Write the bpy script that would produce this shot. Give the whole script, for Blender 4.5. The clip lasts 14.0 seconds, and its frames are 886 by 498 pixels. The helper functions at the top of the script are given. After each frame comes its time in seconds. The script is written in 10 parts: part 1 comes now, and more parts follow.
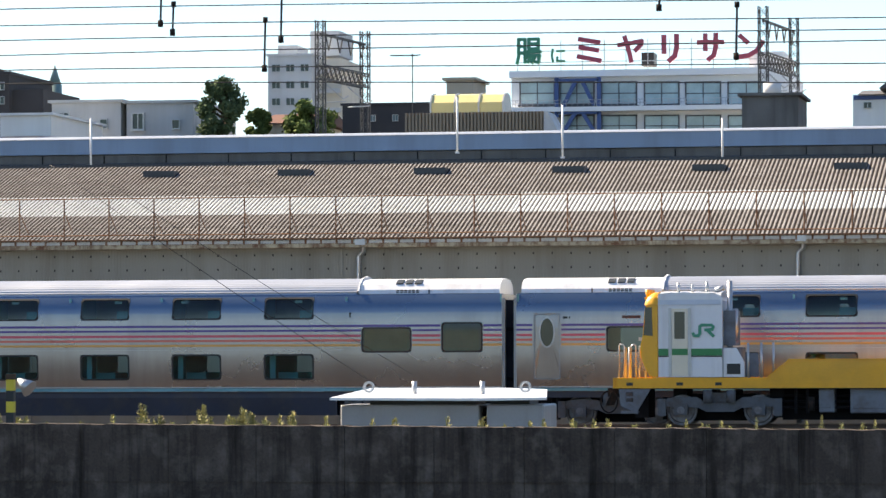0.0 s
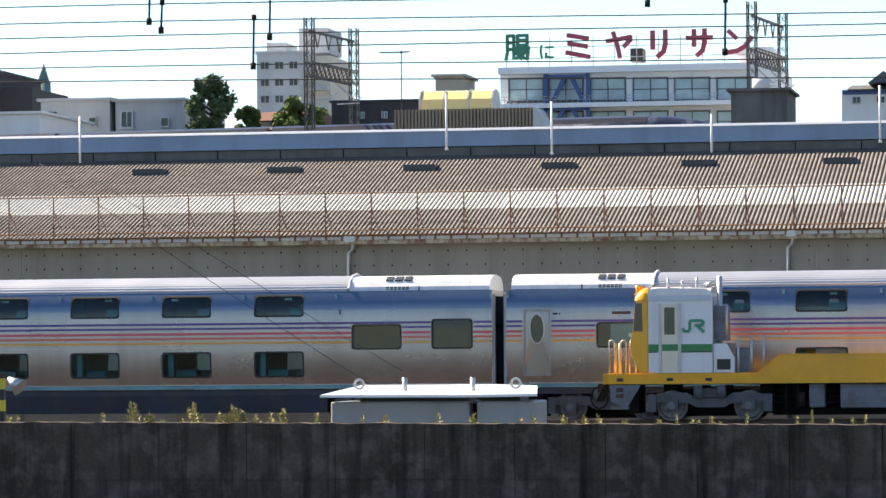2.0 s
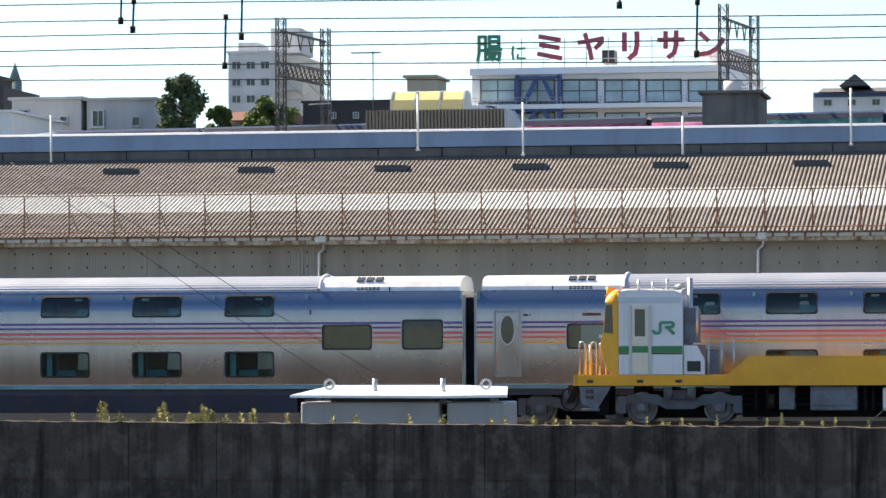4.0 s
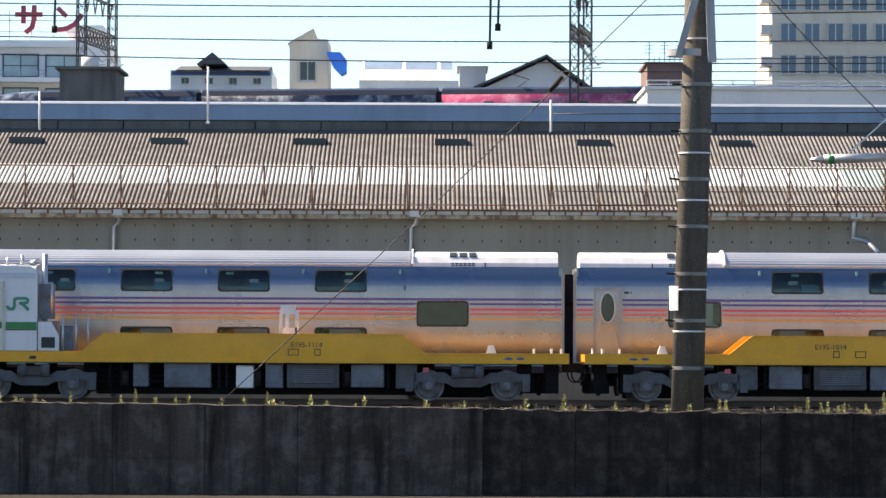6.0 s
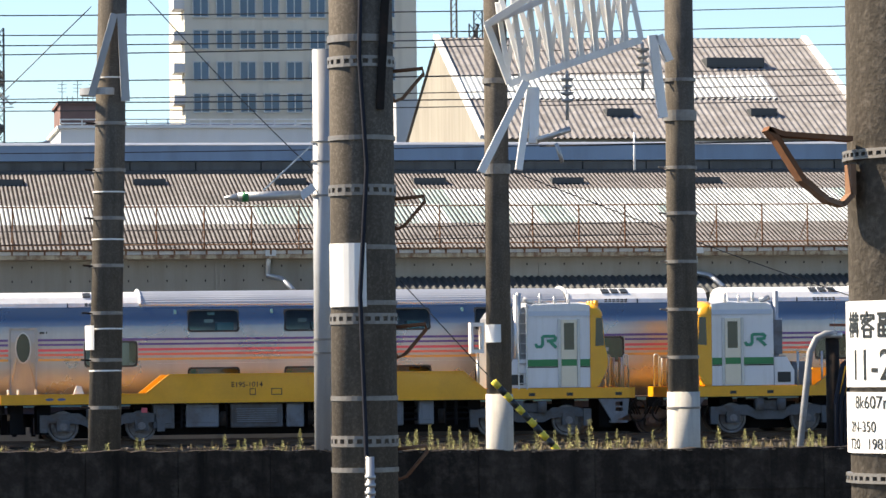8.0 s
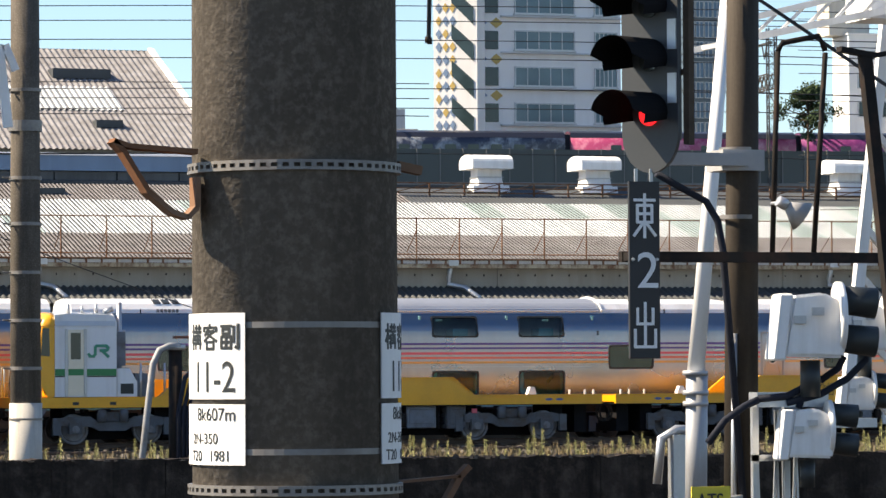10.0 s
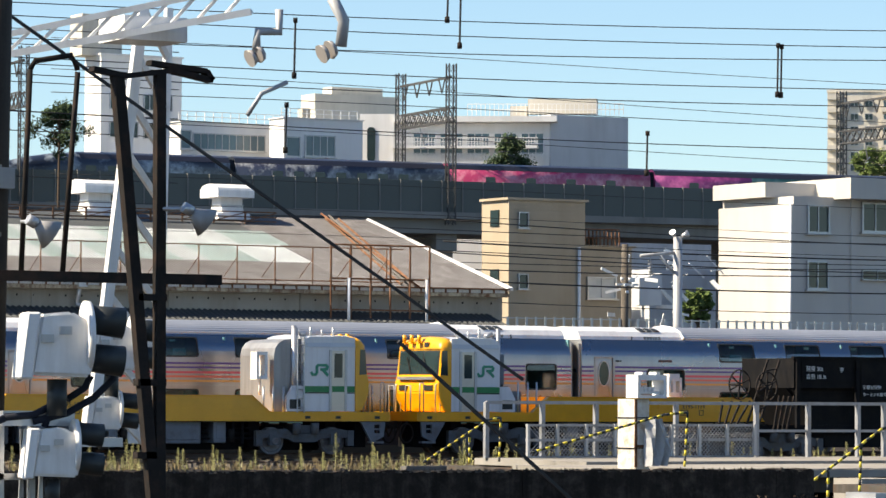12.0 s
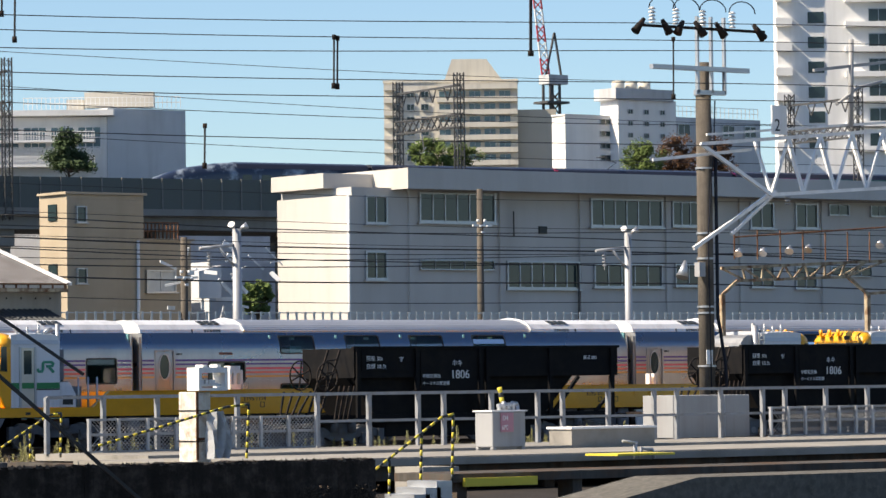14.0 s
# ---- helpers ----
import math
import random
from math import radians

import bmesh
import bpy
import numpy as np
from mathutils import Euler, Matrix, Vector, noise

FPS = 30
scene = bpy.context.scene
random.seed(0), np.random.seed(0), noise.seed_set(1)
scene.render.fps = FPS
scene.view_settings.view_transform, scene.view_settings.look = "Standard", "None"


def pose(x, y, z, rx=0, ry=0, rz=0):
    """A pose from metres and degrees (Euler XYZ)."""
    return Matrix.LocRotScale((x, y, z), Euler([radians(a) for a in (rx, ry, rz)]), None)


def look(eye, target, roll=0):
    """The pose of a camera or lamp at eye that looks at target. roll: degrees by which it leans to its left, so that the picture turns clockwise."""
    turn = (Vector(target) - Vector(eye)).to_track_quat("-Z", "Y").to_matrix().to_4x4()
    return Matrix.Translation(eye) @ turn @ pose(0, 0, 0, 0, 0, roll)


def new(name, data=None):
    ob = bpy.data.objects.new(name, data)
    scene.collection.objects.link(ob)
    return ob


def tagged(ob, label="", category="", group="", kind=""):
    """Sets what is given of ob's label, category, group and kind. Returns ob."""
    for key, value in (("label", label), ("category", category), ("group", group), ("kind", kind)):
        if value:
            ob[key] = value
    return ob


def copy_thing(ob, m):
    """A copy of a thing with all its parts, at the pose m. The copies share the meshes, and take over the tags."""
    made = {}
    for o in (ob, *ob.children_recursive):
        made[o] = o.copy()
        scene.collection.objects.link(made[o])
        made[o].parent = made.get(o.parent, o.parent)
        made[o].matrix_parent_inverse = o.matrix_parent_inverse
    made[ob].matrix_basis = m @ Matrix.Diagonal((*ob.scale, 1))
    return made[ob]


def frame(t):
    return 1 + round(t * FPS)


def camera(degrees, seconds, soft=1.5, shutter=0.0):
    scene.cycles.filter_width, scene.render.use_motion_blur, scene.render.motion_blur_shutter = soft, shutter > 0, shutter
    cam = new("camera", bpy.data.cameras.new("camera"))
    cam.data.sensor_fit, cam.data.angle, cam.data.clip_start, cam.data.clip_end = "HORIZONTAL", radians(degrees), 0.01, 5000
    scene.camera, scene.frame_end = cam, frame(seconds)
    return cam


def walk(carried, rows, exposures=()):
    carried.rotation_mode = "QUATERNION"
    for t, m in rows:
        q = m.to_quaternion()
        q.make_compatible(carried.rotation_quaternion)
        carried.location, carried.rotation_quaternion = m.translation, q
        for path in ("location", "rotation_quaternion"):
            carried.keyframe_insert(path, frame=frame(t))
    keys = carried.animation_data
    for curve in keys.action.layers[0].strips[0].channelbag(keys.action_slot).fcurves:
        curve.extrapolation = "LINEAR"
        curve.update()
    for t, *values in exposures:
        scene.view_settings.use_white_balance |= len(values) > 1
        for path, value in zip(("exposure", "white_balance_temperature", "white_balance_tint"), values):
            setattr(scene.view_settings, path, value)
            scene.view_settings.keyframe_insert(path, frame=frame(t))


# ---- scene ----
ROWS = [(0.0, -10.106, 1.59, -0.205), (0.5, -10.104, 1.608, -0.345), (1.0, -10.096, 1.6, -0.542), (1.5, -10.027, 1.569, -0.496),
        (2.0, -9.952, 1.54, -0.465), (4.5, -9.117, 1.557, 0.031), (5.0, -7.448, 1.493, 0.221), (5.5, -2.982, 1.317, 0.297),
        (6.0, 0.105, 1.206, 0.256), (6.5, 3.019, 1.27, 0.141), (7.0, 5.444, 1.421, -0.168), (7.2, 6.113, 1.538, -0.203),
        (9.3, 14.638, 1.87, -0.689), (9.5, 15.747, 1.863, -0.446), (10.0, 18.633, 1.85, -0.309), (10.5, 21.67, 1.913, -0.144),
        (11.0, 24.445, 1.97, 0.274), (11.5, 27.393, 2.06, 0.599), (12.0, 29.837, 2.137, 0.333), (12.5, 31.998, 2.096, -0.033),
        (13.0, 33.502, 2.064, -0.325), (13.5, 35.21, 2.021, -0.378), (14.0, 36.43, 2.002, -0.69)]
EYE = Vector((0.0, 0.0, 1.95))


def aim(yaw, pitch, roll):
    a, b = radians(yaw), radians(pitch)
    return look(EYE, EYE + Vector((math.sin(a) * math.cos(b), math.cos(a) * math.cos(b), math.sin(b))), roll)


cam = camera(13.196, 14.0)
walk(cam, [(t, aim(a, b, c)) for t, a, b, c in ROWS],
     exposures=[(0.0, 1.28, 8350, 12), (5.0, 1.25, 8200, 12), (6.5, 1.14, 8050, 12), (9.5, 1.0, 8150, 12), (11.0, 0.97, 8050, 12), (12.0, 0.77, 7900, 10),
                (12.5, 0.55, 7650, 12), (14.0, 0.56, 7600, 12)])

# ---- light ----
SUN_HEADING, SUN_HEIGHT = -69.0, 42.0
world = bpy.data.worlds.new("sky")
scene.world = world
world.use_nodes = True
_sky = world.node_tree.nodes.new("ShaderNodeTexSky")
_sky.sky_type, _sky.sun_disc = "NISHITA", False
_sky.sun_elevation, _sky.sun_rotation = radians(SUN_HEIGHT), radians(SUN_HEADING % 360)
_sky.air_density, _sky.dust_density, _sky.ozone_density, _sky.altitude = 1.0, 0.4, 3.0, 600
_tint = world.node_tree.nodes.new("ShaderNodeVectorMath")
_tint.operation = "MULTIPLY"
_tint.inputs[1].default_value = (0.82, 1.0, 1.2)
world.node_tree.links.new(_sky.outputs[0], _tint.inputs[0])
world.node_tree.links.new(_tint.outputs[0], world.node_tree.nodes["Background"].inputs[0])
world.node_tree.nodes["Background"].inputs[1].default_value = 0.095
sun = new("sun", bpy.data.lights.new("sun", "SUN"))
sun.data.energy, sun.data.angle, sun.data.color = 6.0, radians(0.53), (1.0, 0.94, 0.84)
_a, _b = radians(SUN_HEADING), radians(SUN_HEIGHT)
sun.matrix_world = look(Vector((math.sin(_a) * math.cos(_b), math.cos(_a) * math.cos(_b), math.sin(_b))) * 300, (0, 0, 0))


# ---- materials ----
def shade(name, col, rough=0.6, metal=0.0, var=0.12, scale=1.5, bump=0.0, bscale=30.0, stain=None, streak=None, each=0.0, coat=0.0, glow=0.0):
    """A surface: base colour, two scales of variation, optional stains (colour, amount, scale), upright streaks, variation from piece to piece."""
    m = bpy.data.materials.new(name)
    m.use_nodes = True
    nt = m.node_tree
    n, l = nt.nodes, nt.links
    b = n["Principled BSDF"]
    tc = n.new("ShaderNodeTexCoord")
    big = n.new("ShaderNodeTexNoise")
    big.inputs["Scale"].default_value, big.inputs["Detail"].default_value = scale, 6
    l.new(tc.outputs["Object"], big.inputs["Vector"])
    fine = n.new("ShaderNodeTexNoise")
    fine.inputs["Scale"].default_value, fine.inputs["Detail"].default_value = bscale, 4
    l.new(tc.outputs["Object"], fine.inputs["Vector"])
    mix = n.new("ShaderNodeMath")
    mix.operation = "MULTIPLY_ADD"
    l.new(fine.outputs["Fac"], mix.inputs[0])
    mix.inputs[1].default_value = 0.45
    l.new(big.outputs["Fac"], mix.inputs[2])
    ramp = n.new("ShaderNodeMapRange")
    ramp.inputs["From Min"].default_value, ramp.inputs["From Max"].default_value = 0.4, 1.05
    ramp.inputs["To Min"].default_value, ramp.inputs["To Max"].default_value = 1.0 - var, 1.0 + var
    l.new(mix.outputs[0], ramp.inputs["Value"])
    value = ramp.outputs[0]
    if each:
        oi, isl = n.new("ShaderNodeObjectInfo"), n.new("ShaderNodeNewGeometry")
        add = n.new("ShaderNodeMath")
        add.operation = "ADD"
        l.new(oi.outputs["Random"], add.inputs[0])
        l.new(isl.outputs["Random Per Island"], add.inputs[1])
        mr = n.new("ShaderNodeMapRange")
        mr.inputs["From Max"].default_value = 2.0
        mr.inputs["To Min"].default_value, mr.inputs["To Max"].default_value = 1.0 - each, 1.0 + each
        l.new(add.outputs[0], mr.inputs["Value"])
        mul = n.new("ShaderNodeMath")
        mul.operation = "MULTIPLY"
        l.new(value, mul.inputs[0])
        l.new(mr.outputs[0], mul.inputs[1])
        value = mul.outputs[0]
    sc = n.new("ShaderNodeVectorMath")
    sc.operation = "SCALE"
    sc.inputs[0].default_value = col
    l.new(value, sc.inputs["Scale"])
    out = sc.outputs[0]
    for spec, stretch in ((stain, (1, 1, 1)), (streak, (1, 1, 0.08))):
        if not spec:
            continue
        mp = n.new("ShaderNodeMapping")
        mp.inputs["Scale"].default_value = stretch
        l.new(tc.outputs["Object"], mp.inputs["Vector"])
        sn = n.new("ShaderNodeTexNoise")
        sn.inputs["Scale"].default_value, sn.inputs["Detail"].default_value = spec[2], 7
        sn.inputs["Roughness"].default_value = 0.65
        l.new(mp.outputs[0], sn.inputs["Vector"])
        mr = n.new("ShaderNodeMapRange")
        mr.inputs["From Min"].default_value, mr.inputs["From Max"].default_value = 0.47, 0.66
        mr.inputs["To Max"].default_value = spec[1]
        l.new(sn.outputs["Fac"], mr.inputs["Value"])
        mc = n.new("ShaderNodeMix")
        mc.data_type = "RGBA"
        l.new(mr.outputs[0], mc.inputs["Factor"])
        l.new(out, mc.inputs["A"])
        mc.inputs["B"].default_value = (*spec[0], 1)
        out = mc.outputs["Result"]
    l.new(out, b.inputs["Base Color"])
    b.inputs["Metallic"].default_value = metal
    rr = n.new("ShaderNodeMapRange")
    rr.inputs["To Min"].default_value, rr.inputs["To Max"].default_value = max(rough - 0.1, 0.03), min(rough + 0.1, 1)
    l.new(big.outputs["Fac"], rr.inputs["Value"])
    l.new(rr.outputs[0], b.inputs["Roughness"])
    b.inputs["Coat Weight"].default_value = coat
    b.inputs["Specular IOR Level"].default_value = 0.5 if rough < 0.62 else 0.08
    if bump:
        bn = n.new("ShaderNodeBump")
        bn.inputs["Strength"].default_value, bn.inputs["Distance"].default_value = 0.6, bump
        l.new(fine.outputs["Fac"], bn.inputs["Height"])
        l.new(bn.outputs[0], b.inputs["Normal"])
    if glow:
        b.inputs["Emission Color"].default_value, b.inputs["Emission Strength"].default_value = (*col, 1), glow
    return m


def glass(name, col, gloss=0.03, ior=1.6):
    """Thin glass: it lets tinted light through and mirrors more at a grazing view."""
    m = bpy.data.materials.new(name)
    m.use_nodes = True
    n, l = m.node_tree.nodes, m.node_tree.links
    n.remove(n["Principled BSDF"])
    tr, gl, fr, mx = (n.new("ShaderNode" + k) for k in ("BsdfTransparent", "BsdfGlossy", "Fresnel", "MixShader"))
    tr.inputs["Color"].default_value = (*col, 1)
    gl.inputs["Roughness"].default_value = gloss
    fr.inputs["IOR"].default_value = ior
    l.new(fr.outputs[0], mx.inputs[0])
    l.new(tr.outputs[0], mx.inputs[1])
    l.new(gl.outputs[0], mx.inputs[2])
    l.new(mx.outputs[0], n["Material Output"].inputs["Surface"])
    return m


RUST = (0.16, 0.07, 0.035)
STEEL_BODY = shade("brushed stainless body", (0.5, 0.46, 0.45), 0.3, 0.85, 0.07, 0.35, 0.0, 9, streak=((0.22, 0.2, 0.2), 0.35, 1.2))
BLUE_BAND = shade("blue body band", (0.085, 0.15, 0.27), 0.35, 0.35, 0.1, 0.4)


def blue_fade():
    """Stainless side whose colour goes from blue below the roof to plain steel downwards."""
    m = shade("stainless side turning blue upwards", (0.365, 0.345, 0.34), 0.28, 0.88, 0.07, 0.35, 0.0, 9, streak=((0.22, 0.2, 0.2), 0.35, 1.2))
    n, l = m.node_tree.nodes, m.node_tree.links
    b = n["Principled BSDF"]
    old = b.inputs["Base Color"].links[0].from_socket
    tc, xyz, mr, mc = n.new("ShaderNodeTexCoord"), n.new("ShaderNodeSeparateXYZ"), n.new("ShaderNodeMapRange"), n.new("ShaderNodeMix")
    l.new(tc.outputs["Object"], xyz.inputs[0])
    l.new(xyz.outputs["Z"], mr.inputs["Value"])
    # colour turns blue between these heights
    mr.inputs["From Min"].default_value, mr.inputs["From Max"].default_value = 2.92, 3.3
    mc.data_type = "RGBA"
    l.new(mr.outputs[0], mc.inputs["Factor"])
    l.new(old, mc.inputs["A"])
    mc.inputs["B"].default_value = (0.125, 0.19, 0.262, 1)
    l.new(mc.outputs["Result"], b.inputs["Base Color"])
    return m


FADE = blue_fade()
SILVER_ROOF = shade("silver ribbed roof", (0.4, 0.425, 0.47), 0.42, 0.55, 0.1, 0.5)
WHITE_ROOF = shade("pale equipment cover", (0.72, 0.73, 0.75), 0.4, 0.15, 0.06, 0.6, streak=((0.4, 0.4, 0.4), 0.4, 2.0))
PURPLE = shade("purple stripe", (0.1, 0.06, 0.25), 0.4, 0.1, 0.06)
RED1 = shade("crimson stripe", (0.62, 0.1, 0.14), 0.4, 0.1, 0.06)
RED2 = shade("vermilion stripe", (0.68, 0.16, 0.12), 0.4, 0.1, 0.06)
ORANGE = shade("orange stripe", (0.68, 0.34, 0.1), 0.4, 0.1, 0.06)
NAVY = shade("dark blue skirt", (0.022, 0.028, 0.05), 0.5, 0.1, 0.25, 0.8, stain=((0.06, 0.05, 0.045), 0.5, 1.5))
BLACK = shade("black underframe", (0.012, 0.012, 0.014), 0.7, 0.0, 0.3, 2.0)
RUBBER = shade("blue-black gangway rubber", (0.022, 0.025, 0.035), 0.7, 0.0, 0.25, 3)
PANE = glass("tinted train glass", (0.42, 0.74, 0.76))
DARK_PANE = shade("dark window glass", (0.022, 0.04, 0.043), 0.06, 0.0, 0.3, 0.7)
# sky reflection is tinted into the glass colour
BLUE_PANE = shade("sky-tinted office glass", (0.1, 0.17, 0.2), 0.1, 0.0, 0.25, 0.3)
TRIM_BLACK = shade("black window gasket", (0.015, 0.02, 0.022), 0.5)
CABIN_IN = shade("dim teal cabin lining", (0.15, 0.34, 0.37), 0.7, 0.0, 0.3, 1.1)
YELLOW = shade("railway yellow paint", (0.8, 0.365, 0.012), 0.38, 0.0, 0.1, 0.9, 0.0, 20, stain=((0.45, 0.22, 0.02), 0.3, 0.7), coat=0.25)
CAB_WHITE = shade("white cab paint", (0.66, 0.67, 0.7), 0.35, 0.0, 0.05, 0.9, streak=((0.4, 0.38, 0.35), 0.35, 2.2), coat=0.2)
GREEN_BAND = shade("green cab band", (0.012, 0.2, 0.065), 0.4, 0.0, 0.06)
DOOR_STEEL = shade("worn steel door", (0.6, 0.55, 0.47), 0.38, 0.5, 0.1, 2.0)
STEEL = shade("galvanised steel", (0.46, 0.47, 0.48), 0.42, 0.75, 0.14, 2.5, 0.0, 25)
GREY_BOX = shade("grey underfloor casing", (0.14, 0.16, 0.19), 0.55, 0.1, 0.2, 1.5, stain=((0.08, 0.06, 0.05), 0.55, 2.2))
BOGIE = shade("dusty bogie frame", (0.11, 0.118, 0.13), 0.7, 0.1, 0.25, 2.0, stain=((0.1, 0.07, 0.05), 0.6, 3))
WHEEL = shade("worn wheel steel", (0.17, 0.17, 0.18), 0.55, 0.4, 0.25, 3, stain=((0.09, 0.06, 0.045), 0.6, 4))
RAIL = shade("rusty rail", (0.1, 0.065, 0.05), 0.6, 0.4, 0.2, 3)
STRAP = shade("dull strap steel", (0.22, 0.21, 0.2), 0.5, 0.5, 0.2, 4.0, stain=((0.1, 0.08, 0.07), 0.5, 8))
SLEEPER = shade("weathered sleeper", (0.15, 0.12, 0.1), 0.85, 0.0, 0.3, 2, each=0.25)
BALLAST = shade("dull dark ballast", (0.04, 0.036, 0.033), 0.9, 0.0, 0.4, 1.2, 0.05, 18, stain=((0.055, 0.045, 0.037), 0.7, 0.5))
STONE = shade("ballast stone", (0.15, 0.132, 0.115), 0.9, 0.0, 0.3, 3, each=0.5)
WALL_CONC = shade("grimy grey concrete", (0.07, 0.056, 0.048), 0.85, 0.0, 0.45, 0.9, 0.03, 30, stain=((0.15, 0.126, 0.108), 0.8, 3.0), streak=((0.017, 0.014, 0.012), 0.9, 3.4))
WALL_BLACK = shade("near-black stained concrete", (0.033, 0.026, 0.022), 0.85, 0.0, 0.5, 1.0, 0.03, 26, stain=((0.085, 0.068, 0.055), 0.75, 4.0), streak=((0.011, 0.009, 0.008), 0.85, 2.6))
POLE_DARK = shade("sooty concrete pole", (0.105, 0.092, 0.078), 0.85, 0.0, 0.3, 3.0, 0.003, 90, stain=((0.25, 0.22, 0.19), 0.4, 45), streak=((0.05, 0.045, 0.04), 0.55, 6))
POLE_GREY = shade("grey steel pole", (0.36, 0.37, 0.385), 0.5, 0.25, 0.1, 2.0, streak=((0.22, 0.21, 0.2), 0.4, 4))
WHITE = shade("white paint", (0.76, 0.76, 0.75), 0.5, 0.0, 0.06, 2.0, streak=((0.45, 0.42, 0.38), 0.35, 3))
ROOF_TILE = shade("weathered corrugated roof sheet", (0.195, 0.19, 0.195), 0.85, 0.0, 0.35, 1.6, 0.002, 25, stain=((0.115, 0.1, 0.095), 0.55, 2.2), each=0.14)
ROOF_GREEN = shade("greenish translucent roof sheet", (0.25, 0.33, 0.325), 0.6, 0.0, 0.2, 1.2, stain=((0.36, 0.4, 0.4), 0.5, 1.1), each=0.2)
# groove shade put into a dark colour, together with some silt
ROOF_GROOVE_SHADE = shade("painted shade and silt in roof grooves", (0.022, 0.018, 0.0165), 0.95, 0.0, 0.4, 2.0, stain=((0.045, 0.037, 0.033), 0.5, 3.0))
ROOF_PALE = shade("translucent pale roof sheet", (0.46, 0.5, 0.52), 0.7, 0.0, 0.14, 1.2, stain=((0.32, 0.345, 0.35), 0.5, 0.9), each=0.25)
SHED_WALL = shade("faded grey-beige sheeting", (0.3, 0.285, 0.25), 0.7, 0.0, 0.12, 0.5, streak=((0.2, 0.18, 0.15), 0.5, 1.2))
RUSTY = shade("rusted iron", (0.17, 0.08, 0.045), 0.8, 0.1, 0.35, 2.5, 0.003, 30, stain=((0.3, 0.22, 0.16), 0.5, 3.4))
GUTTER = shade("peeling gutter paint", (0.4, 0.34, 0.24), 0.75, 0.0, 0.2, 1.5, stain=((0.13, 0.055, 0.028), 0.95, 3.4), streak=((0.12, 0.06, 0.035), 0.8, 5))
BLUE_GREY = shade("blue-grey ridge sheet", (0.2, 0.285, 0.4), 0.5, 0.1, 0.1, 0.4, streak=((0.13, 0.16, 0.21), 0.4, 0.9))
DARK_SHEET = shade("dark corrugated sheet", (0.05, 0.056, 0.06), 0.6, 0.1, 0.25, 0.7)
IRON = shade("black iron", (0.02, 0.018, 0.017), 0.7, 0.0, 0.3, 3.0, stain=((0.06, 0.035, 0.025), 0.5, 5))
HOPPER = shade("black wagon paint", (0.009, 0.009, 0.01), 0.65, 0.0, 0.35, 0.8, stain=((0.022, 0.019, 0.016), 0.5, 1.3))
CONC_PALE = shade("pale platform concrete", (0.28, 0.265, 0.24), 0.85, 0.0, 0.2, 0.9, 0.006, 30, stain=((0.2, 0.185, 0.16), 0.6, 1.2))
CONC_GRIT = shade("dark gritty ramp surfacing", (0.11, 0.105, 0.095), 0.95, 0.0, 0.35, 6.0, 0.02, 60, stain=((0.2, 0.185, 0.16), 0.5, 9))
BEAM = shade("rust-streaked platform beam", (0.085, 0.078, 0.07), 0.85, 0.0, 0.3, 1.0, stain=((0.12, 0.06, 0.03), 0.7, 1.3), streak=((0.03, 0.028, 0.026), 0.7, 1.8))
CONC_DARK = shade("stained beam concrete", (0.15, 0.145, 0.14), 0.85, 0.0, 0.25, 0.8, streak=((0.07, 0.065, 0.06), 0.6, 1.4))
HAZARD = shade("hazard yellow", (0.62, 0.5, 0.05), 0.6, 0.0, 0.12)
VIADUCT = shade("grey viaduct concrete", (0.22, 0.22, 0.21), 0.85, 0.0, 0.15, 0.15, streak=((0.11, 0.105, 0.1), 0.5, 0.3))
BARRIER = shade("dull green noise barrier", (0.085, 0.1, 0.095), 0.6, 0.1, 0.12, 0.2, each=0.15)
WIRE = shade("weathered wire", (0.03, 0.03, 0.032), 0.6, 0.3)
LEAF = shade("sunlit leaves", (0.1, 0.14, 0.045), 0.8, 0.0, 0.3, 2.0, each=0.45)
LEAF_DARK = shade("dark evergreen leaves", (0.06, 0.09, 0.045), 0.8, 0.0, 0.3, 2.0, each=0.45)
LEAF_RED = shade("reddish autumn leaves", (0.13, 0.07, 0.04), 0.8, 0.0, 0.3, 2.0, each=0.4)
GRASS = shade("dry grass", (0.22, 0.17, 0.095), 0.85, 0.0, 0.3, 2.0, each=0.45)
WEED = shade("tan and yellow-green weeds", (0.36, 0.34, 0.16), 0.8, 0.0, 0.3, 3.0, each=0.4)
BARK = shade("bark", (0.08, 0.06, 0.045), 0.9, 0.0, 0.3, 6.0)
GAUGE_WHITE = shade("rust-streaked white paint", (0.62, 0.61, 0.56), 0.6, 0.0, 0.1, 2.0, stain=((0.3, 0.15, 0.06), 0.7, 4.5), streak=((0.36, 0.26, 0.16), 0.7, 5))
FOOT_WHITE = shade("grubby white pole paint", (0.5, 0.48, 0.44), 0.8, 0.0, 0.12, 2.5, streak=((0.3, 0.28, 0.25), 0.5, 5))
HOUSING = shade("dull silver engine housing", (0.3, 0.31, 0.32), 0.45, 0.5, 0.15, 1.5, streak=((0.18, 0.17, 0.17), 0.5, 3))
RAIL_STEEL = shade("weathered railing steel", (0.26, 0.27, 0.285), 0.6, 0.15, 0.15, 2.5, stain=((0.17, 0.15, 0.13), 0.5, 4))
HOOD = shade("matt black hood", (0.008, 0.008, 0.009), 1.0, 0.0, 0.2)
BOX_GREY = shade("grey cabinet paint", (0.31, 0.315, 0.32), 0.5, 0.0, 0.1, 1.0, streak=((0.22, 0.2, 0.19), 0.5, 2.0))
GREEN_TEXT = shade("green sign paint", (0.03, 0.25, 0.15), 0.5)
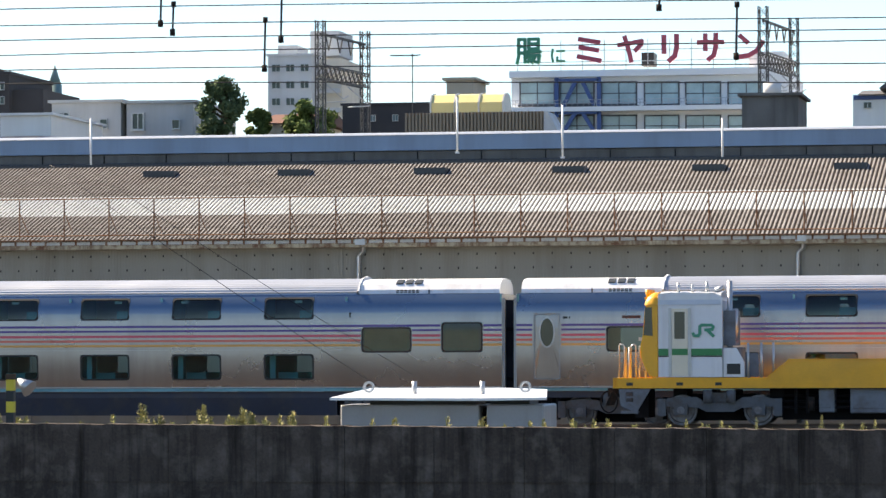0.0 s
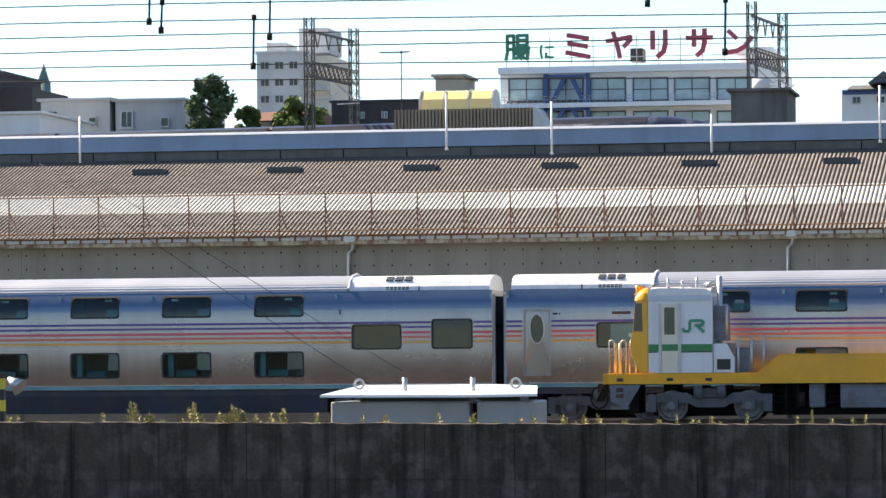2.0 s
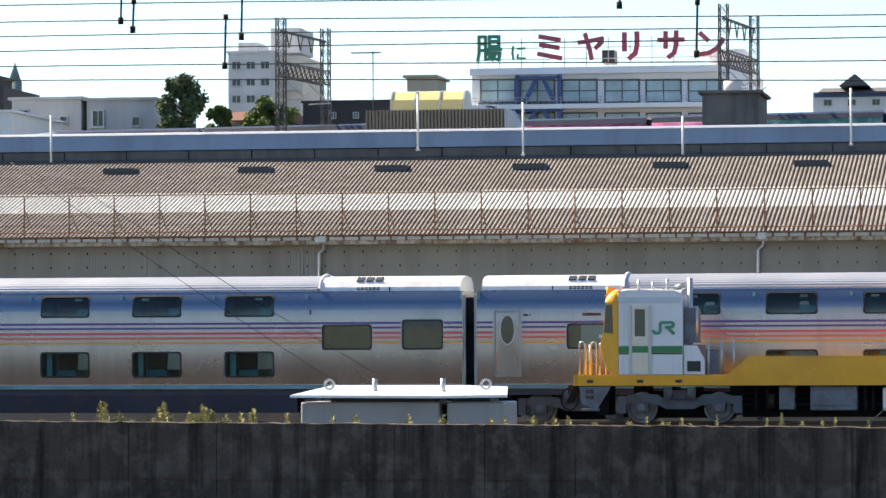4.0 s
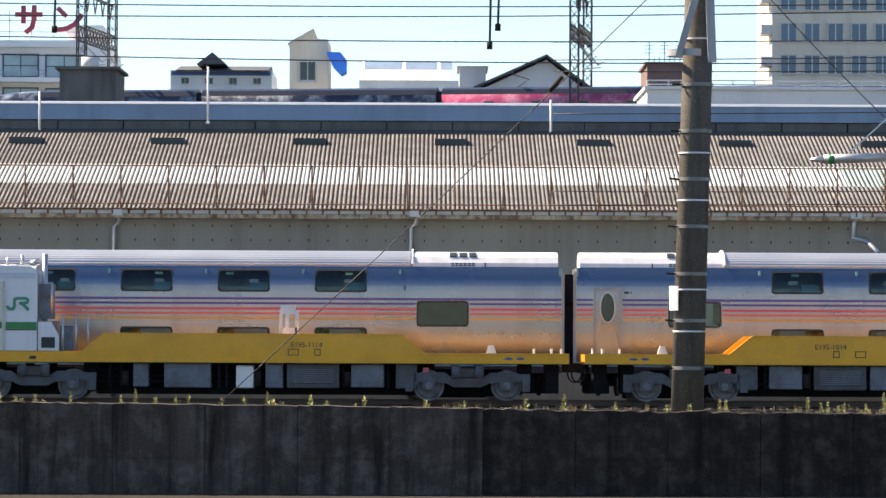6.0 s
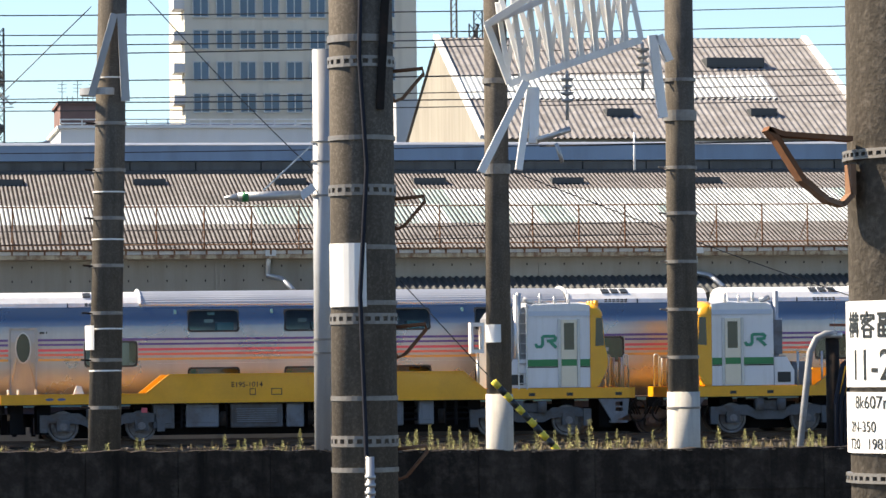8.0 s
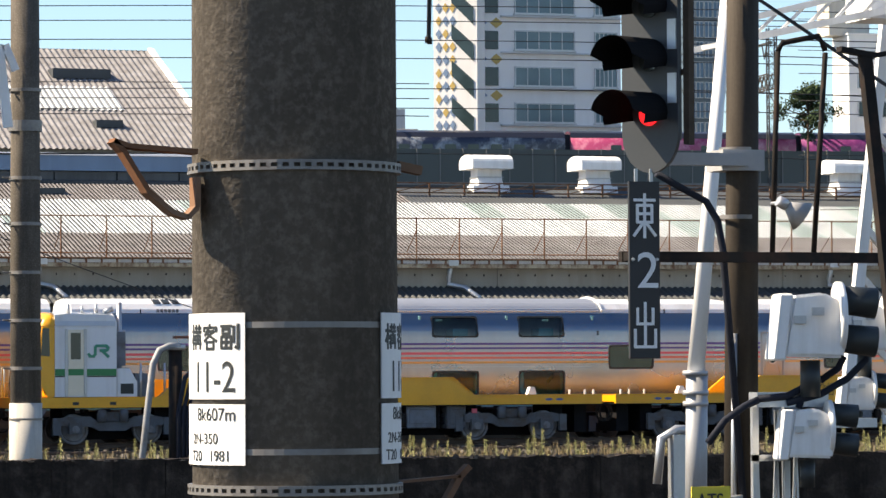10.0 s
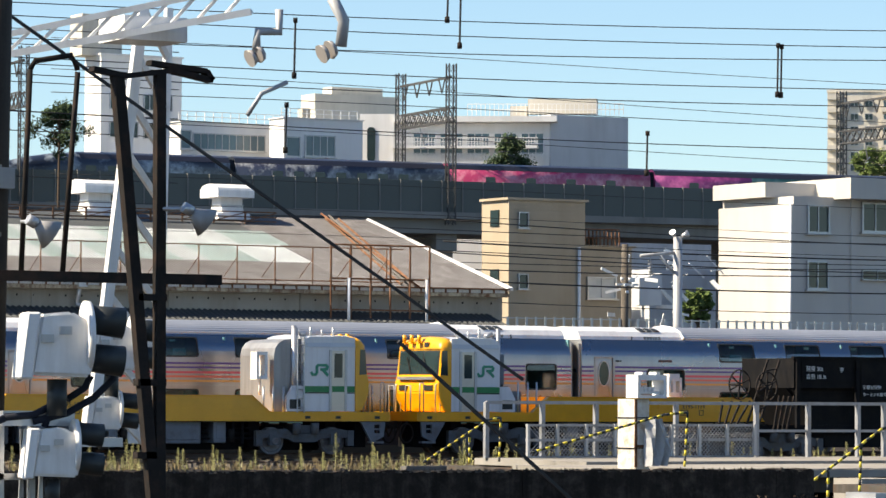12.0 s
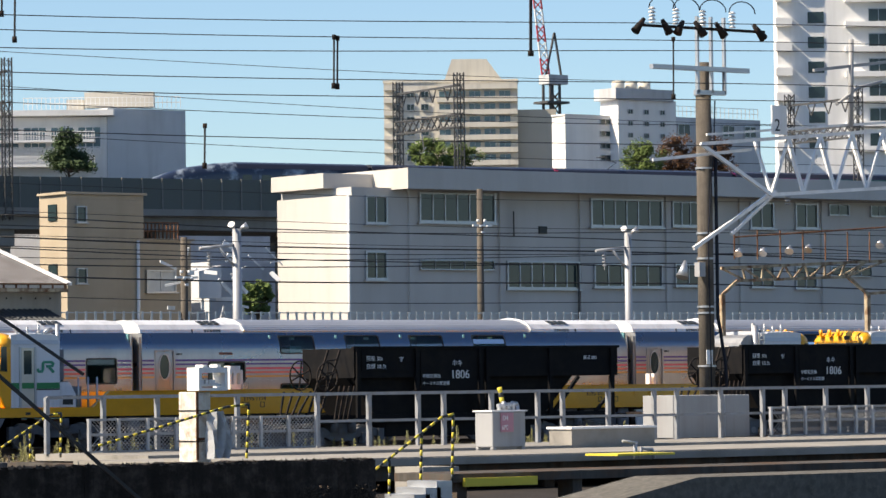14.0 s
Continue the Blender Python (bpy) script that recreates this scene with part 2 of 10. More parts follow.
# maroon raised to hold the distance haze
RED_TEXT = shade("maroon sign paint lightened for haze", (0.46, 0.07, 0.11), 0.5)
SIGN_BLACK = shade("black sign board", (0.02, 0.02, 0.022), 0.5, 0.0, 0.2)
RED_LAMP = shade("lit red lens", (1.0, 0.02, 0.03), 0.3, glow=0.9)


# ---- mesh helpers ----
def box(bm, x0, x1, y0, y1, z0, z1):
    v = [bm.verts.new(p) for p in ((x0, y0, z0), (x1, y0, z0), (x1, y1, z0), (x0, y1, z0), (x0, y0, z1), (x1, y0, z1), (x1, y1, z1), (x0, y1, z1))]
    for f in ((3, 2, 1, 0), (4, 5, 6, 7), (0, 1, 5, 4), (1, 2, 6, 5), (2, 3, 7, 6), (3, 0, 4, 7)):
        bm.faces.new([v[i] for i in f])
    return v


def boxes(*specs):
    bm = bmesh.new()
    for s in specs:
        box(bm, *s)
    return bm


def bevelled(bm, width=0.02, segments=1):
    bmesh.ops.bevel(bm, geom=bm.edges[:], offset=width, segments=segments, affect="EDGES", clamp_overlap=True)
    return bm


def rod(bm, p, q, r, n=8, r2=None):
    """A closed round bar from p to q."""
    p, q = Vector(p), Vector(q)
    d = (q - p).normalized()
    a = d.orthogonal().normalized()
    b = d.cross(a)
    r2 = r if r2 is None else r2
    rings = []
    for c, rad in ((p, r), (q, r2)):
        rings.append([bm.verts.new(c + (a * math.cos(i * math.tau / n) + b * math.sin(i * math.tau / n)) * rad) for i in range(n)])
    for i in range(n):
        f = bm.faces.new((rings[0][i], rings[0][(i + 1) % n], rings[1][(i + 1) % n], rings[1][i]))
        f.smooth = n > 6
    bm.faces.new(rings[0][::-1])
    bm.faces.new(rings[1])
    return bm


def rods(*specs):
    bm = bmesh.new()
    for s in specs:
        rod(bm, *s)
    return bm


def path_rod(bm, pts, r, n=6):
    """One bent round bar through points."""
    pts = [Vector(p) for p in pts]
    rings = []
    a = (pts[1] - pts[0]).orthogonal().normalized()
    for i, p in enumerate(pts):
        d = (pts[min(i + 1, len(pts) - 1)] - pts[max(i - 1, 0)]).normalized()
        a = (a - d * a.dot(d)).normalized()
        b = d.cross(a)
        rings.append([bm.verts.new(p + (a * math.cos(k * math.tau / n) + b * math.sin(k * math.tau / n)) * r) for k in range(n)])
    for u, v in zip(rings, rings[1:]):
        for k in range(n):
            f = bm.faces.new((u[k], u[(k + 1) % n], v[(k + 1) % n], v[k]))
            f.smooth = True
    bm.faces.new(rings[0][::-1])
    bm.faces.new(rings[-1])
    return bm


def bar(bm, p, q, w, h):
    """A flat bar from p to q, w wide and h deep."""
    p, q = Vector(p), Vector(q)
    d = (q - p).normalized()
    a = d.cross(Vector((0, 1, 0)))
    a = (a if a.length > 0.01 else Vector((1, 0, 0))).normalized()
    b = d.cross(a)
    v = [bm.verts.new(c + a * i * w / 2 + b * j * h / 2) for c in (p, q) for i, j in ((-1, -1), (1, -1), (1, 1), (-1, 1))]
    for f in ((0, 1, 2, 3), (7, 6, 5, 4), (0, 4, 5, 1), (1, 5, 6, 2), (2, 6, 7, 3), (3, 7, 4, 0)):
        bm.faces.new([v[i] for i in f])
    return bm


def loft(bm, profile, x0, x1, cap=True):
    """A closed outline (y, z) drawn out from x0 to x1."""
    a = [bm.verts.new((x0, y, z)) for y, z in profile]
    b = [bm.verts.new((x1, y, z)) for y, z in profile]
    k = len(profile)
    for i in range(k):
        bm.faces.new((a[i], a[(i + 1) % k], b[(i + 1) % k], b[i]))
    if cap:
        bm.faces.new(a[::-1])
        bm.faces.new(b)
    return bm


def slab(bm, outline, y0, y1):
    """A closed outline (x, z) drawn out from y0 to y1."""
    a = [bm.verts.new((x, y0, z)) for x, z in outline]
    b = [bm.verts.new((x, y1, z)) for x, z in outline]
    k = len(outline)
    for i in range(k):
        bm.faces.new((a[i], a[(i + 1) % k], b[(i + 1) % k], b[i]))
    bm.faces.new(a[::-1])
    bm.faces.new(b)
    return bm


def rounded(x0, x1, z0, z1, r, n=4):
    pts = []
    for cx, cz, a0 in ((x1 - r, z0 + r, -90), (x1 - r, z1 - r, 0), (x0 + r, z1 - r, 90), (x0 + r, z0 + r, 180)):
        for i in range(n + 1):
            a = radians(a0 + 90 * i / n)
            pts.append((cx + r * math.cos(a), cz + r * math.sin(a)))
    return pts


def oval(cx, cz, rx, rz, n=24):
    return [(cx + rx * math.cos(i * math.tau / n), cz + rz * math.sin(i * math.tau / n)) for i in range(n)]


def ring(bm, outer, inner, y0, y1):
    """A frame between two outlines (x, z) of as many points, from y0 to y1."""
    k = len(outer)
    v = [[bm.verts.new((x, y, z)) for x, z in o] for o in (outer, inner) for y in (y0, y1)]
    for i in range(k):
        j = (i + 1) % k
        for a, b in ((0, 1), (1, 3), (3, 2), (2, 0)):
            bm.faces.new((v[a][i], v[a][j], v[b][j], v[b][i]))
    return bm


def mesh_of(name, bm, material):
    bmesh.ops.recalc_face_normals(bm, faces=bm.faces[:])
    me = bpy.data.meshes.new(name)
    bm.to_mesh(me)
    bm.free()
    me.materials.append(material)
    return me


def part(name, bm, material, parent, label=""):
    ob = new(name, mesh_of(name, bm, material))
    ob.parent = parent
    return tagged(ob, label)


def each_box(name, material, parent, *specs):
    """Like parts, one box each."""
    for q in specs:
        part(name, boxes(q), material, parent)


def piece(name, me, parent, at):
    ob = new(name, me)
    ob.parent = parent
    ob.location = at
    return ob


def thing(name, label, category, at=(0, 0, 0), rz=0.0, group="", kind=""):
    ob = new(name)
    ob.matrix_world = pose(*at, 0, 0, rz)
    return tagged(ob, label, category, group, kind)


def solid(name, bm, material, label, category, at=(0, 0, 0), rz=0.0, group="", kind=""):
    ob = new(name, mesh_of(name, bm, material))
    ob.matrix_world = pose(*at, 0, 0, rz)
    return tagged(ob, label, category, group, kind)


def letters(name, text, size, material, parent, at, rx=90, rz=0, wide=1.0, depth=0.004):
    """Raised writing as a mesh that stands upright and faces the viewer, its lower left corner at the place given."""
    cu = bpy.data.curves.new(name, "FONT")
    cu.body, cu.size, cu.extrude = text, size, depth
    tmp = bpy.data.objects.new(name, cu)
    scene.collection.objects.link(tmp)
    me = bpy.data.meshes.new_from_object(tmp.evaluated_get(bpy.context.evaluated_depsgraph_get()))
    bpy.data.objects.remove(tmp)
    me.materials.clear()
    me.materials.append(material)
    ob = new(name, me)
    ob.parent = parent
    ob.matrix_basis = pose(*at, rx, 0, rz) @ Matrix.Diagonal((wide, 1, 1, 1))
    return ob


# ---- ground, tracks, wall ----
def ground():
    bm = bmesh.new()
    v = [bm.verts.new(p) for p in ((-2500, -200, -0.12), (2500, -200, -0.12), (2500, 3000, -0.12), (-2500, 3000, -0.12))]
    bm.faces.new(v)
    solid("ground", bm, BALLAST, "wide rusty gravel ground of a railway yard", "ground", kind="structure")


def track(yc, z, x0, x1):
    bed = thing("track", "rusty railway track on stony ballast", "track", (0, yc, z), kind="structure")
    bm = bmesh.new()
    loft(bm, [(-1.9, -0.3), (-1.3, -0.16), (1.3, -0.16), (1.9, -0.3)], x0, x1)
    part("ballast_bed", bm, BALLAST, bed)
    for y in (-0.53, 0.53):
        bm = bmesh.new()
        loft(bm, [(y - 0.06, -0.14), (y + 0.06, -0.14), (y + 0.06, -0.125), (y + 0.012, -0.11), (y + 0.012, -0.045), (y + 0.034, -0.03),
                  (y + 0.034, 0), (y - 0.034, 0), (y - 0.034, -0.03), (y - 0.012, -0.045), (y - 0.012, -0.11), (y - 0.06, -0.125)], x0, x1)
        part("rail", bm, RAIL, bed)
    bm = bmesh.new()
    x = x0
    while x < x1:
        box(bm, x, x + 0.22, -1.05, 1.05, -0.26, -0.142)
        x += 0.62
    tagged(part("sleepers", bm, SLEEPER, bed), kind="stuff")


def stones():
    """Loose ballast stones along the tracks."""
    rnd = random.Random(4)
    bm = bmesh.new()
    for _ in range(9000):
        x, y = rnd.uniform(-32, 78), rnd.choice((rnd.uniform(90.5, 98.5), rnd.uniform(93.5, 97.8)))
        r = rnd.uniform(0.03, 0.075)
        z = -0.1 + rnd.uniform(-0.03, 0.02)
        v = [bm.verts.new((x + r * math.cos(a) * rnd.uniform(0.7, 1.3), y + r * math.sin(a) * rnd.uniform(0.7, 1.3), z + h))
             for h, k in ((0, 1), (r * 1.1, 0.6)) for a in (0.3, 2.4, 4.4)]
        for f in ((0, 1, 4, 3), (1, 2, 5, 4), (2, 0, 3, 5), (3, 4, 5)):
            bm.faces.new([v[i] for i in f])
    solid("loose_stones", bm, STONE, "scattered pale ballast stones between the tracks", "stones", kind="stuff")


WALL_Y = 48.0
WALL_TOP = ((-40, 1.26), (-14.4, 1.086), (-3, 1.0), (5.5, 0.928), (8.4, 0.885), (18, 0.85), (27, 0.83), (34.1, 0.815))


def wall_height(x):
    for (a, za), (b, zb) in zip(WALL_TOP, WALL_TOP[1:]):
        if x <= b:
            return za + (zb - za) * (x - a) / (b - a)
    return WALL_TOP[-1][1]


def front_wall():
    """Cast retaining wall in panels with open joints and a worn coping."""
    wall = thing("wall_front", "grimy dark concrete retaining wall with worn top edge", "wall", (0, WALL_Y, 0), kind="structure")
    rnd = random.Random(8)
    x = -40.0
    while x < 34.0:
        w = 1.16 if x < 6 else 1.5
        x1 = min(x + w, 34.1)
        bm = bmesh.new()
        n = 10
        lip = 0.0 if x < 0 else 0.03
        top = [(x + (x1 - 0.007 - x) * i / n, wall_height(x + (x1 - x) * i / n) + rnd.uniform(-0.012, 0.006) - lip * rnd.random()) for i in range(n + 1)]
        slab(bm, [(x, -0.6), (x1 - 0.007, -0.6)] + top[::-1], rnd.uniform(0.0, 0.012), 0.5)
        # panels from x = 0.5 onwards take the darker concrete
        part("panel", bm, WALL_CONC if x < 0.5 else WALL_BLACK, wall)
        bm = boxes((x, x1 - 0.007, -0.006, 0.01, 0.335, 0.345))
        part("form_line", bm, WALL_CONC if x < 0.5 else WALL_BLACK, wall)
        x = x1
    bm = bmesh.new()
    box(bm, -40, 34.1, 0.06, 0.45, -0.6, 0.7)
    part("core", bm, WALL_BLACK, wall)
    bm = bmesh.new()
    for i in range(2600):
        x = rnd.uniform(4, 34)
        k = rnd.uniform(0.008, 0.03) * (1.4 if x > 15 else 1.0)
        yy, z = rnd.uniform(0.0, 0.3), wall_height(x) - 0.025
        q = [bm.verts.new((x + k * a, yy + k * b, z + k * c)) for a, b, c in ((-1, -1, -0.6), (1, -0.8, -0.6), (0.2, 1, -0.6), (rnd.uniform(-0.5, 0.5), 0, rnd.uniform(0.5, 1.3)))]
        for f in ((0, 1, 3), (1, 2, 3), (2, 0, 3)):
            bm.faces.new([q[j] for j in f])
    tagged(part("crumbled_edge", bm, shade("crumbling concrete", (0.075, 0.066, 0.056), 0.9, 0.0, 0.4, 3.0, each=0.5), wall), kind="stuff")


# ---- sleeping-car train ----
CAR_SIDE, CAR_LEN = 102.3, 19.99
FIRST_GAP = -16.43


def inward(z):
    """How far the car's side leans in at a height."""
    if z < 2.0:
        return 0.11 * ((2.0 - z) / 1.03) ** 2
    return 0.0 if z <= 2.7 else 0.02 * (z - 2.7) / 0.35 if z <= 3.05 else 0.02 + 0.22 * ((z - 3.05) / 0.57) ** 2


def skin(bm, xs, zs, holes, flip):
    """A body side as a grid with openings left out, bent to the section; flip: the far side."""
    def y(z):
        return 2.9 - inward(z) if flip else inward(z)
    grid = {}
    def vert(x, z):
        k = (round(x, 3), round(z, 3))
        if k not in grid:
            grid[k] = bm.verts.new((x, y(z), z))
        return grid[k]
    for x0, x1 in zip(xs, xs[1:]):
        for z0, z1 in zip(zs, zs[1:]):
            cx, cz = (x0 + x1) / 2, (z0 + z1) / 2
            if not any(a < cx < b and c < cz < d for a, b, c, d in holes):
                bm.faces.new((vert(x0, z0), vert(x1, z0), vert(x1, z1), vert(x0, z1)))


def bent_ring(bm, outer, inner, y0, y1):
    n0 = len(bm.verts)
    ring(bm, outer, inner, y0, y1)
    bm.verts.ensure_lookup_table()
    for v in bm.verts[n0:]:
        v.co.y += inward(v.co.z)


def bogie(parent, x, base=2.1, r=0.43, y0=0.25, z=0.0):
    bm = bmesh.new()
    for y in (y0, y0 + 2.0):
        slab(bm, [(x - base / 2 - 0.55, z + 0.5), (x - base / 2 - 0.55, z + 0.66), (x - base / 2 - 0.2, z + 0.74), (x - 0.6, z + 0.74), (x - 0.4, z + 0.62), (x + 0.4, z + 0.62),
                  (x + 0.6, z + 0.74), (x + base / 2 + 0.2, z + 0.74), (x + base / 2 + 0.55, z + 0.66), (x + base / 2 + 0.55, z + 0.5), (x + 0.55, z + 0.46), (x + 0.35, z + 0.36),
                  (x - 0.35, z + 0.36), (x - 0.55, z + 0.46)], y, y + 0.16)
        for s in (-1, 1):
            box(bm, x + s * base / 2 - 0.17, x + s * base / 2 + 0.17, y - 0.08, y + 0.1, z + 0.28, z + 0.58)
            rod(bm, (x + s * 0.3, y - 0.06, z + 0.6), (x + s * 0.3, y - 0.06, z + 0.92), 0.12, 10)
            box(bm, x + s * (base / 2 + 0.5) - 0.1, x + s * (base / 2 + 0.5) + 0.1, y - 0.04, y + 0.12, z + 0.25, z + 0.7)
    box(bm, x - 0.25, x + 0.25, y0, y0 + 2.1, z + 0.6, z + 0.85)
    b = part("bogie", bm, BOGIE, parent)
    for s in (-1, 1):
        bm = bmesh.new()
        for y in (y0 + 0.2, y0 + 1.75):
            rod(bm, (x + s * base / 2, y, z + r), (x + s * base / 2, y + 0.13, z + r), r, 28)
            rod(bm, (x + s * base / 2, y - 0.03, z + r), (x + s * base / 2, y, z + r), r * 0.78, 24, r * 0.86)
        rod(bm, (x + s * base / 2, y0 - 0.1, z + r), (x + s * base / 2, y0 + 2.1, z + r), 0.1, 12)
        part("wheelset", bm, WHEEL, b)
        bm = bmesh.new()
        ring(bm, oval(x + s * base / 2, z + r, r * 0.98, r * 0.98, 28), oval(x + s * base / 2, z + r, r * 0.84, r * 0.84, 28), y0 + 0.17, y0 + 0.21)
        part("tyre", bm, WHEEL, b)
    return b


def sleeping_car(extra):
    """A double-deck stainless sleeping car; extra: it has the second window near its end."""
    car = thing("sleeping_car", "double-deck stainless sleeping car, blue roof band and sunset stripes", "railway carriage", group="sleeping cars of the train")
    ups = [5.42 + 2.595 * i for i in range(4)]
    win = [(x, x + 1.38, 2.95, 3.54) for x in ups] + [(x, x + 1.38, 1.3, 1.99) for x in ups]
    mid = [(2.66, 4.06, 2.04, 2.71), (15.93, 17.3, 2.04, 2.71)]
    if extra:
        mid.append((18.14, 19.26, 2.04, 2.84))
    door = (0.67, 1.4, 1.29, 3.08)
    holes = win + mid + [door]
    xs = sorted({0.2, 19.79, *(v for h in holes for v in h[:2]), *[0.2 + 0.98 * i for i in range(21)]})
    low = [0.97, 1.12, 1.29, 1.3, 1.5, 1.75, 1.99, 2.04, 2.3, 2.71, 2.84, 2.95, 3.08, 3.12]
    high = [3.12, 3.22, 3.32, 3.43, 3.54, 3.62]
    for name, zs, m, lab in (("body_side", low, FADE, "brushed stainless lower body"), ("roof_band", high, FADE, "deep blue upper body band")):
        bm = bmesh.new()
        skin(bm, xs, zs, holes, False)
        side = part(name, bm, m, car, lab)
        for f in side.data.polygons:
            f.use_smooth = True
    far = [(x + 0.7, x + 0.95, 3.22, 3.32) for x in ups] + [(x + 0.3, x + 1.2, 1.3, 1.99) for x in ups] + [(2.66, 4.06, 2.04, 2.71)]
    bm = bmesh.new()
    skin(bm, sorted({*xs, *(v for h in far for v in h[:2])}), low + high[1:], far, True)
    part("far_side", bm, STEEL_BODY, car)
    # ribbed roof
    bm = bmesh.new()
    prof = []
    for i in range(41):
        a = math.pi * i / 40
        k = 0.018 if i % 2 else 0.0
        prof.append((1.45 - (1.21 - k) * math.cos(a), 3.622 + (0.45 - k) * math.sin(a)))
    loft(bm, prof, 4.2, 15.75)
    part("roof", bm, SILVER_ROOF, car, "ribbed silver roof")
    for x0, x1 in ((0.3, 4.17), (15.8, 19.7)):
        bm = bmesh.new()
        prof = [(0.26, 3.62), (0.3, 3.74), (0.44, 3.9), (0.75, 4.01), (1.45, 4.055), (2.15, 4.01), (2.46, 3.9), (2.6, 3.74), (2.64, 3.62)]
        loft(bm, prof, x0, x1)
        cover = part("roof_cover", bm, WHITE_ROOF, car, "smooth pale roof equipment cover")
        vx = x0 + 2.45 if x0 < 5 else x0 + 1.1
        bm = bmesh.new()
        for i in range(3):
            bar(bm, (vx + 0.26 * i, 0.42, 3.905), (vx + 0.26 * i, 0.72, 4.012), 0.2, 0.03)
        part("grille", bm, TRIM_BLACK, cover)
        bm = bmesh.new()
        for i in range(6):
            for j in range(2):
                box(bm, vx - 0.06 + 0.11 * i, vx + 0.02 + 0.11 * i, 0.268 + 0.012 * j, 0.3, 3.655 + 0.05 * j, 3.69 + 0.05 * j)
        part("slots", bm, TRIM_BLACK, cover)
        bm = bmesh.new()
        ex = x1 if x0 < 5 else x0
        for i in range(6):
            a, b = radians(8 + 27 * i), radians(8 + 27 * (i + 1))
            bar(bm, (ex, 1.45 - 1.25 * math.cos(a), 3.62 + 0.48 * math.sin(a)), (ex, 1.45 - 1.25 * math.cos(b), 3.62 + 0.48 * math.sin(b)), 0.05, 0.07)
        part("end_rim", bm, WHITE_ROOF, cover)
        part("cover_edge", boxes((x0, x1, 0.245, 0.262, 3.6, 3.63)), RUBBER, cover)
        part("cover_joint", boxes(((x0 + x1) / 2 - 0.015, (x0 + x1) / 2 + 0.015, 0.255, 0.3, 3.62, 3.74)), RUBBER, cover)
    # stripes between the openings
    for z, h, m in ((2.76, 0.06, PURPLE), (2.635, 0.055, PURPLE), (2.49, 0.066, RED1), (2.365, 0.062, RED2), (2.235, 0.062, ORANGE)):
        bm = bmesh.new()
        cuts = sorted((a - 0.03, b + 0.03) for a, b, c, d in mid + [door] if c - 0.03 < z < d + 0.03)
        x = 0.2
        for a, b in cuts + [(19.79, 19.79)]:
            if a > x:
                box(bm, x, a, -0.003, 0.01, z - h / 2, z + h / 2)
            x = b
        part("stripe", bm, m, car)
    # windows
    for a, b, c, d in win + mid:
        bm = bmesh.new()
        bent_ring(bm, rounded(a - 0.012, b + 0.012, c - 0.012, d + 0.012, 0.1), rounded(a + 0.035, b - 0.035, c + 0.035, d - 0.035, 0.085), -0.008, 0.03)
        w = part("window", bm, TRIM_BLACK, car)
        bm = bmesh.new()
        zz = [c + (d - c) * i / 4 for i in range(5)]
        for z0, z1 in zip(zz, zz[1:]):
            bm.faces.new([bm.verts.new((x, inward(z) + 0.02, z)) for x, z in ((a, z0), (b, z0), (b, z1), (a, z1))])
        pane = part("pane", bm, PANE, w, "green-tinted window pane")
        pane.visible_shadow = False
    # door with its oval light
    bm = bmesh.new()
    ring(bm, [(door[0], door[2]), (door[1], door[2]), (door[1], door[3]), (door[0], door[3])], [(0.71, 1.33), (1.36, 1.33), (1.36, 3.04), (0.71, 3.04)], 0.0, 0.07)
    part("door_frame", bm, HOUSING, car)
    bm = bmesh.new()
    n = 24
    outer = []
    for x, z in oval(0, 0, 1, 1, n):
        k = max(abs(x), abs(z))
        outer.append((1.035 + x / k * 0.325, 2.185 + z / k * 0.855))
    ring(bm, outer, oval(1.035, 2.56, 0.19, 0.39, n), 0.03, 0.08)
    for v in bm.verts:
        v.co.y += inward(v.co.z)
    leaf = part("door", bm, FADE, car, "stainless entrance door with oval window")
    bm = bmesh.new()
    ring(bm, oval(1.035, 2.56, 0.215, 0.415), oval(1.035, 2.56, 0.18, 0.38), 0.012, 0.03)
    part("oval_rim", bm, STEEL, leaf)
    bm = bmesh.new()
    slab(bm, oval(1.035, 2.56, 0.19, 0.39), 0.032, 0.038)
    part("oval_pane", bm, DARK_PANE, leaf)
    bm = boxes((3.08, 3.58, -0.004, 0.02, 2.93, 3.005))
    part("destination_box", bm, shade("dark red display", (0.08, 0.03, 0.025), 0.4), car)
    part("number_plate", boxes((1.47, 1.6, -0.004, 0.02, 2.93, 2.985), (1.64, 1.67, -0.004, 0.02, 2.93, 2.985)), TRIM_BLACK, car)
    part("vent_dot", boxes((15.58, 15.63, -0.005, 0.02, 3.07, 3.12), (15.58, 15.63, -0.005, 0.02, 3.0, 3.05)), TRIM_BLACK, car)
    part("joint", boxes((0.21, 19.78, 0.075, 0.12, 1.08, 1.1), (4.6, 15.4, -0.002, 0.01, 2.11, 2.117)), STEEL, car)
    # inside
    bm = boxes((0.2, 19.79, 0.05, 2.85, 0.98, 1.06), (4.9, 15.4, 0.1, 2.8, 2.26, 2.36), (0.2, 0.26, 0.1, 2.8, 1.0, 3.6), (19.73, 19.79, 0.1, 2.8, 1.0, 3.6), (15.5, 19.7, 2.5, 2.56, 1.06, 3.55))
    for x in [5.1 + 2.595 * i for i in range(5)]:
        box(bm, x - 0.03, x + 0.03, 0.12, 2.75, 1.06, 3.55)
    for x in ups:
        box(bm, x + 0.2, x + 0.75, 0.9, 2.7, 1.06, 1.5)
        box(bm, x + 0.85, x + 1.3, 0.7, 1.3, 2.36, 3.2)
    part("interior", bm, CABIN_IN, car)
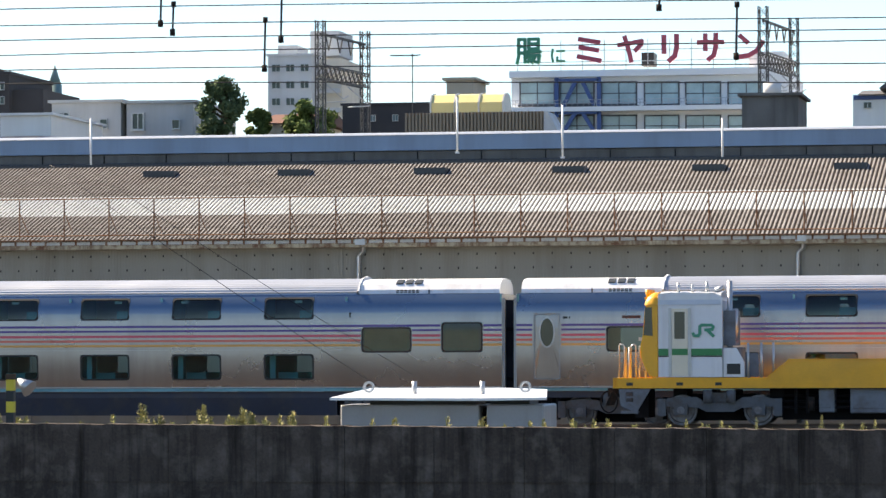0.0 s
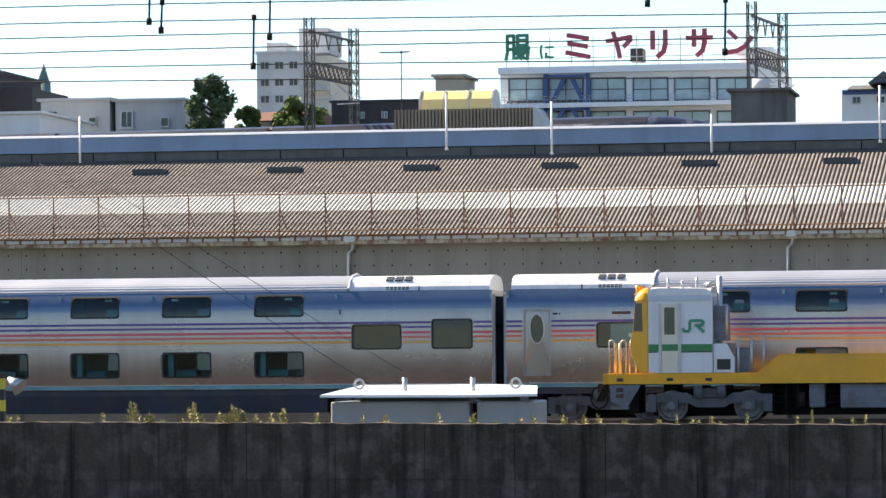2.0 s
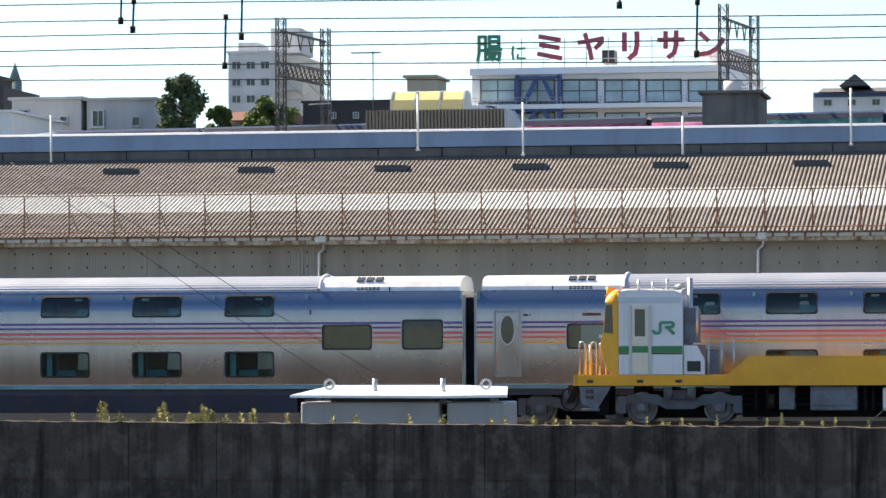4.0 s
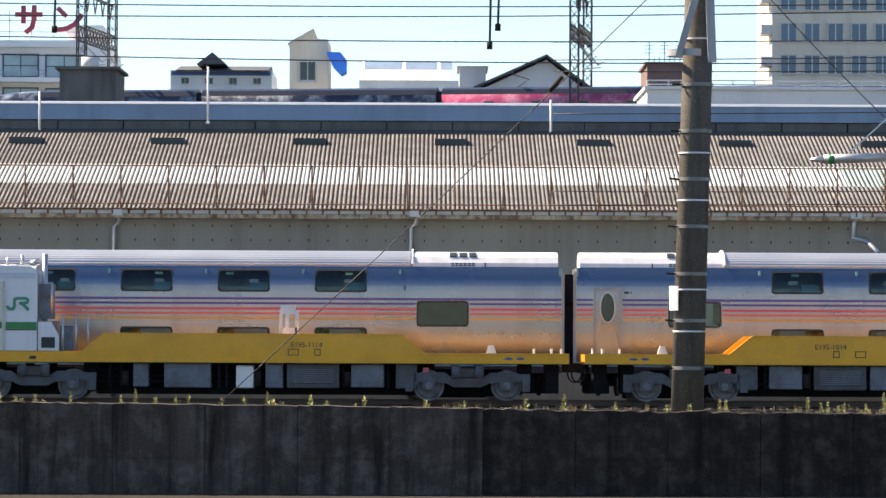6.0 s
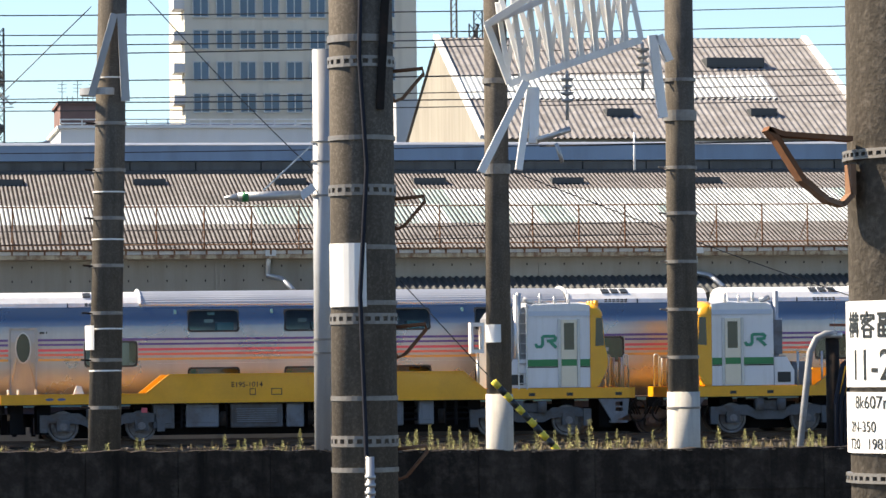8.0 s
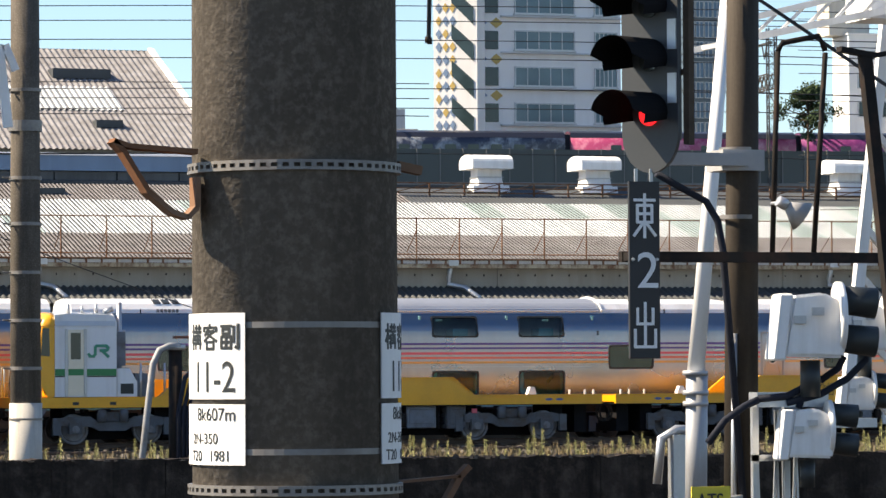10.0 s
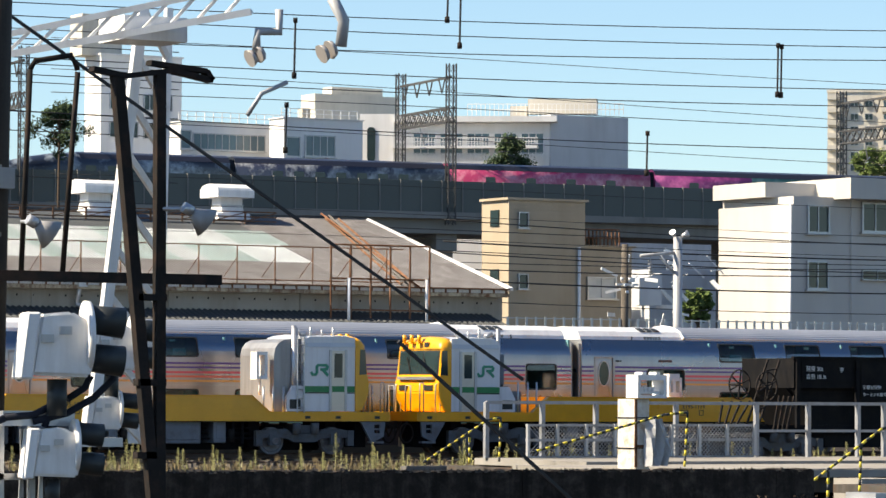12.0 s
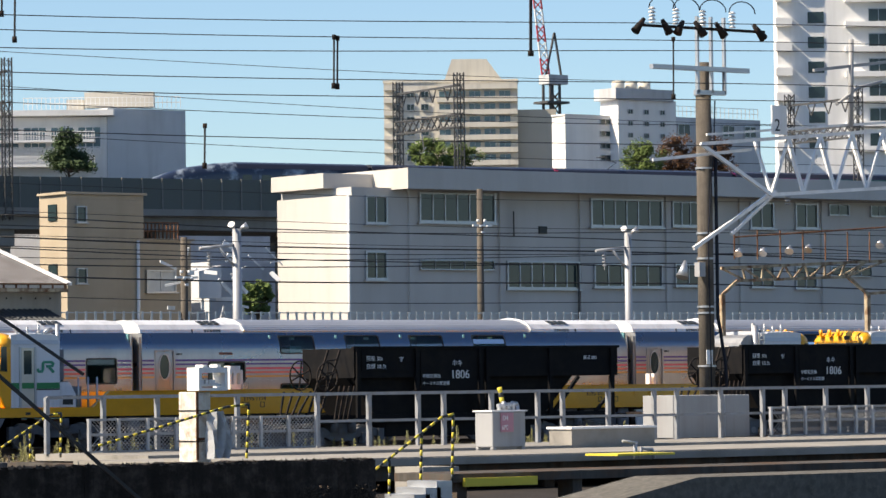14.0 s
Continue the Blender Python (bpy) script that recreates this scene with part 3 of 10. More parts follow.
    for k, x in enumerate(ups):
        u = x + (0.55, 0.9, 0.2, 0.8)[k]
        # small white plate behind each upper window
        part("room_lamp", boxes((u, u + 0.2, 0.3, 0.33, 3.4, 3.47)), WHITE, car)
        part("curtain", boxes((x + 0.1, x + 0.24, 0.3, 0.36, 1.32, 1.95)), CABIN_IN, car)
    # under the floor
    bm = bmesh.new()
    loft(bm, [(0.115, 0.96), (2.785, 0.96), (2.7, 0.32), (0.2, 0.32)], 5.0, 15.2)
    part("skirt", bm, NAVY, car, "smooth dark blue skirt")
    part("sill", boxes((0.2, 19.79, 0.12, 2.78, 0.8, 0.968)), NAVY, car)
    part("underframe", boxes((0.4, 19.6, 0.5, 2.4, 0.45, 0.8)), BLACK, car)
    # black gear blocks added to keep the gap about the bogies dark, air cylinders
    each_box("air_gear", BLACK, car, (4.45, 4.95, 0.3, 2.6, 0.22, 0.8), (15.25, 15.75, 0.3, 2.6, 0.22, 0.8), (0.45, 1.1, 0.35, 2.5, 0.25, 0.8), (18.9, 19.5, 0.35, 2.5, 0.25, 0.8), (1.5, 4.4, 1.1, 1.8, 0.12, 0.8), (15.8, 18.6, 1.1, 1.8, 0.12, 0.8))
    for gx in (0.8, 1.3, 4.2, 15.9, 18.7, 19.2):
        part("air_cylinder", rods(((gx, 0.3, 0.2), (gx, 0.3, 0.85), 0.06, 8)), BLACK, car)
    bogie(car, 2.95)
    bogie(car, 17.05)
    part("gangway", boxes((-0.2, 0.2, 0.55, 2.35, 0.9, 3.45)), RUBBER, car)
    for gz in (1.25, 2.6):
        part("damper", boxes((-0.2, 0.2, 0.32, 0.42, gz, gz + 0.1)), BLACK, car)
    part("end_post", boxes((0.12, 0.2, 0.06, 0.2, 0.95, 3.5)), HOUSING, car)
    part("end_post", boxes((19.79, 19.87, 0.06, 0.2, 0.95, 3.5)), HOUSING, car)
    part("end_wall", boxes((0.19, 0.2, 0.02, 2.88, 0.8, 3.6), (19.79, 19.8, 0.02, 2.88, 0.8, 3.6)), STEEL, car)
    return car


def sleeping_train():
    plain, more = sleeping_car(False), sleeping_car(True)
    for k in range(-1, 7):
        src = more if k in (-1, 3) else plain
        m = pose(FIRST_GAP + CAR_LEN * k, CAR_SIDE, 0)
        if k == -1 or k == 0:
            src.matrix_world = m
        else:
            copy_thing(src, m)


# ---- rail-carrying motor wagons ----
WAGON_SIDE, WAGON_LIFT = 98.3, 0.13


def motor_wagon(mirror):
    """Yellow deck wagon with a white driving cab at one end; mirror: cab at the other end."""
    w = thing("motor_wagon", "yellow rail-carrying motor wagon with white and green driving cab", "railway wagon", group="motor wagons on the front track")
    s = -1 if mirror else 1

    def add(name, bm, material, parent=None, label=""):
        if mirror:
            bmesh.ops.scale(bm, vec=(-1, 1, 1), verts=bm.verts[:])
        return part(name, bm, material, parent or w, label)

    # x from the coupled end: 0 at the coupling, the cab at about -16
    sill = bmesh.new()
    slab(sill, [(-16.65, 0.95), (-0.2, 0.95), (-0.2, 1.2), (-3.9, 1.2), (-4.5, 1.68), (-12.15, 1.68), (-12.72, 1.22), (-16.65, 1.22)], 0.0, 0.12)
    slab(sill, [(-16.65, 0.95), (-0.2, 0.95), (-0.2, 1.2), (-3.9, 1.2), (-4.5, 1.68), (-12.15, 1.68), (-12.72, 1.22), (-16.65, 1.22)], 2.5, 2.62)
    box(sill, -16.65, -0.2, 0.12, 2.5, 1.0, 1.18)
    box(sill, -16.7, -16.6, 0.0, 2.62, 0.95, 1.22)
    frame_ = add("deck_frame", sill, YELLOW, label="yellow side girder and deck")
    rim = bmesh.new()
    box(rim, -12.15, -4.5, -0.03, 0.15, 1.675, 1.7)
    box(rim, -3.9, -0.2, -0.03, 0.15, 1.195, 1.215)
    bar(rim, (-12.72, 0.06, 1.22), (-12.15, 0.06, 1.68), 0.025, 0.18)
    bar(rim, (-3.9, 0.06, 1.2), (-4.5, 0.06, 1.68), 0.025, 0.18)
    add("girder_rim", rim, YELLOW, frame_)
    for x in (-16.35, -15.05, -14.05):
        # black box stands for the shaded inside of the step hole
        add("step_hole", boxes((x, x + 0.17, -0.004, 0.05, 1.02, 1.1)), TRIM_BLACK, frame_)
    add("deck_bottom", boxes((-16.6, -0.2, 0.0, 2.62, 0.93, 0.948)), BLACK)
    # cab
    cab = add("cab", slab(bmesh.new(), [(-15.52, 1.235), (-13.86, 1.235), (-13.86, 3.2), (-13.92, 3.34), (-14.05, 3.4), (-15.2, 3.42), (-15.52, 3.38)], 0.02, 2.6), CAB_WHITE, label="white driving cab")
    roof = bmesh.new()
    loft(roof, [(-0.005, 3.1), (0.03, 3.28), (0.16, 3.38), (0.5, 3.44), (1.3, 3.47), (2.1, 3.44), (2.46, 3.38), (2.6, 3.28), (2.63, 3.1)], -15.52, -13.9)
    add("cab_roof", roof, shade("pale grey cab roof", (0.5, 0.52, 0.55), 0.4, 0.2, 0.08), cab)
    nose = slab(bmesh.new(), [(-15.5, 1.23), (-15.74, 1.23), (-15.9, 1.55), (-16.0, 1.8), (-15.98, 2.06), (-15.92, 2.32), (-15.86, 3.06), (-15.82, 3.12), (-15.5, 3.12)], -0.002, 2.62)
    bevelled(nose, 0.05, 2)
    nose_ = add("nose", nose, YELLOW, cab, "yellow cab front")
    brow = bmesh.new()
    prof = [(-0.004, 3.1), (0.03, 3.28), (0.16, 3.39), (0.5, 3.45), (1.3, 3.48), (2.1, 3.45), (2.46, 3.39), (2.59, 3.28), (2.624, 3.1)]
    rings = [[brow.verts.new((x, 1.31 + (y - 1.31) * ky, 3.1 + (z - 3.1) * kz)) for y, z in prof] for x, ky, kz in ((-15.5, 1.0, 1.0), (-15.66, 0.995, 0.95), (-15.78, 0.98, 0.78), (-15.86, 0.96, 0.45), (-15.88, 0.95, 0.0))]
    for p, q in zip(rings, rings[1:]):
        for k in range(len(prof) - 1):
            brow.faces.new((p[k], p[k + 1], q[k + 1], q[k])).smooth = True
    brow.faces.new(rings[0])
    add("brow", brow, YELLOW, cab, "rounded yellow cab brow")
    add("side_light", slab(bmesh.new(), [(-15.66, 2.3), (-15.9, 2.32), (-15.845, 3.04), (-15.68, 3.04)], -0.012, 0.02), DARK_PANE, cab)

    def leaning(y0, y1, out, z0=2.33, z1=3.05):
        """A pane on the sloping front."""
        bm = bmesh.new()
        xa, xb = -15.917 - out, -15.861 - out
        v = [bm.verts.new((x + d, y, z)) for d in (0, 0.03) for x, y, z in ((xa, y0, z0), (xa, y1, z0), (xb, y1, z1), (xb, y0, z1))]
        for f in ((0, 1, 2, 3), (7, 6, 5, 4), (0, 4, 5, 1), (1, 5, 6, 2), (2, 6, 7, 3), (3, 7, 4, 0)):
            bm.faces.new([v[k] for k in f])
        return bm

    surround = add("windscreen_surround", leaning(0.1, 2.52, 0.006), TRIM_BLACK, cab)
    for y0, y1 in ((0.16, 1.02), (1.08, 1.84), (1.9, 2.46)):
        add("windscreen", leaning(y0, y1, 0.014, 2.38, 3.0), DARK_PANE, surround)
    for y in (0.7, 1.7):
        add("wiper", rods(((-15.96, y, 2.36), (-15.93, y + 0.28, 2.85), 0.014, 5)), IRON, surround)
    add("grille_ledge", boxes((-16.06, -15.9, 0.25, 2.37, 2.18, 2.27)), STEEL, cab, "bright steel ledge under the windscreen")
    for y0, y1 in ((0.3, 0.78), (1.84, 2.32)):
        add("headlamp", boxes((-16.02, -15.92, y0, y1, 1.86, 2.02)), TRIM_BLACK, cab)
    add("headlamp", boxes((-15.9, -15.8, 0.75, 1.0, 3.16, 3.29)), TRIM_BLACK, cab)
    # horns on the brow
    for y in (1.15, 1.6, 2.05):
        br = boxes((-16.02, -15.8, y, y + 0.2, 3.26, 3.31))
        rod(br, (-15.93, y + 0.1, 3.3), (-15.93, y + 0.1, 3.52), 0.05, 8, 0.07)
        add("roof_horn", br, YELLOW, cab)
    # band, door, emblem
    for a, b in ((-15.515, -15.255), (-14.665, -13.87)):
        add("green_band", boxes((a, b, 0.008, 0.03, 1.79, 1.97)), GREEN_BAND, cab)
        add("black_line", boxes((a, b, 0.008, 0.03, 1.755, 1.785)), TRIM_BLACK, cab)
    d = bmesh.new()
    ring(d, [(-15.17, 1.27), (-14.75, 1.27), (-14.75, 3.0), (-15.17, 3.0)], [(-15.1, 2.22), (-14.83, 2.22), (-14.83, 2.92), (-15.1, 2.92)], -0.004, 0.05)
    door = add("cab_door", d, DOOR_STEEL, cab, "worn steel cab door")
    for a in (-15.25, -14.74):
        add("door_post", boxes((a, a + 0.07, -0.012, 0.03, 1.25, 3.02)), STEEL, cab)
    add("door_band", boxes((-15.165, -14.755, -0.007, 0.0, 1.8, 1.97)), GREEN_BAND, door)
    add("door_pane", boxes((-15.1, -14.83, 0.0, 0.015, 2.22, 2.92)), DARK_PANE, door)
    ox = -14.64 if not mirror else 14.06
    em = bmesh.new()
    strokes(em, [(ox + 0.02, 2.36), (ox + 0.06, 2.3), (ox + 0.16, 2.3), (ox + 0.2, 2.36), (ox + 0.2, 2.54), (ox + 0.24, 2.575), (ox + 0.5, 2.575), (ox + 0.55, 2.53), (ox + 0.52, 2.46), (ox + 0.34, 2.45)], 0.075, -0.004, 0.02)
    strokes(em, [(ox + 0.4, 2.44), (ox + 0.55, 2.29)], 0.08, -0.004, 0.02)
    part("emblem", em, GREEN_TEXT, cab, "green emblem letters")
    # roof fittings
    fit = bmesh.new()
    for x, h in ((-15.05, 0.28), (-14.3, 0.3)):
        rod(fit, (x, 0.5, 3.4), (x, 0.5, 3.4 + h), 0.05, 10, 0.035)
    rod(fit, (-14.68, 0.5, 3.4), (-14.68, 0.5, 3.62), 0.035, 8)
    box(fit, -14.45, -14.1, 0.42, 0.6, 3.4, 3.45)
    rod(fit, (-14.1, 0.5, 3.46), (-13.85, 0.5, 3.56), 0.07, 8)
    add("antenna", fit, STEEL, cab)
    # behind the cab: exhaust, ladder, guard rails, boxes
    ex = bmesh.new()
    rod(ex, (-13.7, 0.4, 1.3), (-13.7, 0.4, 3.72), 0.07, 12)
    rod(ex, (-13.66, 0.55, 2.2), (-13.66, 0.55, 3.0), 0.16, 14)
    if mirror:
        rod(ex, (-13.62, 0.2, 1.25), (-13.62, 0.2, 3.65), 0.1, 12)
    add("exhaust", ex, STEEL)
    eq = boxes((-13.84, -13.5, 0.15, 2.4, 1.23, 2.0), (-13.84, -13.55, 0.3, 1.6, 2.05, 2.95), (-13.3, -12.95, 0.3, 1.6, 1.23, 1.85))
    if mirror:
        slab(eq, [(-13.86, 1.23), (-12.98, 1.23), (-12.98, 2.85), (-13.02, 3.06), (-13.14, 3.22), (-13.32, 3.31), (-13.86, 3.34)], 0.25, 2.4)
    add("engine_casing", eq, GREY_BOX if not mirror else HOUSING, label="metal equipment casing behind the cab")
    wbx = slab(bmesh.new(), [(-13.84, 1.235), (-13.3, 1.235), (-13.3, 1.62), (-13.5, 1.98), (-13.84, 1.98)], 0.05, 0.15)
    add("side_panel", wbx, CAB_WHITE)
    # opening painted as a black box, in place of its inner shade
    add("panel_opening", boxes((-13.75, -13.4, 0.035, 0.06, 1.31, 1.58)), TRIM_BLACK)
    if mirror:
        lad = bmesh.new()
        for x in (-13.84, -13.62):
            rod(lad, (x, 0.0, 1.2), (x, 0.0, 3.4), 0.022, 6)
        for i in range(8):
            rod(lad, (-13.84, 0.0, 1.35 + 0.26 * i), (-13.62, 0.0, 1.35 + 0.26 * i), 0.016, 6)
        add("ladder", lad, STEEL)
        fr = bmesh.new()
        ring(fr, [(-12.75, 2.15), (-12.4, 2.15), (-12.4, 2.95), (-12.75, 2.95)], [(-12.68, 2.25), (-12.47, 2.25), (-12.47, 2.85), (-12.68, 2.85)], 0.2, 0.6)
        rod(fr, (-12.6, 0.4, 1.7), (-12.6, 0.4, 2.15), 0.04)
        add("work_lamp", fr, WHITE)
    for x in (-13.2, -12.86, -12.55):
        add("guard_rail", rods(((x, 0.06, 1.2), (x, 0.06, 2.12 if not mirror else 1.95), 0.03, 8)), STEEL)
    for y in (0.1, 2.5):
        for x0, x1, zt in ((-16.55, -16.42, 2.08), (-16.02, -15.86, 2.05)):
            g = bmesh.new()
            path_rod(g, [(x0, y, 1.2), (x0, y, zt - 0.04), (x0 + 0.03, y, zt), (x1 - 0.03, y, zt), (x1, y, zt - 0.04), (x1, y, 1.2)], 0.019, 8)
            add("guard_rail", g, STEEL)
    for y in (0.75, 1.75):
        g = bmesh.new()
        path_rod(g, [(-16.5, y, 1.2), (-16.5, y, 2.0), (-16.5, y + 0.3, 2.0), (-16.5, y + 0.3, 1.2)], 0.024, 8)
        add("front_rail", g, STEEL)
    steps = bmesh.new()
    ring(steps, [(-16.5, 0.5), (-16.1, 0.32), (-15.72, 0.94), (-16.55, 0.94)], [(-16.38, 0.6), (-16.18, 0.6), (-16.18, 0.85), (-16.38, 0.85)], 0.02, 0.1)
    box(steps, -16.5, -16.05, 0.02, 0.25, 0.3, 0.36)
    box(steps, -16.4, -16.16, 0.02, 0.1, 0.7, 0.74)
    add("foot_steps", steps, GREY_BOX)
    cp = boxes((-17.0, -16.6, 1.2, 1.45, 0.72, 0.95))
    for i in range(5):
        rod(cp, (-16.75, 0.5 + 0.35 * i, 0.95), (-16.95, 0.55 + 0.35 * i, 0.5), 0.025, 6)
    box(cp, -0.35, 0.2, 1.2, 1.45, 0.72, 0.95)
    ring(cp, oval(-16.85, 0.6, 0.24, 0.3), oval(-16.85, 0.6, 0.2, 0.26), 0.35, 0.4)
    ring(cp, oval(-0.05, 0.72, 0.2, 0.26), oval(-0.05, 0.72, 0.16, 0.22), 0.35, 0.4)
    add("coupler", cp, IRON)
    # deck fittings
    df = bmesh.new()
    for x in (-2.2,):
        slab(df, [(x - 0.14, 1.2), (x + 0.14, 1.2), (x + 0.06, 1.42), (x - 0.06, 1.42)], 0.1, 0.3)
    for x in (-0.65, -0.4, -1.1):
        rod(df, (x, 0.15, 1.2), (x, 0.15, 1.34), 0.03, 6)
    if not mirror:
        box(df, -7.65, -7.2, 0.3, 0.7, 1.68, 1.85)
        for x in (-7.65, -7.25):
            box(df, x, x + 0.08, 0.3, 0.7, 1.68, 2.3)
        box(df, -7.62, -7.25, 0.32, 0.68, 2.2, 2.42)
        box(df, -7.5, -7.4, 0.3, 0.7, 1.85, 2.3)
    else:
        for x in (-9.3, -9.1):
            box(df, x, x + 0.08, 0.3, 0.5, 1.68, 2.05)
    add("rail_clamp", df, WHITE, label="white rail-holding clamp")
    ov_ = bmesh.new()
    for x in (-1.75, -1.45):
        slab(ov_, oval(x, 1.08, 0.11, 0.035, 12), -0.006, 0.02)
    add("maker_plate", ov_, shade("blue plate", (0.06, 0.1, 0.25), 0.4))
    # numbers and frames on the girder
    letters("vehicle_number", "E195-" + ("1114" if not mirror else "1014"), 0.19, TRIM_BLACK, w, (s * -7.3 + (-0.05 if not mirror else -1.2), -0.006, 1.35))
    mk = bmesh.new()
    for x0, x1 in ((-7.42, -7.14), (-6.74, -6.58)):
        ring(mk, [(x0, 1.14), (x1, 1.14), (x1, 1.31), (x0, 1.31)], [(x0 + 0.02, 1.16), (x1 - 0.02, 1.16), (x1 - 0.02, 1.29), (x0 + 0.02, 1.29)], -0.006, 0.01)
    add("marking", mk, TRIM_BLACK)
    pl = boxes((-8.25, -8.1, -0.025, 0.01, 1.36, 1.58), (-8.9, -8.72, -0.02, 0.01, 1.3, 1.45))
    add("bracket_plate", pl, YELLOW)
    # boxes under the floor
    spec = [(-11.4, -11.0, 0.32, 0.94, GREY_BOX), (-10.6, -9.4, 0.3, 0.94, GREY_BOX), (-8.75, -8.3, 0.3, 0.88, WHITE), (-8.0, -7.55, 0.3, 0.93, GREY_BOX), (-7.45, -6.1, 0.3, 0.93, BOGIE),
            (-5.8, -4.95, 0.32, 0.93, GREY_BOX), (-4.65, -4.1, 0.3, 0.93, BOGIE)]
    for x0, x1, z0, z1, m in spec:
        bm = boxes((x0, x1, 0.15, 1.1, z0, z1))
        bevelled(bm, 0.025)
        bx = add("equipment_box", bm, m)
        bm = boxes((x0 + 0.08, x1 - 0.08, 0.135, 0.16, z0 + 0.12, z1 - 0.1))
        bevelled(bm, 0.012)
        add("lid", bm, m, bx)
    pp = bmesh.new()
    for i, z in enumerate((0.45, 0.6, 0.75)):
        rod(pp, (-12.4, 0.4 + 0.1 * i, z), (-4.2, 0.4 + 0.1 * i, z), 0.035, 6)
    for x in (-12.0, -11.7, -9.2, -9.0, -8.15, -6.0, -4.85):
        rod(pp, (x, 0.3, 0.3), (x, 0.3, 0.95), 0.045, 6)
    box(pp, -12.4, -4.0, 1.2, 1.5, 0.3, 0.95)
    # black boxes added to keep the space under the deck dark
    box(pp, -12.4, -4.0, 0.9, 1.4, 0.12, 0.95)
    for bx in (-16.2, -15.2, -12.7, -4.0, -1.5, -0.8):
        box(pp, bx, bx + 0.35, 0.6, 2.0, 0.18, 0.95)
    for bx in (-13.95, -2.8):
        box(pp, bx - 0.9, bx + 0.9, 1.0, 1.7, 0.1, 0.8)
    add("pipework", pp, BLACK)
    lv = bmesh.new()
    for k in range(7):
        box(lv, -7.3, -6.25, 0.118, 0.14, 0.44 + 0.055 * k, 0.465 + 0.055 * k)
    add("louvre", lv, GREY_BOX)
    for bx in (-11.6, -8.2, -5.9):
        add("air_valve", rods(((bx, 0.2, 0.35), (bx, 0.2, 0.72), 0.09, 10)), IRON)
    add("red_tag", boxes((-3.95, -3.8, 0.1, 0.13, 0.72, 0.84)), RED1)
    for xx in (-13.95, -2.8):
        bg = bogie(w, s * xx, 2.0, 0.4, 0.15, -0.02)
    return w


def wagon_rake():
    a, b = motor_wagon(False), motor_wagon(True)
    for k in range(4):
        for src, first in ((a, k == 0), (b, k == 0)):
            m = pose(3.63 + 34.3 * k, WAGON_SIDE, WAGON_LIFT)
            if first:
                src.matrix_world = m
            else:
                copy_thing(src, m)


# ---- long maintenance shed ----
SHED_Y, EAVE_Z, PITCH = 109.0, 5.36, 0.27


def wavy(bm, x0, x1, d0, d1, period=0.13, amp=0.0115, y=SHED_Y, z=EAVE_Z, pitch=PITCH, rows=1, lift=0.0, groove=(0, 5)):
    """Corrugated sheet on the slope, waves running up it, with a thickness."""
    wave = ((0.0, -1.0), (0.17, -0.5), (0.33, 0.5), (0.5, 1.0), (0.67, 0.5), (0.83, -0.5))
    n = max(1, round((x1 - x0) / period))
    xz = [(x0 + (x1 - x0) * (i + u) / n, amp * w) for i in range(n) for u, w in wave] + [(x1, -amp)]
    strips = []
    for r in range(rows + 1):
        d = d0 + (d1 - d0) * r / rows
        strips.append([bm.verts.new((px_, y + d, z + d * pitch + lift + w)) for px_, w in xz])
    n = len(xz) - 1
    for a, b in zip(strips, strips[1:]):
        for i in range(n):
            f = bm.faces.new((a[i], a[i + 1], b[i + 1], b[i]))
            # faces listed in groove take the darker second colour
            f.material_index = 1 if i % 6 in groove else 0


def ridge_walk(s):
    """Rusty lattice walkway under the ridge ventilators."""
    y, z = SHED_Y + 8.6, EAVE_Z + 8.6 * PITCH
    bm = bmesh.new()
    for x in [38.0 + 1.2 * i for i in range(19)]:
        box(bm, x - 0.025, x + 0.025, y - 0.03, y + 0.03, z, z + 0.42)
        bar(bm, (x, y, z + 0.1), (x + 1.2, y, z + 0.4), 0.03, 0.03)
    for dz in (0.1, 0.25, 0.42):
        box(bm, 38.0, 60.8, y - 0.025, y + 0.025, z + dz - 0.02, z + dz + 0.02)
    part("ridge_walkway", bm, RUSTY, s, "rusty lattice walkway along the ridge")


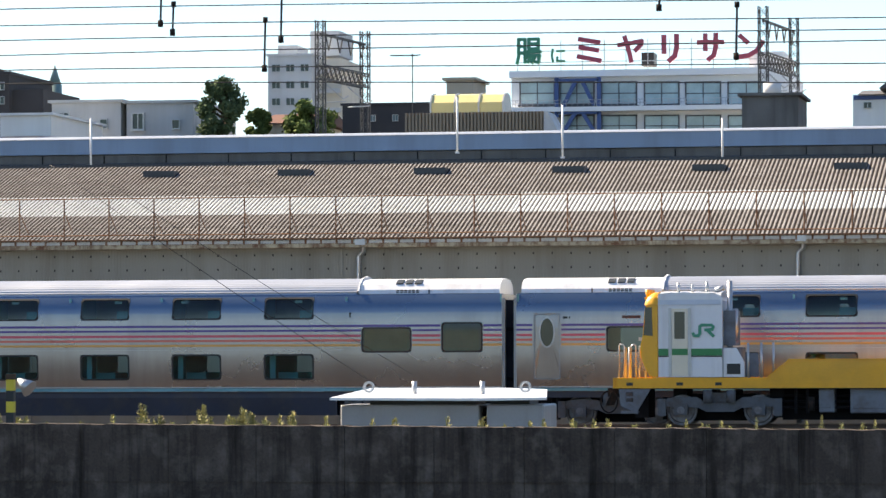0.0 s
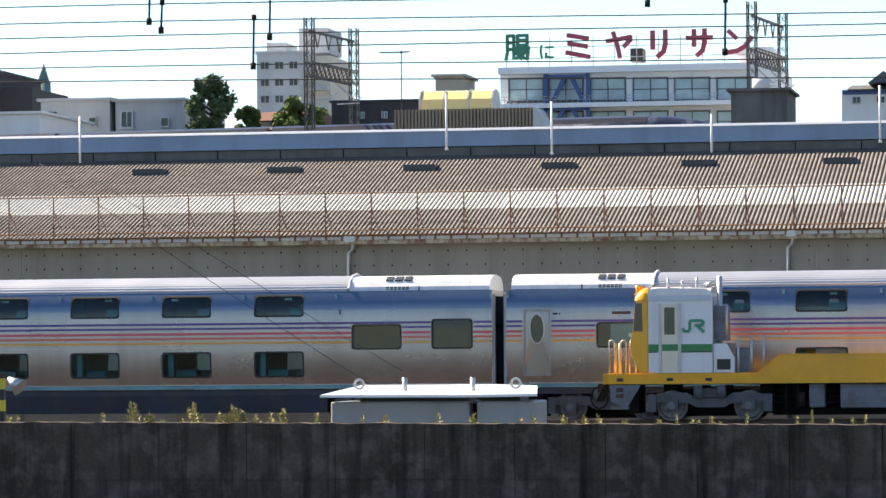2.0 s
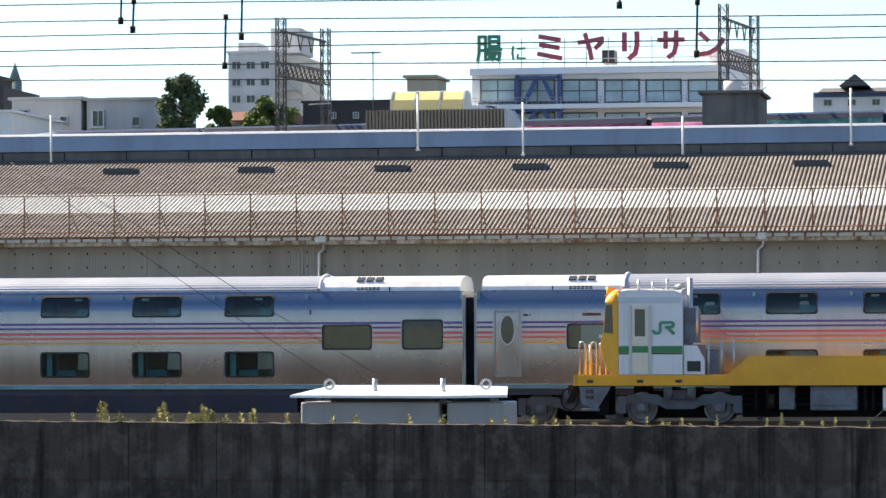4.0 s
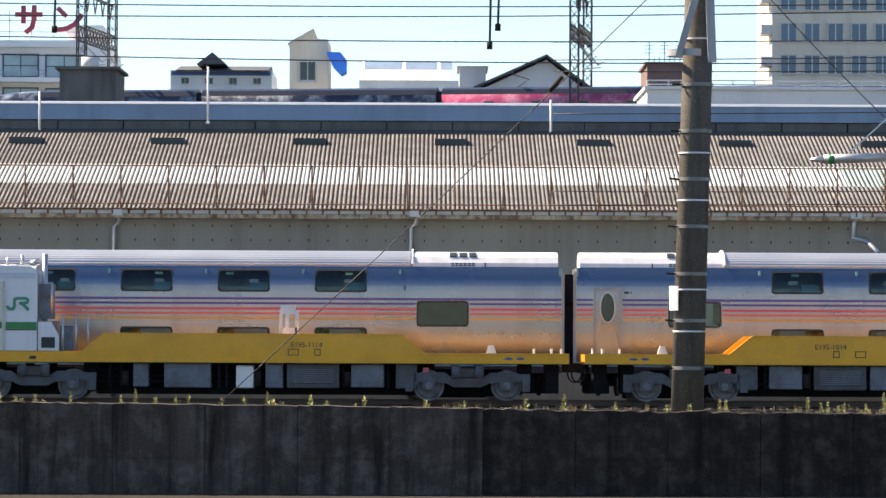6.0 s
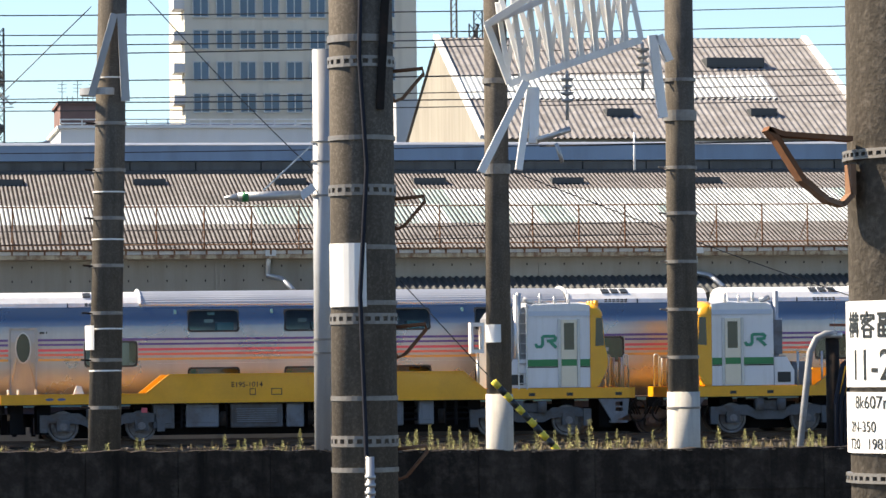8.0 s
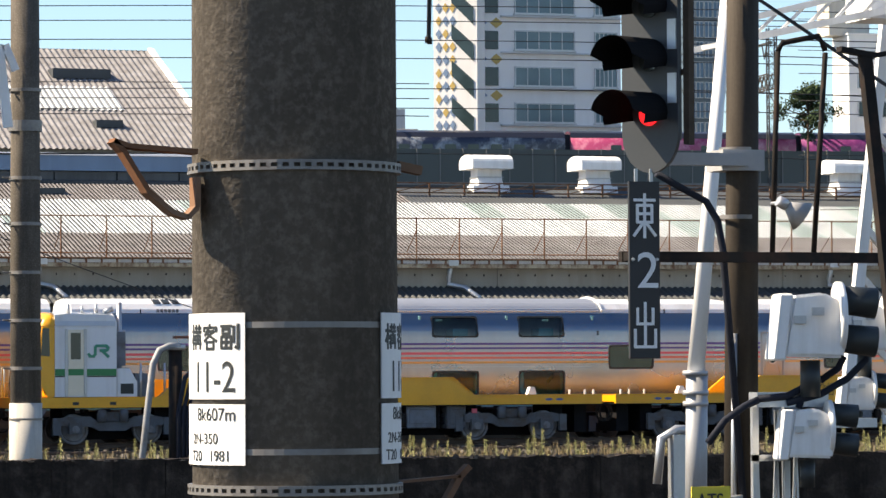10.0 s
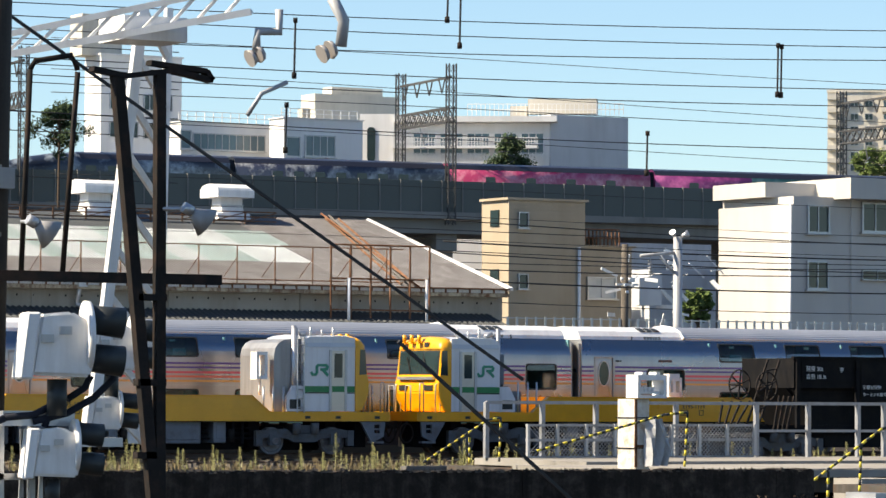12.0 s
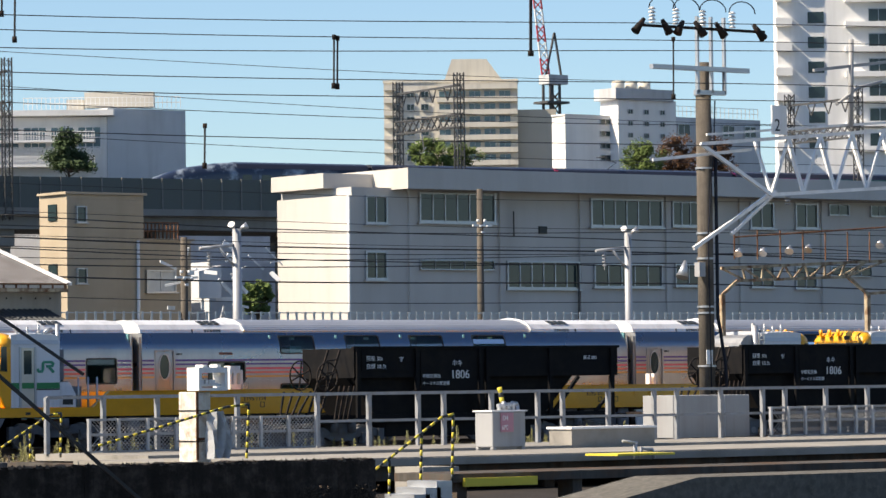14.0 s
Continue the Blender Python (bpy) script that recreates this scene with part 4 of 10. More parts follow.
def shed():
    s = thing("shed", "long old maintenance shed with rusty corrugated roof and gutter", "shed", kind="structure")
    x0, x1 = -46.0, 65.0
    # wall in sheets with bolts
    part("wall", boxes((x0, x1, SHED_Y + 0.35, SHED_Y + 0.6, -0.1, 5.3)), SHED_WALL, s, "grey-beige ribbed wall sheeting")
    bm = bmesh.new()
    x = x0
    while x < 13.5:
        box(bm, x, x + 0.03, SHED_Y + 0.33, SHED_Y + 0.352, 4.05, 5.2)
        x += 0.09
    tagged(part("wall_ribs", bm, SHED_WALL, s), kind="stuff")
    bm = bmesh.new()
    x = x0
    while x < x1:
        for z in (4.45, 4.86):
            box(bm, x, x + 0.03, SHED_Y + 0.31, SHED_Y + 0.35, z, z + 0.06)
        x += 0.55
    tagged(part("bolts", bm, BLACK, s), kind="stuff")
    bm = bmesh.new()
    for i in range(24):
        box(bm, x0 + 4.7 * i, x0 + 4.7 * i + 0.05, SHED_Y + 0.3, SHED_Y + 0.345, 0, 5.2)
    part("wall_joint", bm, SHED_WALL, s)
    # lean-to roof, dark, below the wall
    bm = bmesh.new()
    wavy(bm, 13.5, x1 - 0.5, 0, 1.9, y=SHED_Y - 1.5, z=3.98, pitch=0.3, amp=0.03, period=0.2)
    part("lean_to_roof", bm, DARK_SHEET, s, "dark corrugated lean-to roof")
    part("lean_to_wall", boxes((13.5, x1 - 0.5, SHED_Y - 1.2, SHED_Y - 1.0, -0.1, 3.95)), DARK_SHEET, s)
    # gutter and fascia
    part("gutter", boxes((x0, x1, SHED_Y - 0.12, SHED_Y + 0.12, 5.09, 5.21)), GUTTER, s, "peeling rusty gutter")
    part("fascia", boxes((x0, x1, SHED_Y - 0.02, SHED_Y + 0.1, 5.2, 5.36)), RUSTY, s)
    part("eave_strip", boxes((x0, x1, SHED_Y - 0.16, SHED_Y - 0.1, 5.33, 5.375)), RUSTY, s)
    bm = bmesh.new()
    x = x0
    while x < x1 - 0.46:
        loft(bm, [(SHED_Y - 0.12, 5.22), (SHED_Y - 0.03, 5.22), (SHED_Y - 0.03, 5.32), (SHED_Y - 0.1, 5.32)], x + 0.025, x + 0.435)
        x += 0.46
    tagged(part("gutter_board", bm, FOOT_WHITE, s, "pale boards between gutter brackets"), kind="stuff")
    bm = bmesh.new()
    x = x0
    while x < x1:
        box(bm, x - 0.03, x + 0.02, SHED_Y - 0.15, SHED_Y - 0.1, 5.2, 5.335)
        x += 0.46
    tagged(part("gutter_bracket", bm, RUSTY, s), kind="stuff")
    # roof sheets: course by course
    rnd = random.Random(2)
    courses = ((-0.15, 1.5, 0), (1.45, 3.05, 0), (3.0, 5.5, 1), (5.45, 7.5, 2), (7.45, 9.9, 0))
    for d0, d1, pale in courses:
        x = x0
        while x < x1 - 0.1:
            glazed = pale == 1 or (pale == 2 and x > 12)
            glazed = glazed and x < 58.4 + d0 * 0.2
            w = 0.945 if glazed and x > 10 else 7.02
            xe = min(x + w, x1)
            mat_ = ROOF_TILE
            if glazed:
                mat_ = ROOF_PALE if x < 10 else rnd.choice((ROOF_PALE, ROOF_PALE, ROOF_PALE, ROOF_GREEN, ROOF_GREEN if x > 40 else ROOF_PALE))
            if d0 > 7 and 33 < x < 57:
                mat_ = DARK_SHEET
            bm = bmesh.new()
            # (0, 4, 5) also paints shade on the flank turned from the sun
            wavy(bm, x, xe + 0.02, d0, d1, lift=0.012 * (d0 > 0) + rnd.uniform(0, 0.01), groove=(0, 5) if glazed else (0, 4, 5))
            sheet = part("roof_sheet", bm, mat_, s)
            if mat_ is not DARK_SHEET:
                sheet.data.materials.append(ROOF_GROOVE_SHADE)
            x = xe
    ridge_walk(s)
    # boarded valley across the slope near the end, with rusty flashings
    for off, w, mat_ in ((0.0, 0.04, RUSTY), (0.26, 0.34, CONC_DARK), (0.52, 0.04, RUSTY)):
        bm = bmesh.new()
        bar(bm, (61.0 + off, SHED_Y + 0.1, EAVE_Z + 0.1 * PITCH + 0.07), (63.25 + off, SHED_Y + 9.6, EAVE_Z + 9.6 * PITCH + 0.07), w, 0.06)
        part("flashing", bm, mat_, s)
    # rusty guard fence on the eave
    f = bmesh.new()
    x = x0 + 0.3
    while x < x1 - 4:
        rod(f, (x, SHED_Y - 0.05, 5.3), (x, SHED_Y - 0.05, 6.6), 0.022, 6)
        rod(f, (x, SHED_Y - 0.05, 6.2), (x, SHED_Y + 0.9, 5.6), 0.012, 5)
        x += 1.36
    for z in (6.58, 5.5):
        rod(f, (x0, SHED_Y - 0.05, z), (x1 - 4, SHED_Y - 0.05, z), 0.018, 6)
    part("guard_fence", f, RUSTY, s, "thin rusty guard fence along the eave")
    # skylight flaps near the ridge
    for i in range(14):
        bm = boxes((-30.5 + 4.35 * i, -29.5 + 4.35 * i, SHED_Y + 8.2, SHED_Y + 9.0, EAVE_Z + 8.2 * PITCH + 0.03, EAVE_Z + 8.2 * PITCH + 0.22))
        part("roof_flap", bm, DARK_SHEET, s)
    # ridge capping and verge
    part("ridge_cap", boxes((x0, x1, SHED_Y + 9.75, SHED_Y + 10.0, EAVE_Z + 9.75 * PITCH, EAVE_Z + 9.75 * PITCH + 0.1)), DARK_SHEET, s)
    bm = bmesh.new()
    for d, e in ((0, 9.9),):
        bar(bm, (x1 + 0.05, SHED_Y + d - 0.1, EAVE_Z + d * PITCH), (x1 + 0.05, SHED_Y + e, EAVE_Z + e * PITCH), 0.2, 0.1)
    part("verge", bm, WHITE, s)
    slab_ = bmesh.new()
    loft(slab_, [(SHED_Y + 0.4, 0), (SHED_Y + 20, 0), (SHED_Y + 10, 7.9), (SHED_Y + 0.4, 5.3)], x1 - 0.3, x1 - 0.1)
    part("gable_wall", slab_, CONC_DARK, s)
    bm = bmesh.new()
    bm.faces.new([bm.verts.new(p) for p in ((x0, SHED_Y + 9.9, EAVE_Z + 9.9 * PITCH), (x1, SHED_Y + 9.9, EAVE_Z + 9.9 * PITCH), (x1, SHED_Y + 20, 5.3), (x0, SHED_Y + 20, 5.3))])
    part("back_slope", bm, ROOF_TILE, s)
    # downpipes with swan necks
    for i, x in enumerate((-34.4, -21.9, -9.13, -0.66, 11.9, 24.4, 37.0, 49.5)):
        bm = bmesh.new()
        y = SHED_Y + 0.2
        if x < 10:
            path_rod(bm, [(x + 0.12, SHED_Y - 0.02, 5.22), (x + 0.1, y, 4.98), (x - 0.05, y + 0.03, 4.85), (x - 0.05, y + 0.03, 0)], 0.07, 10)
        else:
            path_rod(bm, [(x, SHED_Y - 0.02, 5.22), (x, y, 4.8), (x, y, 4.6), (x + 0.35, y - 0.5, 4.5), (x + 0.6, y - 1.2, 4.15)], 0.075, 10)
        box(bm, x - 0.1, x + 0.2, SHED_Y - 0.14, SHED_Y + 0.14, 5.16, 5.36)
        part("downpipe", bm, STEEL, s)


def clerestory():
    """Blue-grey ridge house behind the shed's crest."""
    s = thing("ridge_house", "smooth blue-grey ridge house along the shed roof", "roof ridge", kind="structure")
    y = 122.0
    part("panel", boxes((-52, 37.5, y, y + 4, 8.6, 9.1)), BLUE_GREY, s)
    part("upper_slope", loft(bmesh.new(), [(y - 0.05, 9.1), (y + 4, 9.1), (y + 2, 9.3), (y + 0.2, 9.16)], -52, 37.5), STEEL, s)
    part("fascia", boxes((-52, 37.5, y + 0.1, y + 4, 8.2, 8.58)), CONC_DARK, s)
    bm = bmesh.new()
    wavy(bm, -52, 37.5, 0, 2.2, y=y - 2.3, z=7.85, pitch=0.2, period=0.2)
    part("dark_apron", bm, DARK_SHEET, s)
    bm = bmesh.new()
    for i in range(44):
        box(bm, -52 + 2.1 * i, -51.97 + 2.1 * i, y + 0.07, y + 0.1, 8.2, 8.58)
    part("joint", bm, BLACK, s)
    # slim white posts
    for i, (x, z0, z1) in enumerate(((-41.2, 8.0, 10.6), (-37.9, 7.6, 9.9), (-36.9, 7.6, 9.9), (-33.1, 7.9, 9.7), (-21.0, 8.4, 10.2), (-17.6, 8.2, 9.9), (-12.5, 7.9, 9.4), (3.6, 7.7, 9.2), (7.9, 7.9, 9.3), (-7.2, 8.4, 10.2), (17, 8, 9.4), (25, 8, 9.4))):
        bm = rods(((x, y - 1.5, z0), (x, y - 1.5, z1), 0.035, 8))
        box(bm, x - 0.06, x + 0.06, y - 1.56, y - 1.44, z0, z0 + 0.06)
        solid("roof_post", bm, WHITE, "slim weathered white post on the shed roof", "post", group="posts on the shed roof")


def roof_vent(x):
    v = thing("roof_vent", "weathered white box ventilator on the shed ridge", "ventilator", (x, 118.6, 7.95), group="ridge ventilators")
    part("base", loft(bmesh.new(), [(-0.6, -0.1), (0.6, -0.1), (0.5, 0.12), (-0.5, 0.12)], -0.62, 0.62), WHITE, v)
    part("neck", loft(bmesh.new(), [(-0.5, 0.12), (0.5, 0.12), (0.34, 0.4), (0.34, 0.74), (-0.34, 0.74), (-0.34, 0.4)], -0.42, 0.42), WHITE, v)
    part("collar", boxes((-0.46, 0.46, -0.38, 0.38, 0.38, 0.41)), STEEL, v)
    prof = [(-0.7, 0.66)] + [(-0.7 * math.cos(radians(a)), 0.9 + 0.24 * math.sin(radians(a))) for a in range(0, 181, 20)] + [(0.7, 0.66)]
    part("hood", loft(bmesh.new(), prof, -0.7, 0.7), WHITE, v)


def gable_shed():
    """Tall gabled shed behind."""
    s = thing("gabled_shed", "tall gabled shed with weathered corrugated roof", "shed")
    x0, x1 = 25.0, 41.2
    bm = bmesh.new()
    wavy(bm, x0, x1, 0, 12, y=150, z=11.0, pitch=0.42, period=0.26, amp=0.03, rows=6)
    part("roof", bm, ROOF_TILE, s)
    bm = bmesh.new()
    wavy(bm, x0 + 0.2, x1 - 3, 4.4, 7.2, y=150, z=11.04, pitch=0.42, period=0.26, amp=0.03)
    part("pale_sheet", bm, ROOF_PALE, s)
    part("front_wall", boxes((x0 + 0.2, x1 - 0.2, 150.3, 150.5, 0, 11.0)), SHED_WALL, s)
    for a in (x0 + 0.1, x1 - 0.3):
        part("gable_end", loft(bmesh.new(), [(150.3, 0), (174, 0), (174, 11), (162, 16), (150.3, 11)], a, a + 0.2), SHED_WALL, s)
    bm = bmesh.new()
    bm.faces.new([bm.verts.new(p) for p in ((x0, 162, 16.05), (x1, 162, 16.05), (x1, 174, 11), (x0, 174, 11))])
    part("back_slope", bm, ROOF_TILE, s)
    bm = bmesh.new()
    bar(bm, (x1, 150, 11.05), (x1, 162, 16.1), 0.25, 0.15)
    bar(bm, (x0, 150, 11.05), (x0, 162, 16.1), 0.25, 0.15)
    part("verge", bm, WHITE, s)
    part("roof_hatch", boxes((36.5, 37.6, 152.4, 153.2, 12.05, 12.35), (30.5, 31.6, 152.4, 153.2, 12.05, 12.35), (36, 38.5, 158.2, 159.2, 14.5, 14.9)), DARK_SHEET, s)


# ---- elevated line and the passing express ----
VIA_TURN = -7.41


def viaduct():
    v = thing("viaduct", "grey concrete railway viaduct with dull noise barriers", "viaduct", (0, 320, 0.85), VIA_TURN, kind="structure")
    part("deck", boxes((-420, 520, 0.3, 11, 15.3, 16.9), (-420, 520, -0.6, 11.6, 16.6, 17.2)), VIADUCT, v)
    bm = bmesh.new()
    for i in range(60):
        box(bm, -420 + 16 * i, -418 + 16 * i, 2, 4, -0.1, 15.3)
        box(bm, -420 + 16 * i, -418 + 16 * i, 7, 9, -0.1, 15.3)
        box(bm, -420 + 16 * i, -418 + 16 * i, 1, 10, 13.8, 15.3)
    part("pier", bm, VIADUCT, v)
    me = mesh_of("barrier_panel", boxes((0, 1.92, -0.35, -0.25, 17.2, 20.0)), BARRIER)
    post = mesh_of("barrier_post", boxes((1.92, 2.0, -0.45, -0.2, 17.2, 20.05)), VIADUCT)
    for i in range(-30, 130):
        piece("barrier_panel", me, v, (2.0 * i, 0, 0))
        piece("barrier_post", post, v, (2.0 * i, 0, 0))
    part("far_barrier", boxes((-420, 520, 11.2, 11.4, 17.2, 18.4), (-420, -60, -0.4, -0.3, 17.2, 20.0), (260, 520, -0.4, -0.3, 17.2, 20.0)), BARRIER, v)
    part("track_slab", boxes((-420, 520, 1.2, 10.2, 17.2, 17.6)), VIADUCT, v)
    bm = bmesh.new()
    for y in (2.3, 3.74, 6.6, 8.04):
        box(bm, -420, 520, y, y + 0.08, 17.6, 17.75)
    part("rail", bm, RAIL, v)


def lattice_mast(name, x, y, z0, z1, half=0.35):
    t = thing(name, "dark lattice steel overhead-line mast", "mast", (x, y, 0), VIA_TURN, group="lattice masts")
    corners = [(-half, -half), (half, -half), (half, half), (-half, half)]
    for a, b in corners:
        part("leg", boxes((a - 0.05, a + 0.05, b - 0.05, b + 0.05, z0, z1)), IRON2, t)
    bm = bmesh.new()
    n = int((z1 - z0) / 0.9)
    for i in range(n):
        za, zb = z0 + (z1 - z0) * i / n, z0 + (z1 - z0) * (i + 1) / n
        for (a, b), (c, d) in zip(corners, corners[1:] + corners[:1]):
            bar(bm, (a, b, za), (c, d, zb), 0.035, 0.035)
            bar(bm, (c, d, za), (a, b, zb), 0.035, 0.035)
    part("lacing", bm, IRON2, t)
    return t


IRON2 = shade("dark painted mast steel", (0.07, 0.07, 0.07), 0.6, 0.3, 0.2)


def portal(s):
    """Two masts either side of the line with beams between; s: distance along it."""
    a = radians(VIA_TURN)
    def at(u, w):
        return 0 + u * math.cos(a) - w * math.sin(a), 320 + u * math.sin(a) + w * math.cos(a)
    (xa, ya), (xb, yb) = at(s, -0.6), at(s, 11.6)
    lattice_mast("lattice_mast", xa, ya, 16.9, 31.4)
    lattice_mast("lattice_mast", xb, yb, 16.9, 31.4)
    b = thing("portal_beam", "dark lattice cross beam with insulators between masts", "beam", (xa, ya, 0), VIA_TURN, group="portal beams")
    bm = bmesh.new()
    for z in (26.2, 27.4):
        for x in (-0.35, 0.35):
            box(bm, x - 0.06, x + 0.06, 0, 12.2, z, z + 0.12)
    for i in range(10):
        for x in (-0.35, 0.35):
            bar(bm, (x, 1.22 * i, 26.2), (x, 1.22 * (i + 1), 27.4), 0.07, 0.07)
            bar(bm, (x, 1.22 * i, 27.4), (x, 1.22 * (i + 1), 26.2), 0.07, 0.07)
    part("truss", bm, IRON2, b)
    bm = boxes((-0.1, 0.1, 0, 12.2, 30.1, 30.3))
    for i in range(4):
        bar(bm, (0, 1.5 + 3 * i, 30.1), (0.0, 2.2 + 3 * i, 28.9), 0.1, 0.1)
        bar(bm, (0, 2.9 + 3 * i, 30.1), (0.0, 2.2 + 3 * i, 28.9), 0.1, 0.1)
    part("feeder_beam", bm, IRON2, b)
    bm = bmesh.new()
    for y in (2.6, 9.2):
        path_rod(bm, [(0, y - 1.8, 26.0), (1.2, y, 24.6), (1.6, y + 0.3, 24.9)], 0.06, 6)
        path_rod(bm, [(0, y - 1.8, 24.2), (1.4, y + 0.2, 24.4)], 0.05, 6)
    part("cantilever", bm, STEEL, b)


CAR_ART = [((0.018, 0.028, 0.055), (0.42, 0.5, 0.58)), ((0.016, 0.02, 0.045), (0.5, 0.54, 0.58)), ((0.36, 0.03, 0.11), (0.6, 0.25, 0.34)),
           ((0.16, 0.02, 0.12), (0.45, 0.1, 0.28)), ((0.016, 0.02, 0.05), (0.45, 0.5, 0.56)), ((0.02, 0.025, 0.05), (0.2, 0.23, 0.28))]
GREEN_ART = ((0.03, 0.16, 0.13), (0.3, 0.45, 0.38))


def art_paint(name, base, mark, grain):
    """Dark film with splashed artwork."""
    m = shade(name, base, 0.3, 0.0, 0.1, 0.2, stain=(mark, 0.75, grain), coat=0.3)
    return m


EXPRESS = None


def express():
    """Six-car express painted car by car; its tail at x = 0."""
    ex = thing("express_train", "dark blue express train with splashed pink and green artwork", "train", (0, 320, 18.6), VIA_TURN)
    xs = [0.0, 23.0, 43.5, 64.0, 84.5, 105.0, 128.0]
    prof = [(-1.4, 0.9), (-1.47, 1.4), (-1.47, 2.6), (-1.36, 3.2), (-1.05, 3.62), (-0.5, 3.8), (0.5, 3.8), (1.05, 3.62), (1.36, 3.2), (1.47, 2.6), (1.47, 1.4), (1.4, 0.9)]
    dark = shade("express navy roof", (0.02, 0.022, 0.035), 0.35, 0.0, 0.1, 0.4, coat=0.3)
    for i in range(6):
        a, b = xs[i] + (0 if i == 0 else 0.25), xs[i + 1] - (0 if i == 5 else 0.25)
        bm = bmesh.new()
        stations = [a, a + 10.0, b] if i == 3 else [a, b]
        if i == 0:
            stations = [0.0, 1.0, 2.5, 4.5, 7.0, 9.0, b]
        if i == 5:
            stations = [a, b - 9, b - 7, b - 4.5, b - 2.5, b - 1.0, b]
        shrink = {0.0: 0.28, 1.0: 0.5, 2.5: 0.68, 4.5: 0.84, 7.0: 0.96, 9.0: 1.0}
        rings = []
        for x in stations:
            k = 1.0
            if i == 0 and x <= 9:
                k = shrink[x]
            if i == 5 and b - x <= 9:
                k = shrink[round(b - x, 2)]
            rings.append([bm.verts.new((x, y * (0.35 + 0.65 * k), 0.7 + (z - 0.7) * k)) for y, z in prof])
        n = len(prof)
        for p, q in zip(rings, rings[1:]):
            for j in range(n):
                f = bm.faces.new((p[j], p[(j + 1) % n], q[(j + 1) % n], q[j]))
                f.smooth = True
                f.material_index = 1 if i == 3 and p is rings[1] else 0
        bm.faces.new(rings[0])
        bm.faces.new(rings[-1])
        base, mark = CAR_ART[i]
        car = part("carriage", bm, art_paint("artwork", base, mark, 0.55 if i in (0, 1, 4, 5) else 0.9), ex)
        if i == 3:
            car.data.materials.append(art_paint("green artwork", *GREEN_ART, 0.9))
        part("roof_panel", loft(bmesh.new(), [(-1.38, 3.2), (-1.07, 3.65), (-0.5, 3.83), (0.5, 3.83), (1.07, 3.65), (1.38, 3.2)], a + (9 if i == 0 else 0), b - (9 if i == 5 else 0)), dark, car)
        bm = bmesh.new()
        for k in range(7):
            x = a + 3.5 + 2.0 * k
            if (i == 0 and k < 3) or (i == 5 and k > 4) or (i in (2, 3) and k % 2):
                continue
            slab(bm, rounded(x, x + 0.95, 2.0, 2.6, 0.12), -1.485, -1.45)
        part("window_band", bm, DARK_PANE, car)
        if i < 5:
            part("gangway", boxes((b, b + 0.5, -1.1, 1.1, 1.0, 3.5)), RUBBER, car)
        part("bogies", boxes((a + 2, a + 4.5, -1.2, 1.2, 0, 0.9), (b - 4.5, b - 2, -1.2, 1.2, 0, 0.9)), BLACK, car)
    bm = bmesh.new()
    path_rod(bm, [(50, 0, 3.85), (51, 0, 4.5), (49.5, 0, 5.0)], 0.05)
    box(bm, 49.2, 49.8, -0.8, 0.8, 5.0, 5.06)
    part("pantograph", bm, IRON2, ex)
    return ex


def express_at(t):
    s = -72.4 + 28.88 * (t - 5.0)
    a = radians(VIA_TURN)
    w = 2.95
    za, zb = (18.84 - 0.0034 * max(0.0, 100.0 - u) for u in (s, s + 128.0))
    return pose(s * math.cos(a) - w * math.sin(a), 320 + s * math.sin(a) + w * math.cos(a), za, 0, -math.degrees(math.atan((zb - za) / 128.0)), VIA_TURN)


# ---- poles, signals and boxes near the camera ----
def band(bm, r, z, h, t=0.012, n=28):
    """A thin hoop round an upright pole of radius r."""
    ring_ = []
    for rad in (r, r + t):
        for zz in (z, z + h):
            ring_.append([bm.verts.new((rad * math.cos(i * math.tau / n), rad * math.sin(i * math.tau / n), zz)) for i in range(n)])
    for i in range(n):
        j = (i + 1) % n
        for a, b in ((0, 1), (1, 3), (3, 2), (2, 0)):
            bm.faces.new((ring_[a][i], ring_[a][j], ring_[b][j], ring_[b][i]))


def holes_band(parent, r, z, h, n=26):
    """Perforated steel strap: two hoops with bridges between the slots."""
    bm = bmesh.new()
    band(bm, r, z, h * 0.3, 0.01)
    band(bm, r, z + h * 0.7, h * 0.3, 0.01)
    for i in range(n):
        a = i * math.tau / n
        c, s = math.cos(a), math.sin(a)
        w = math.pi * r / n * 0.9
        v = [bm.verts.new((c * rad - s * u, s * rad + c * u, zz)) for rad in (r, r + 0.009) for u, zz in ((-w / 2, z + h * 0.3), (w / 2, z + h * 0.3), (w / 2, z + h * 0.7), (-w / 2, z + h * 0.7))]
        for f in ((4, 5, 6, 7), (0, 4, 7, 3), (1, 5, 6, 2)):
            bm.faces.new([v[k] for k in f])
    part("strap", bm, STRAP, parent, "perforated steel strap")


def column(name, label, x, y, r0, r1, z0, z1, material, lean=(0.0, 0.0), n=32, group="line poles"):
    p = thing(name, label, "pole", (x, y, 0), group=group)
    bm = bmesh.new()
    rod(bm, (0, 0, z0), (lean[0], lean[1], z1), r0, n, r1)
    part("shaft", bm, material, p)
    return p


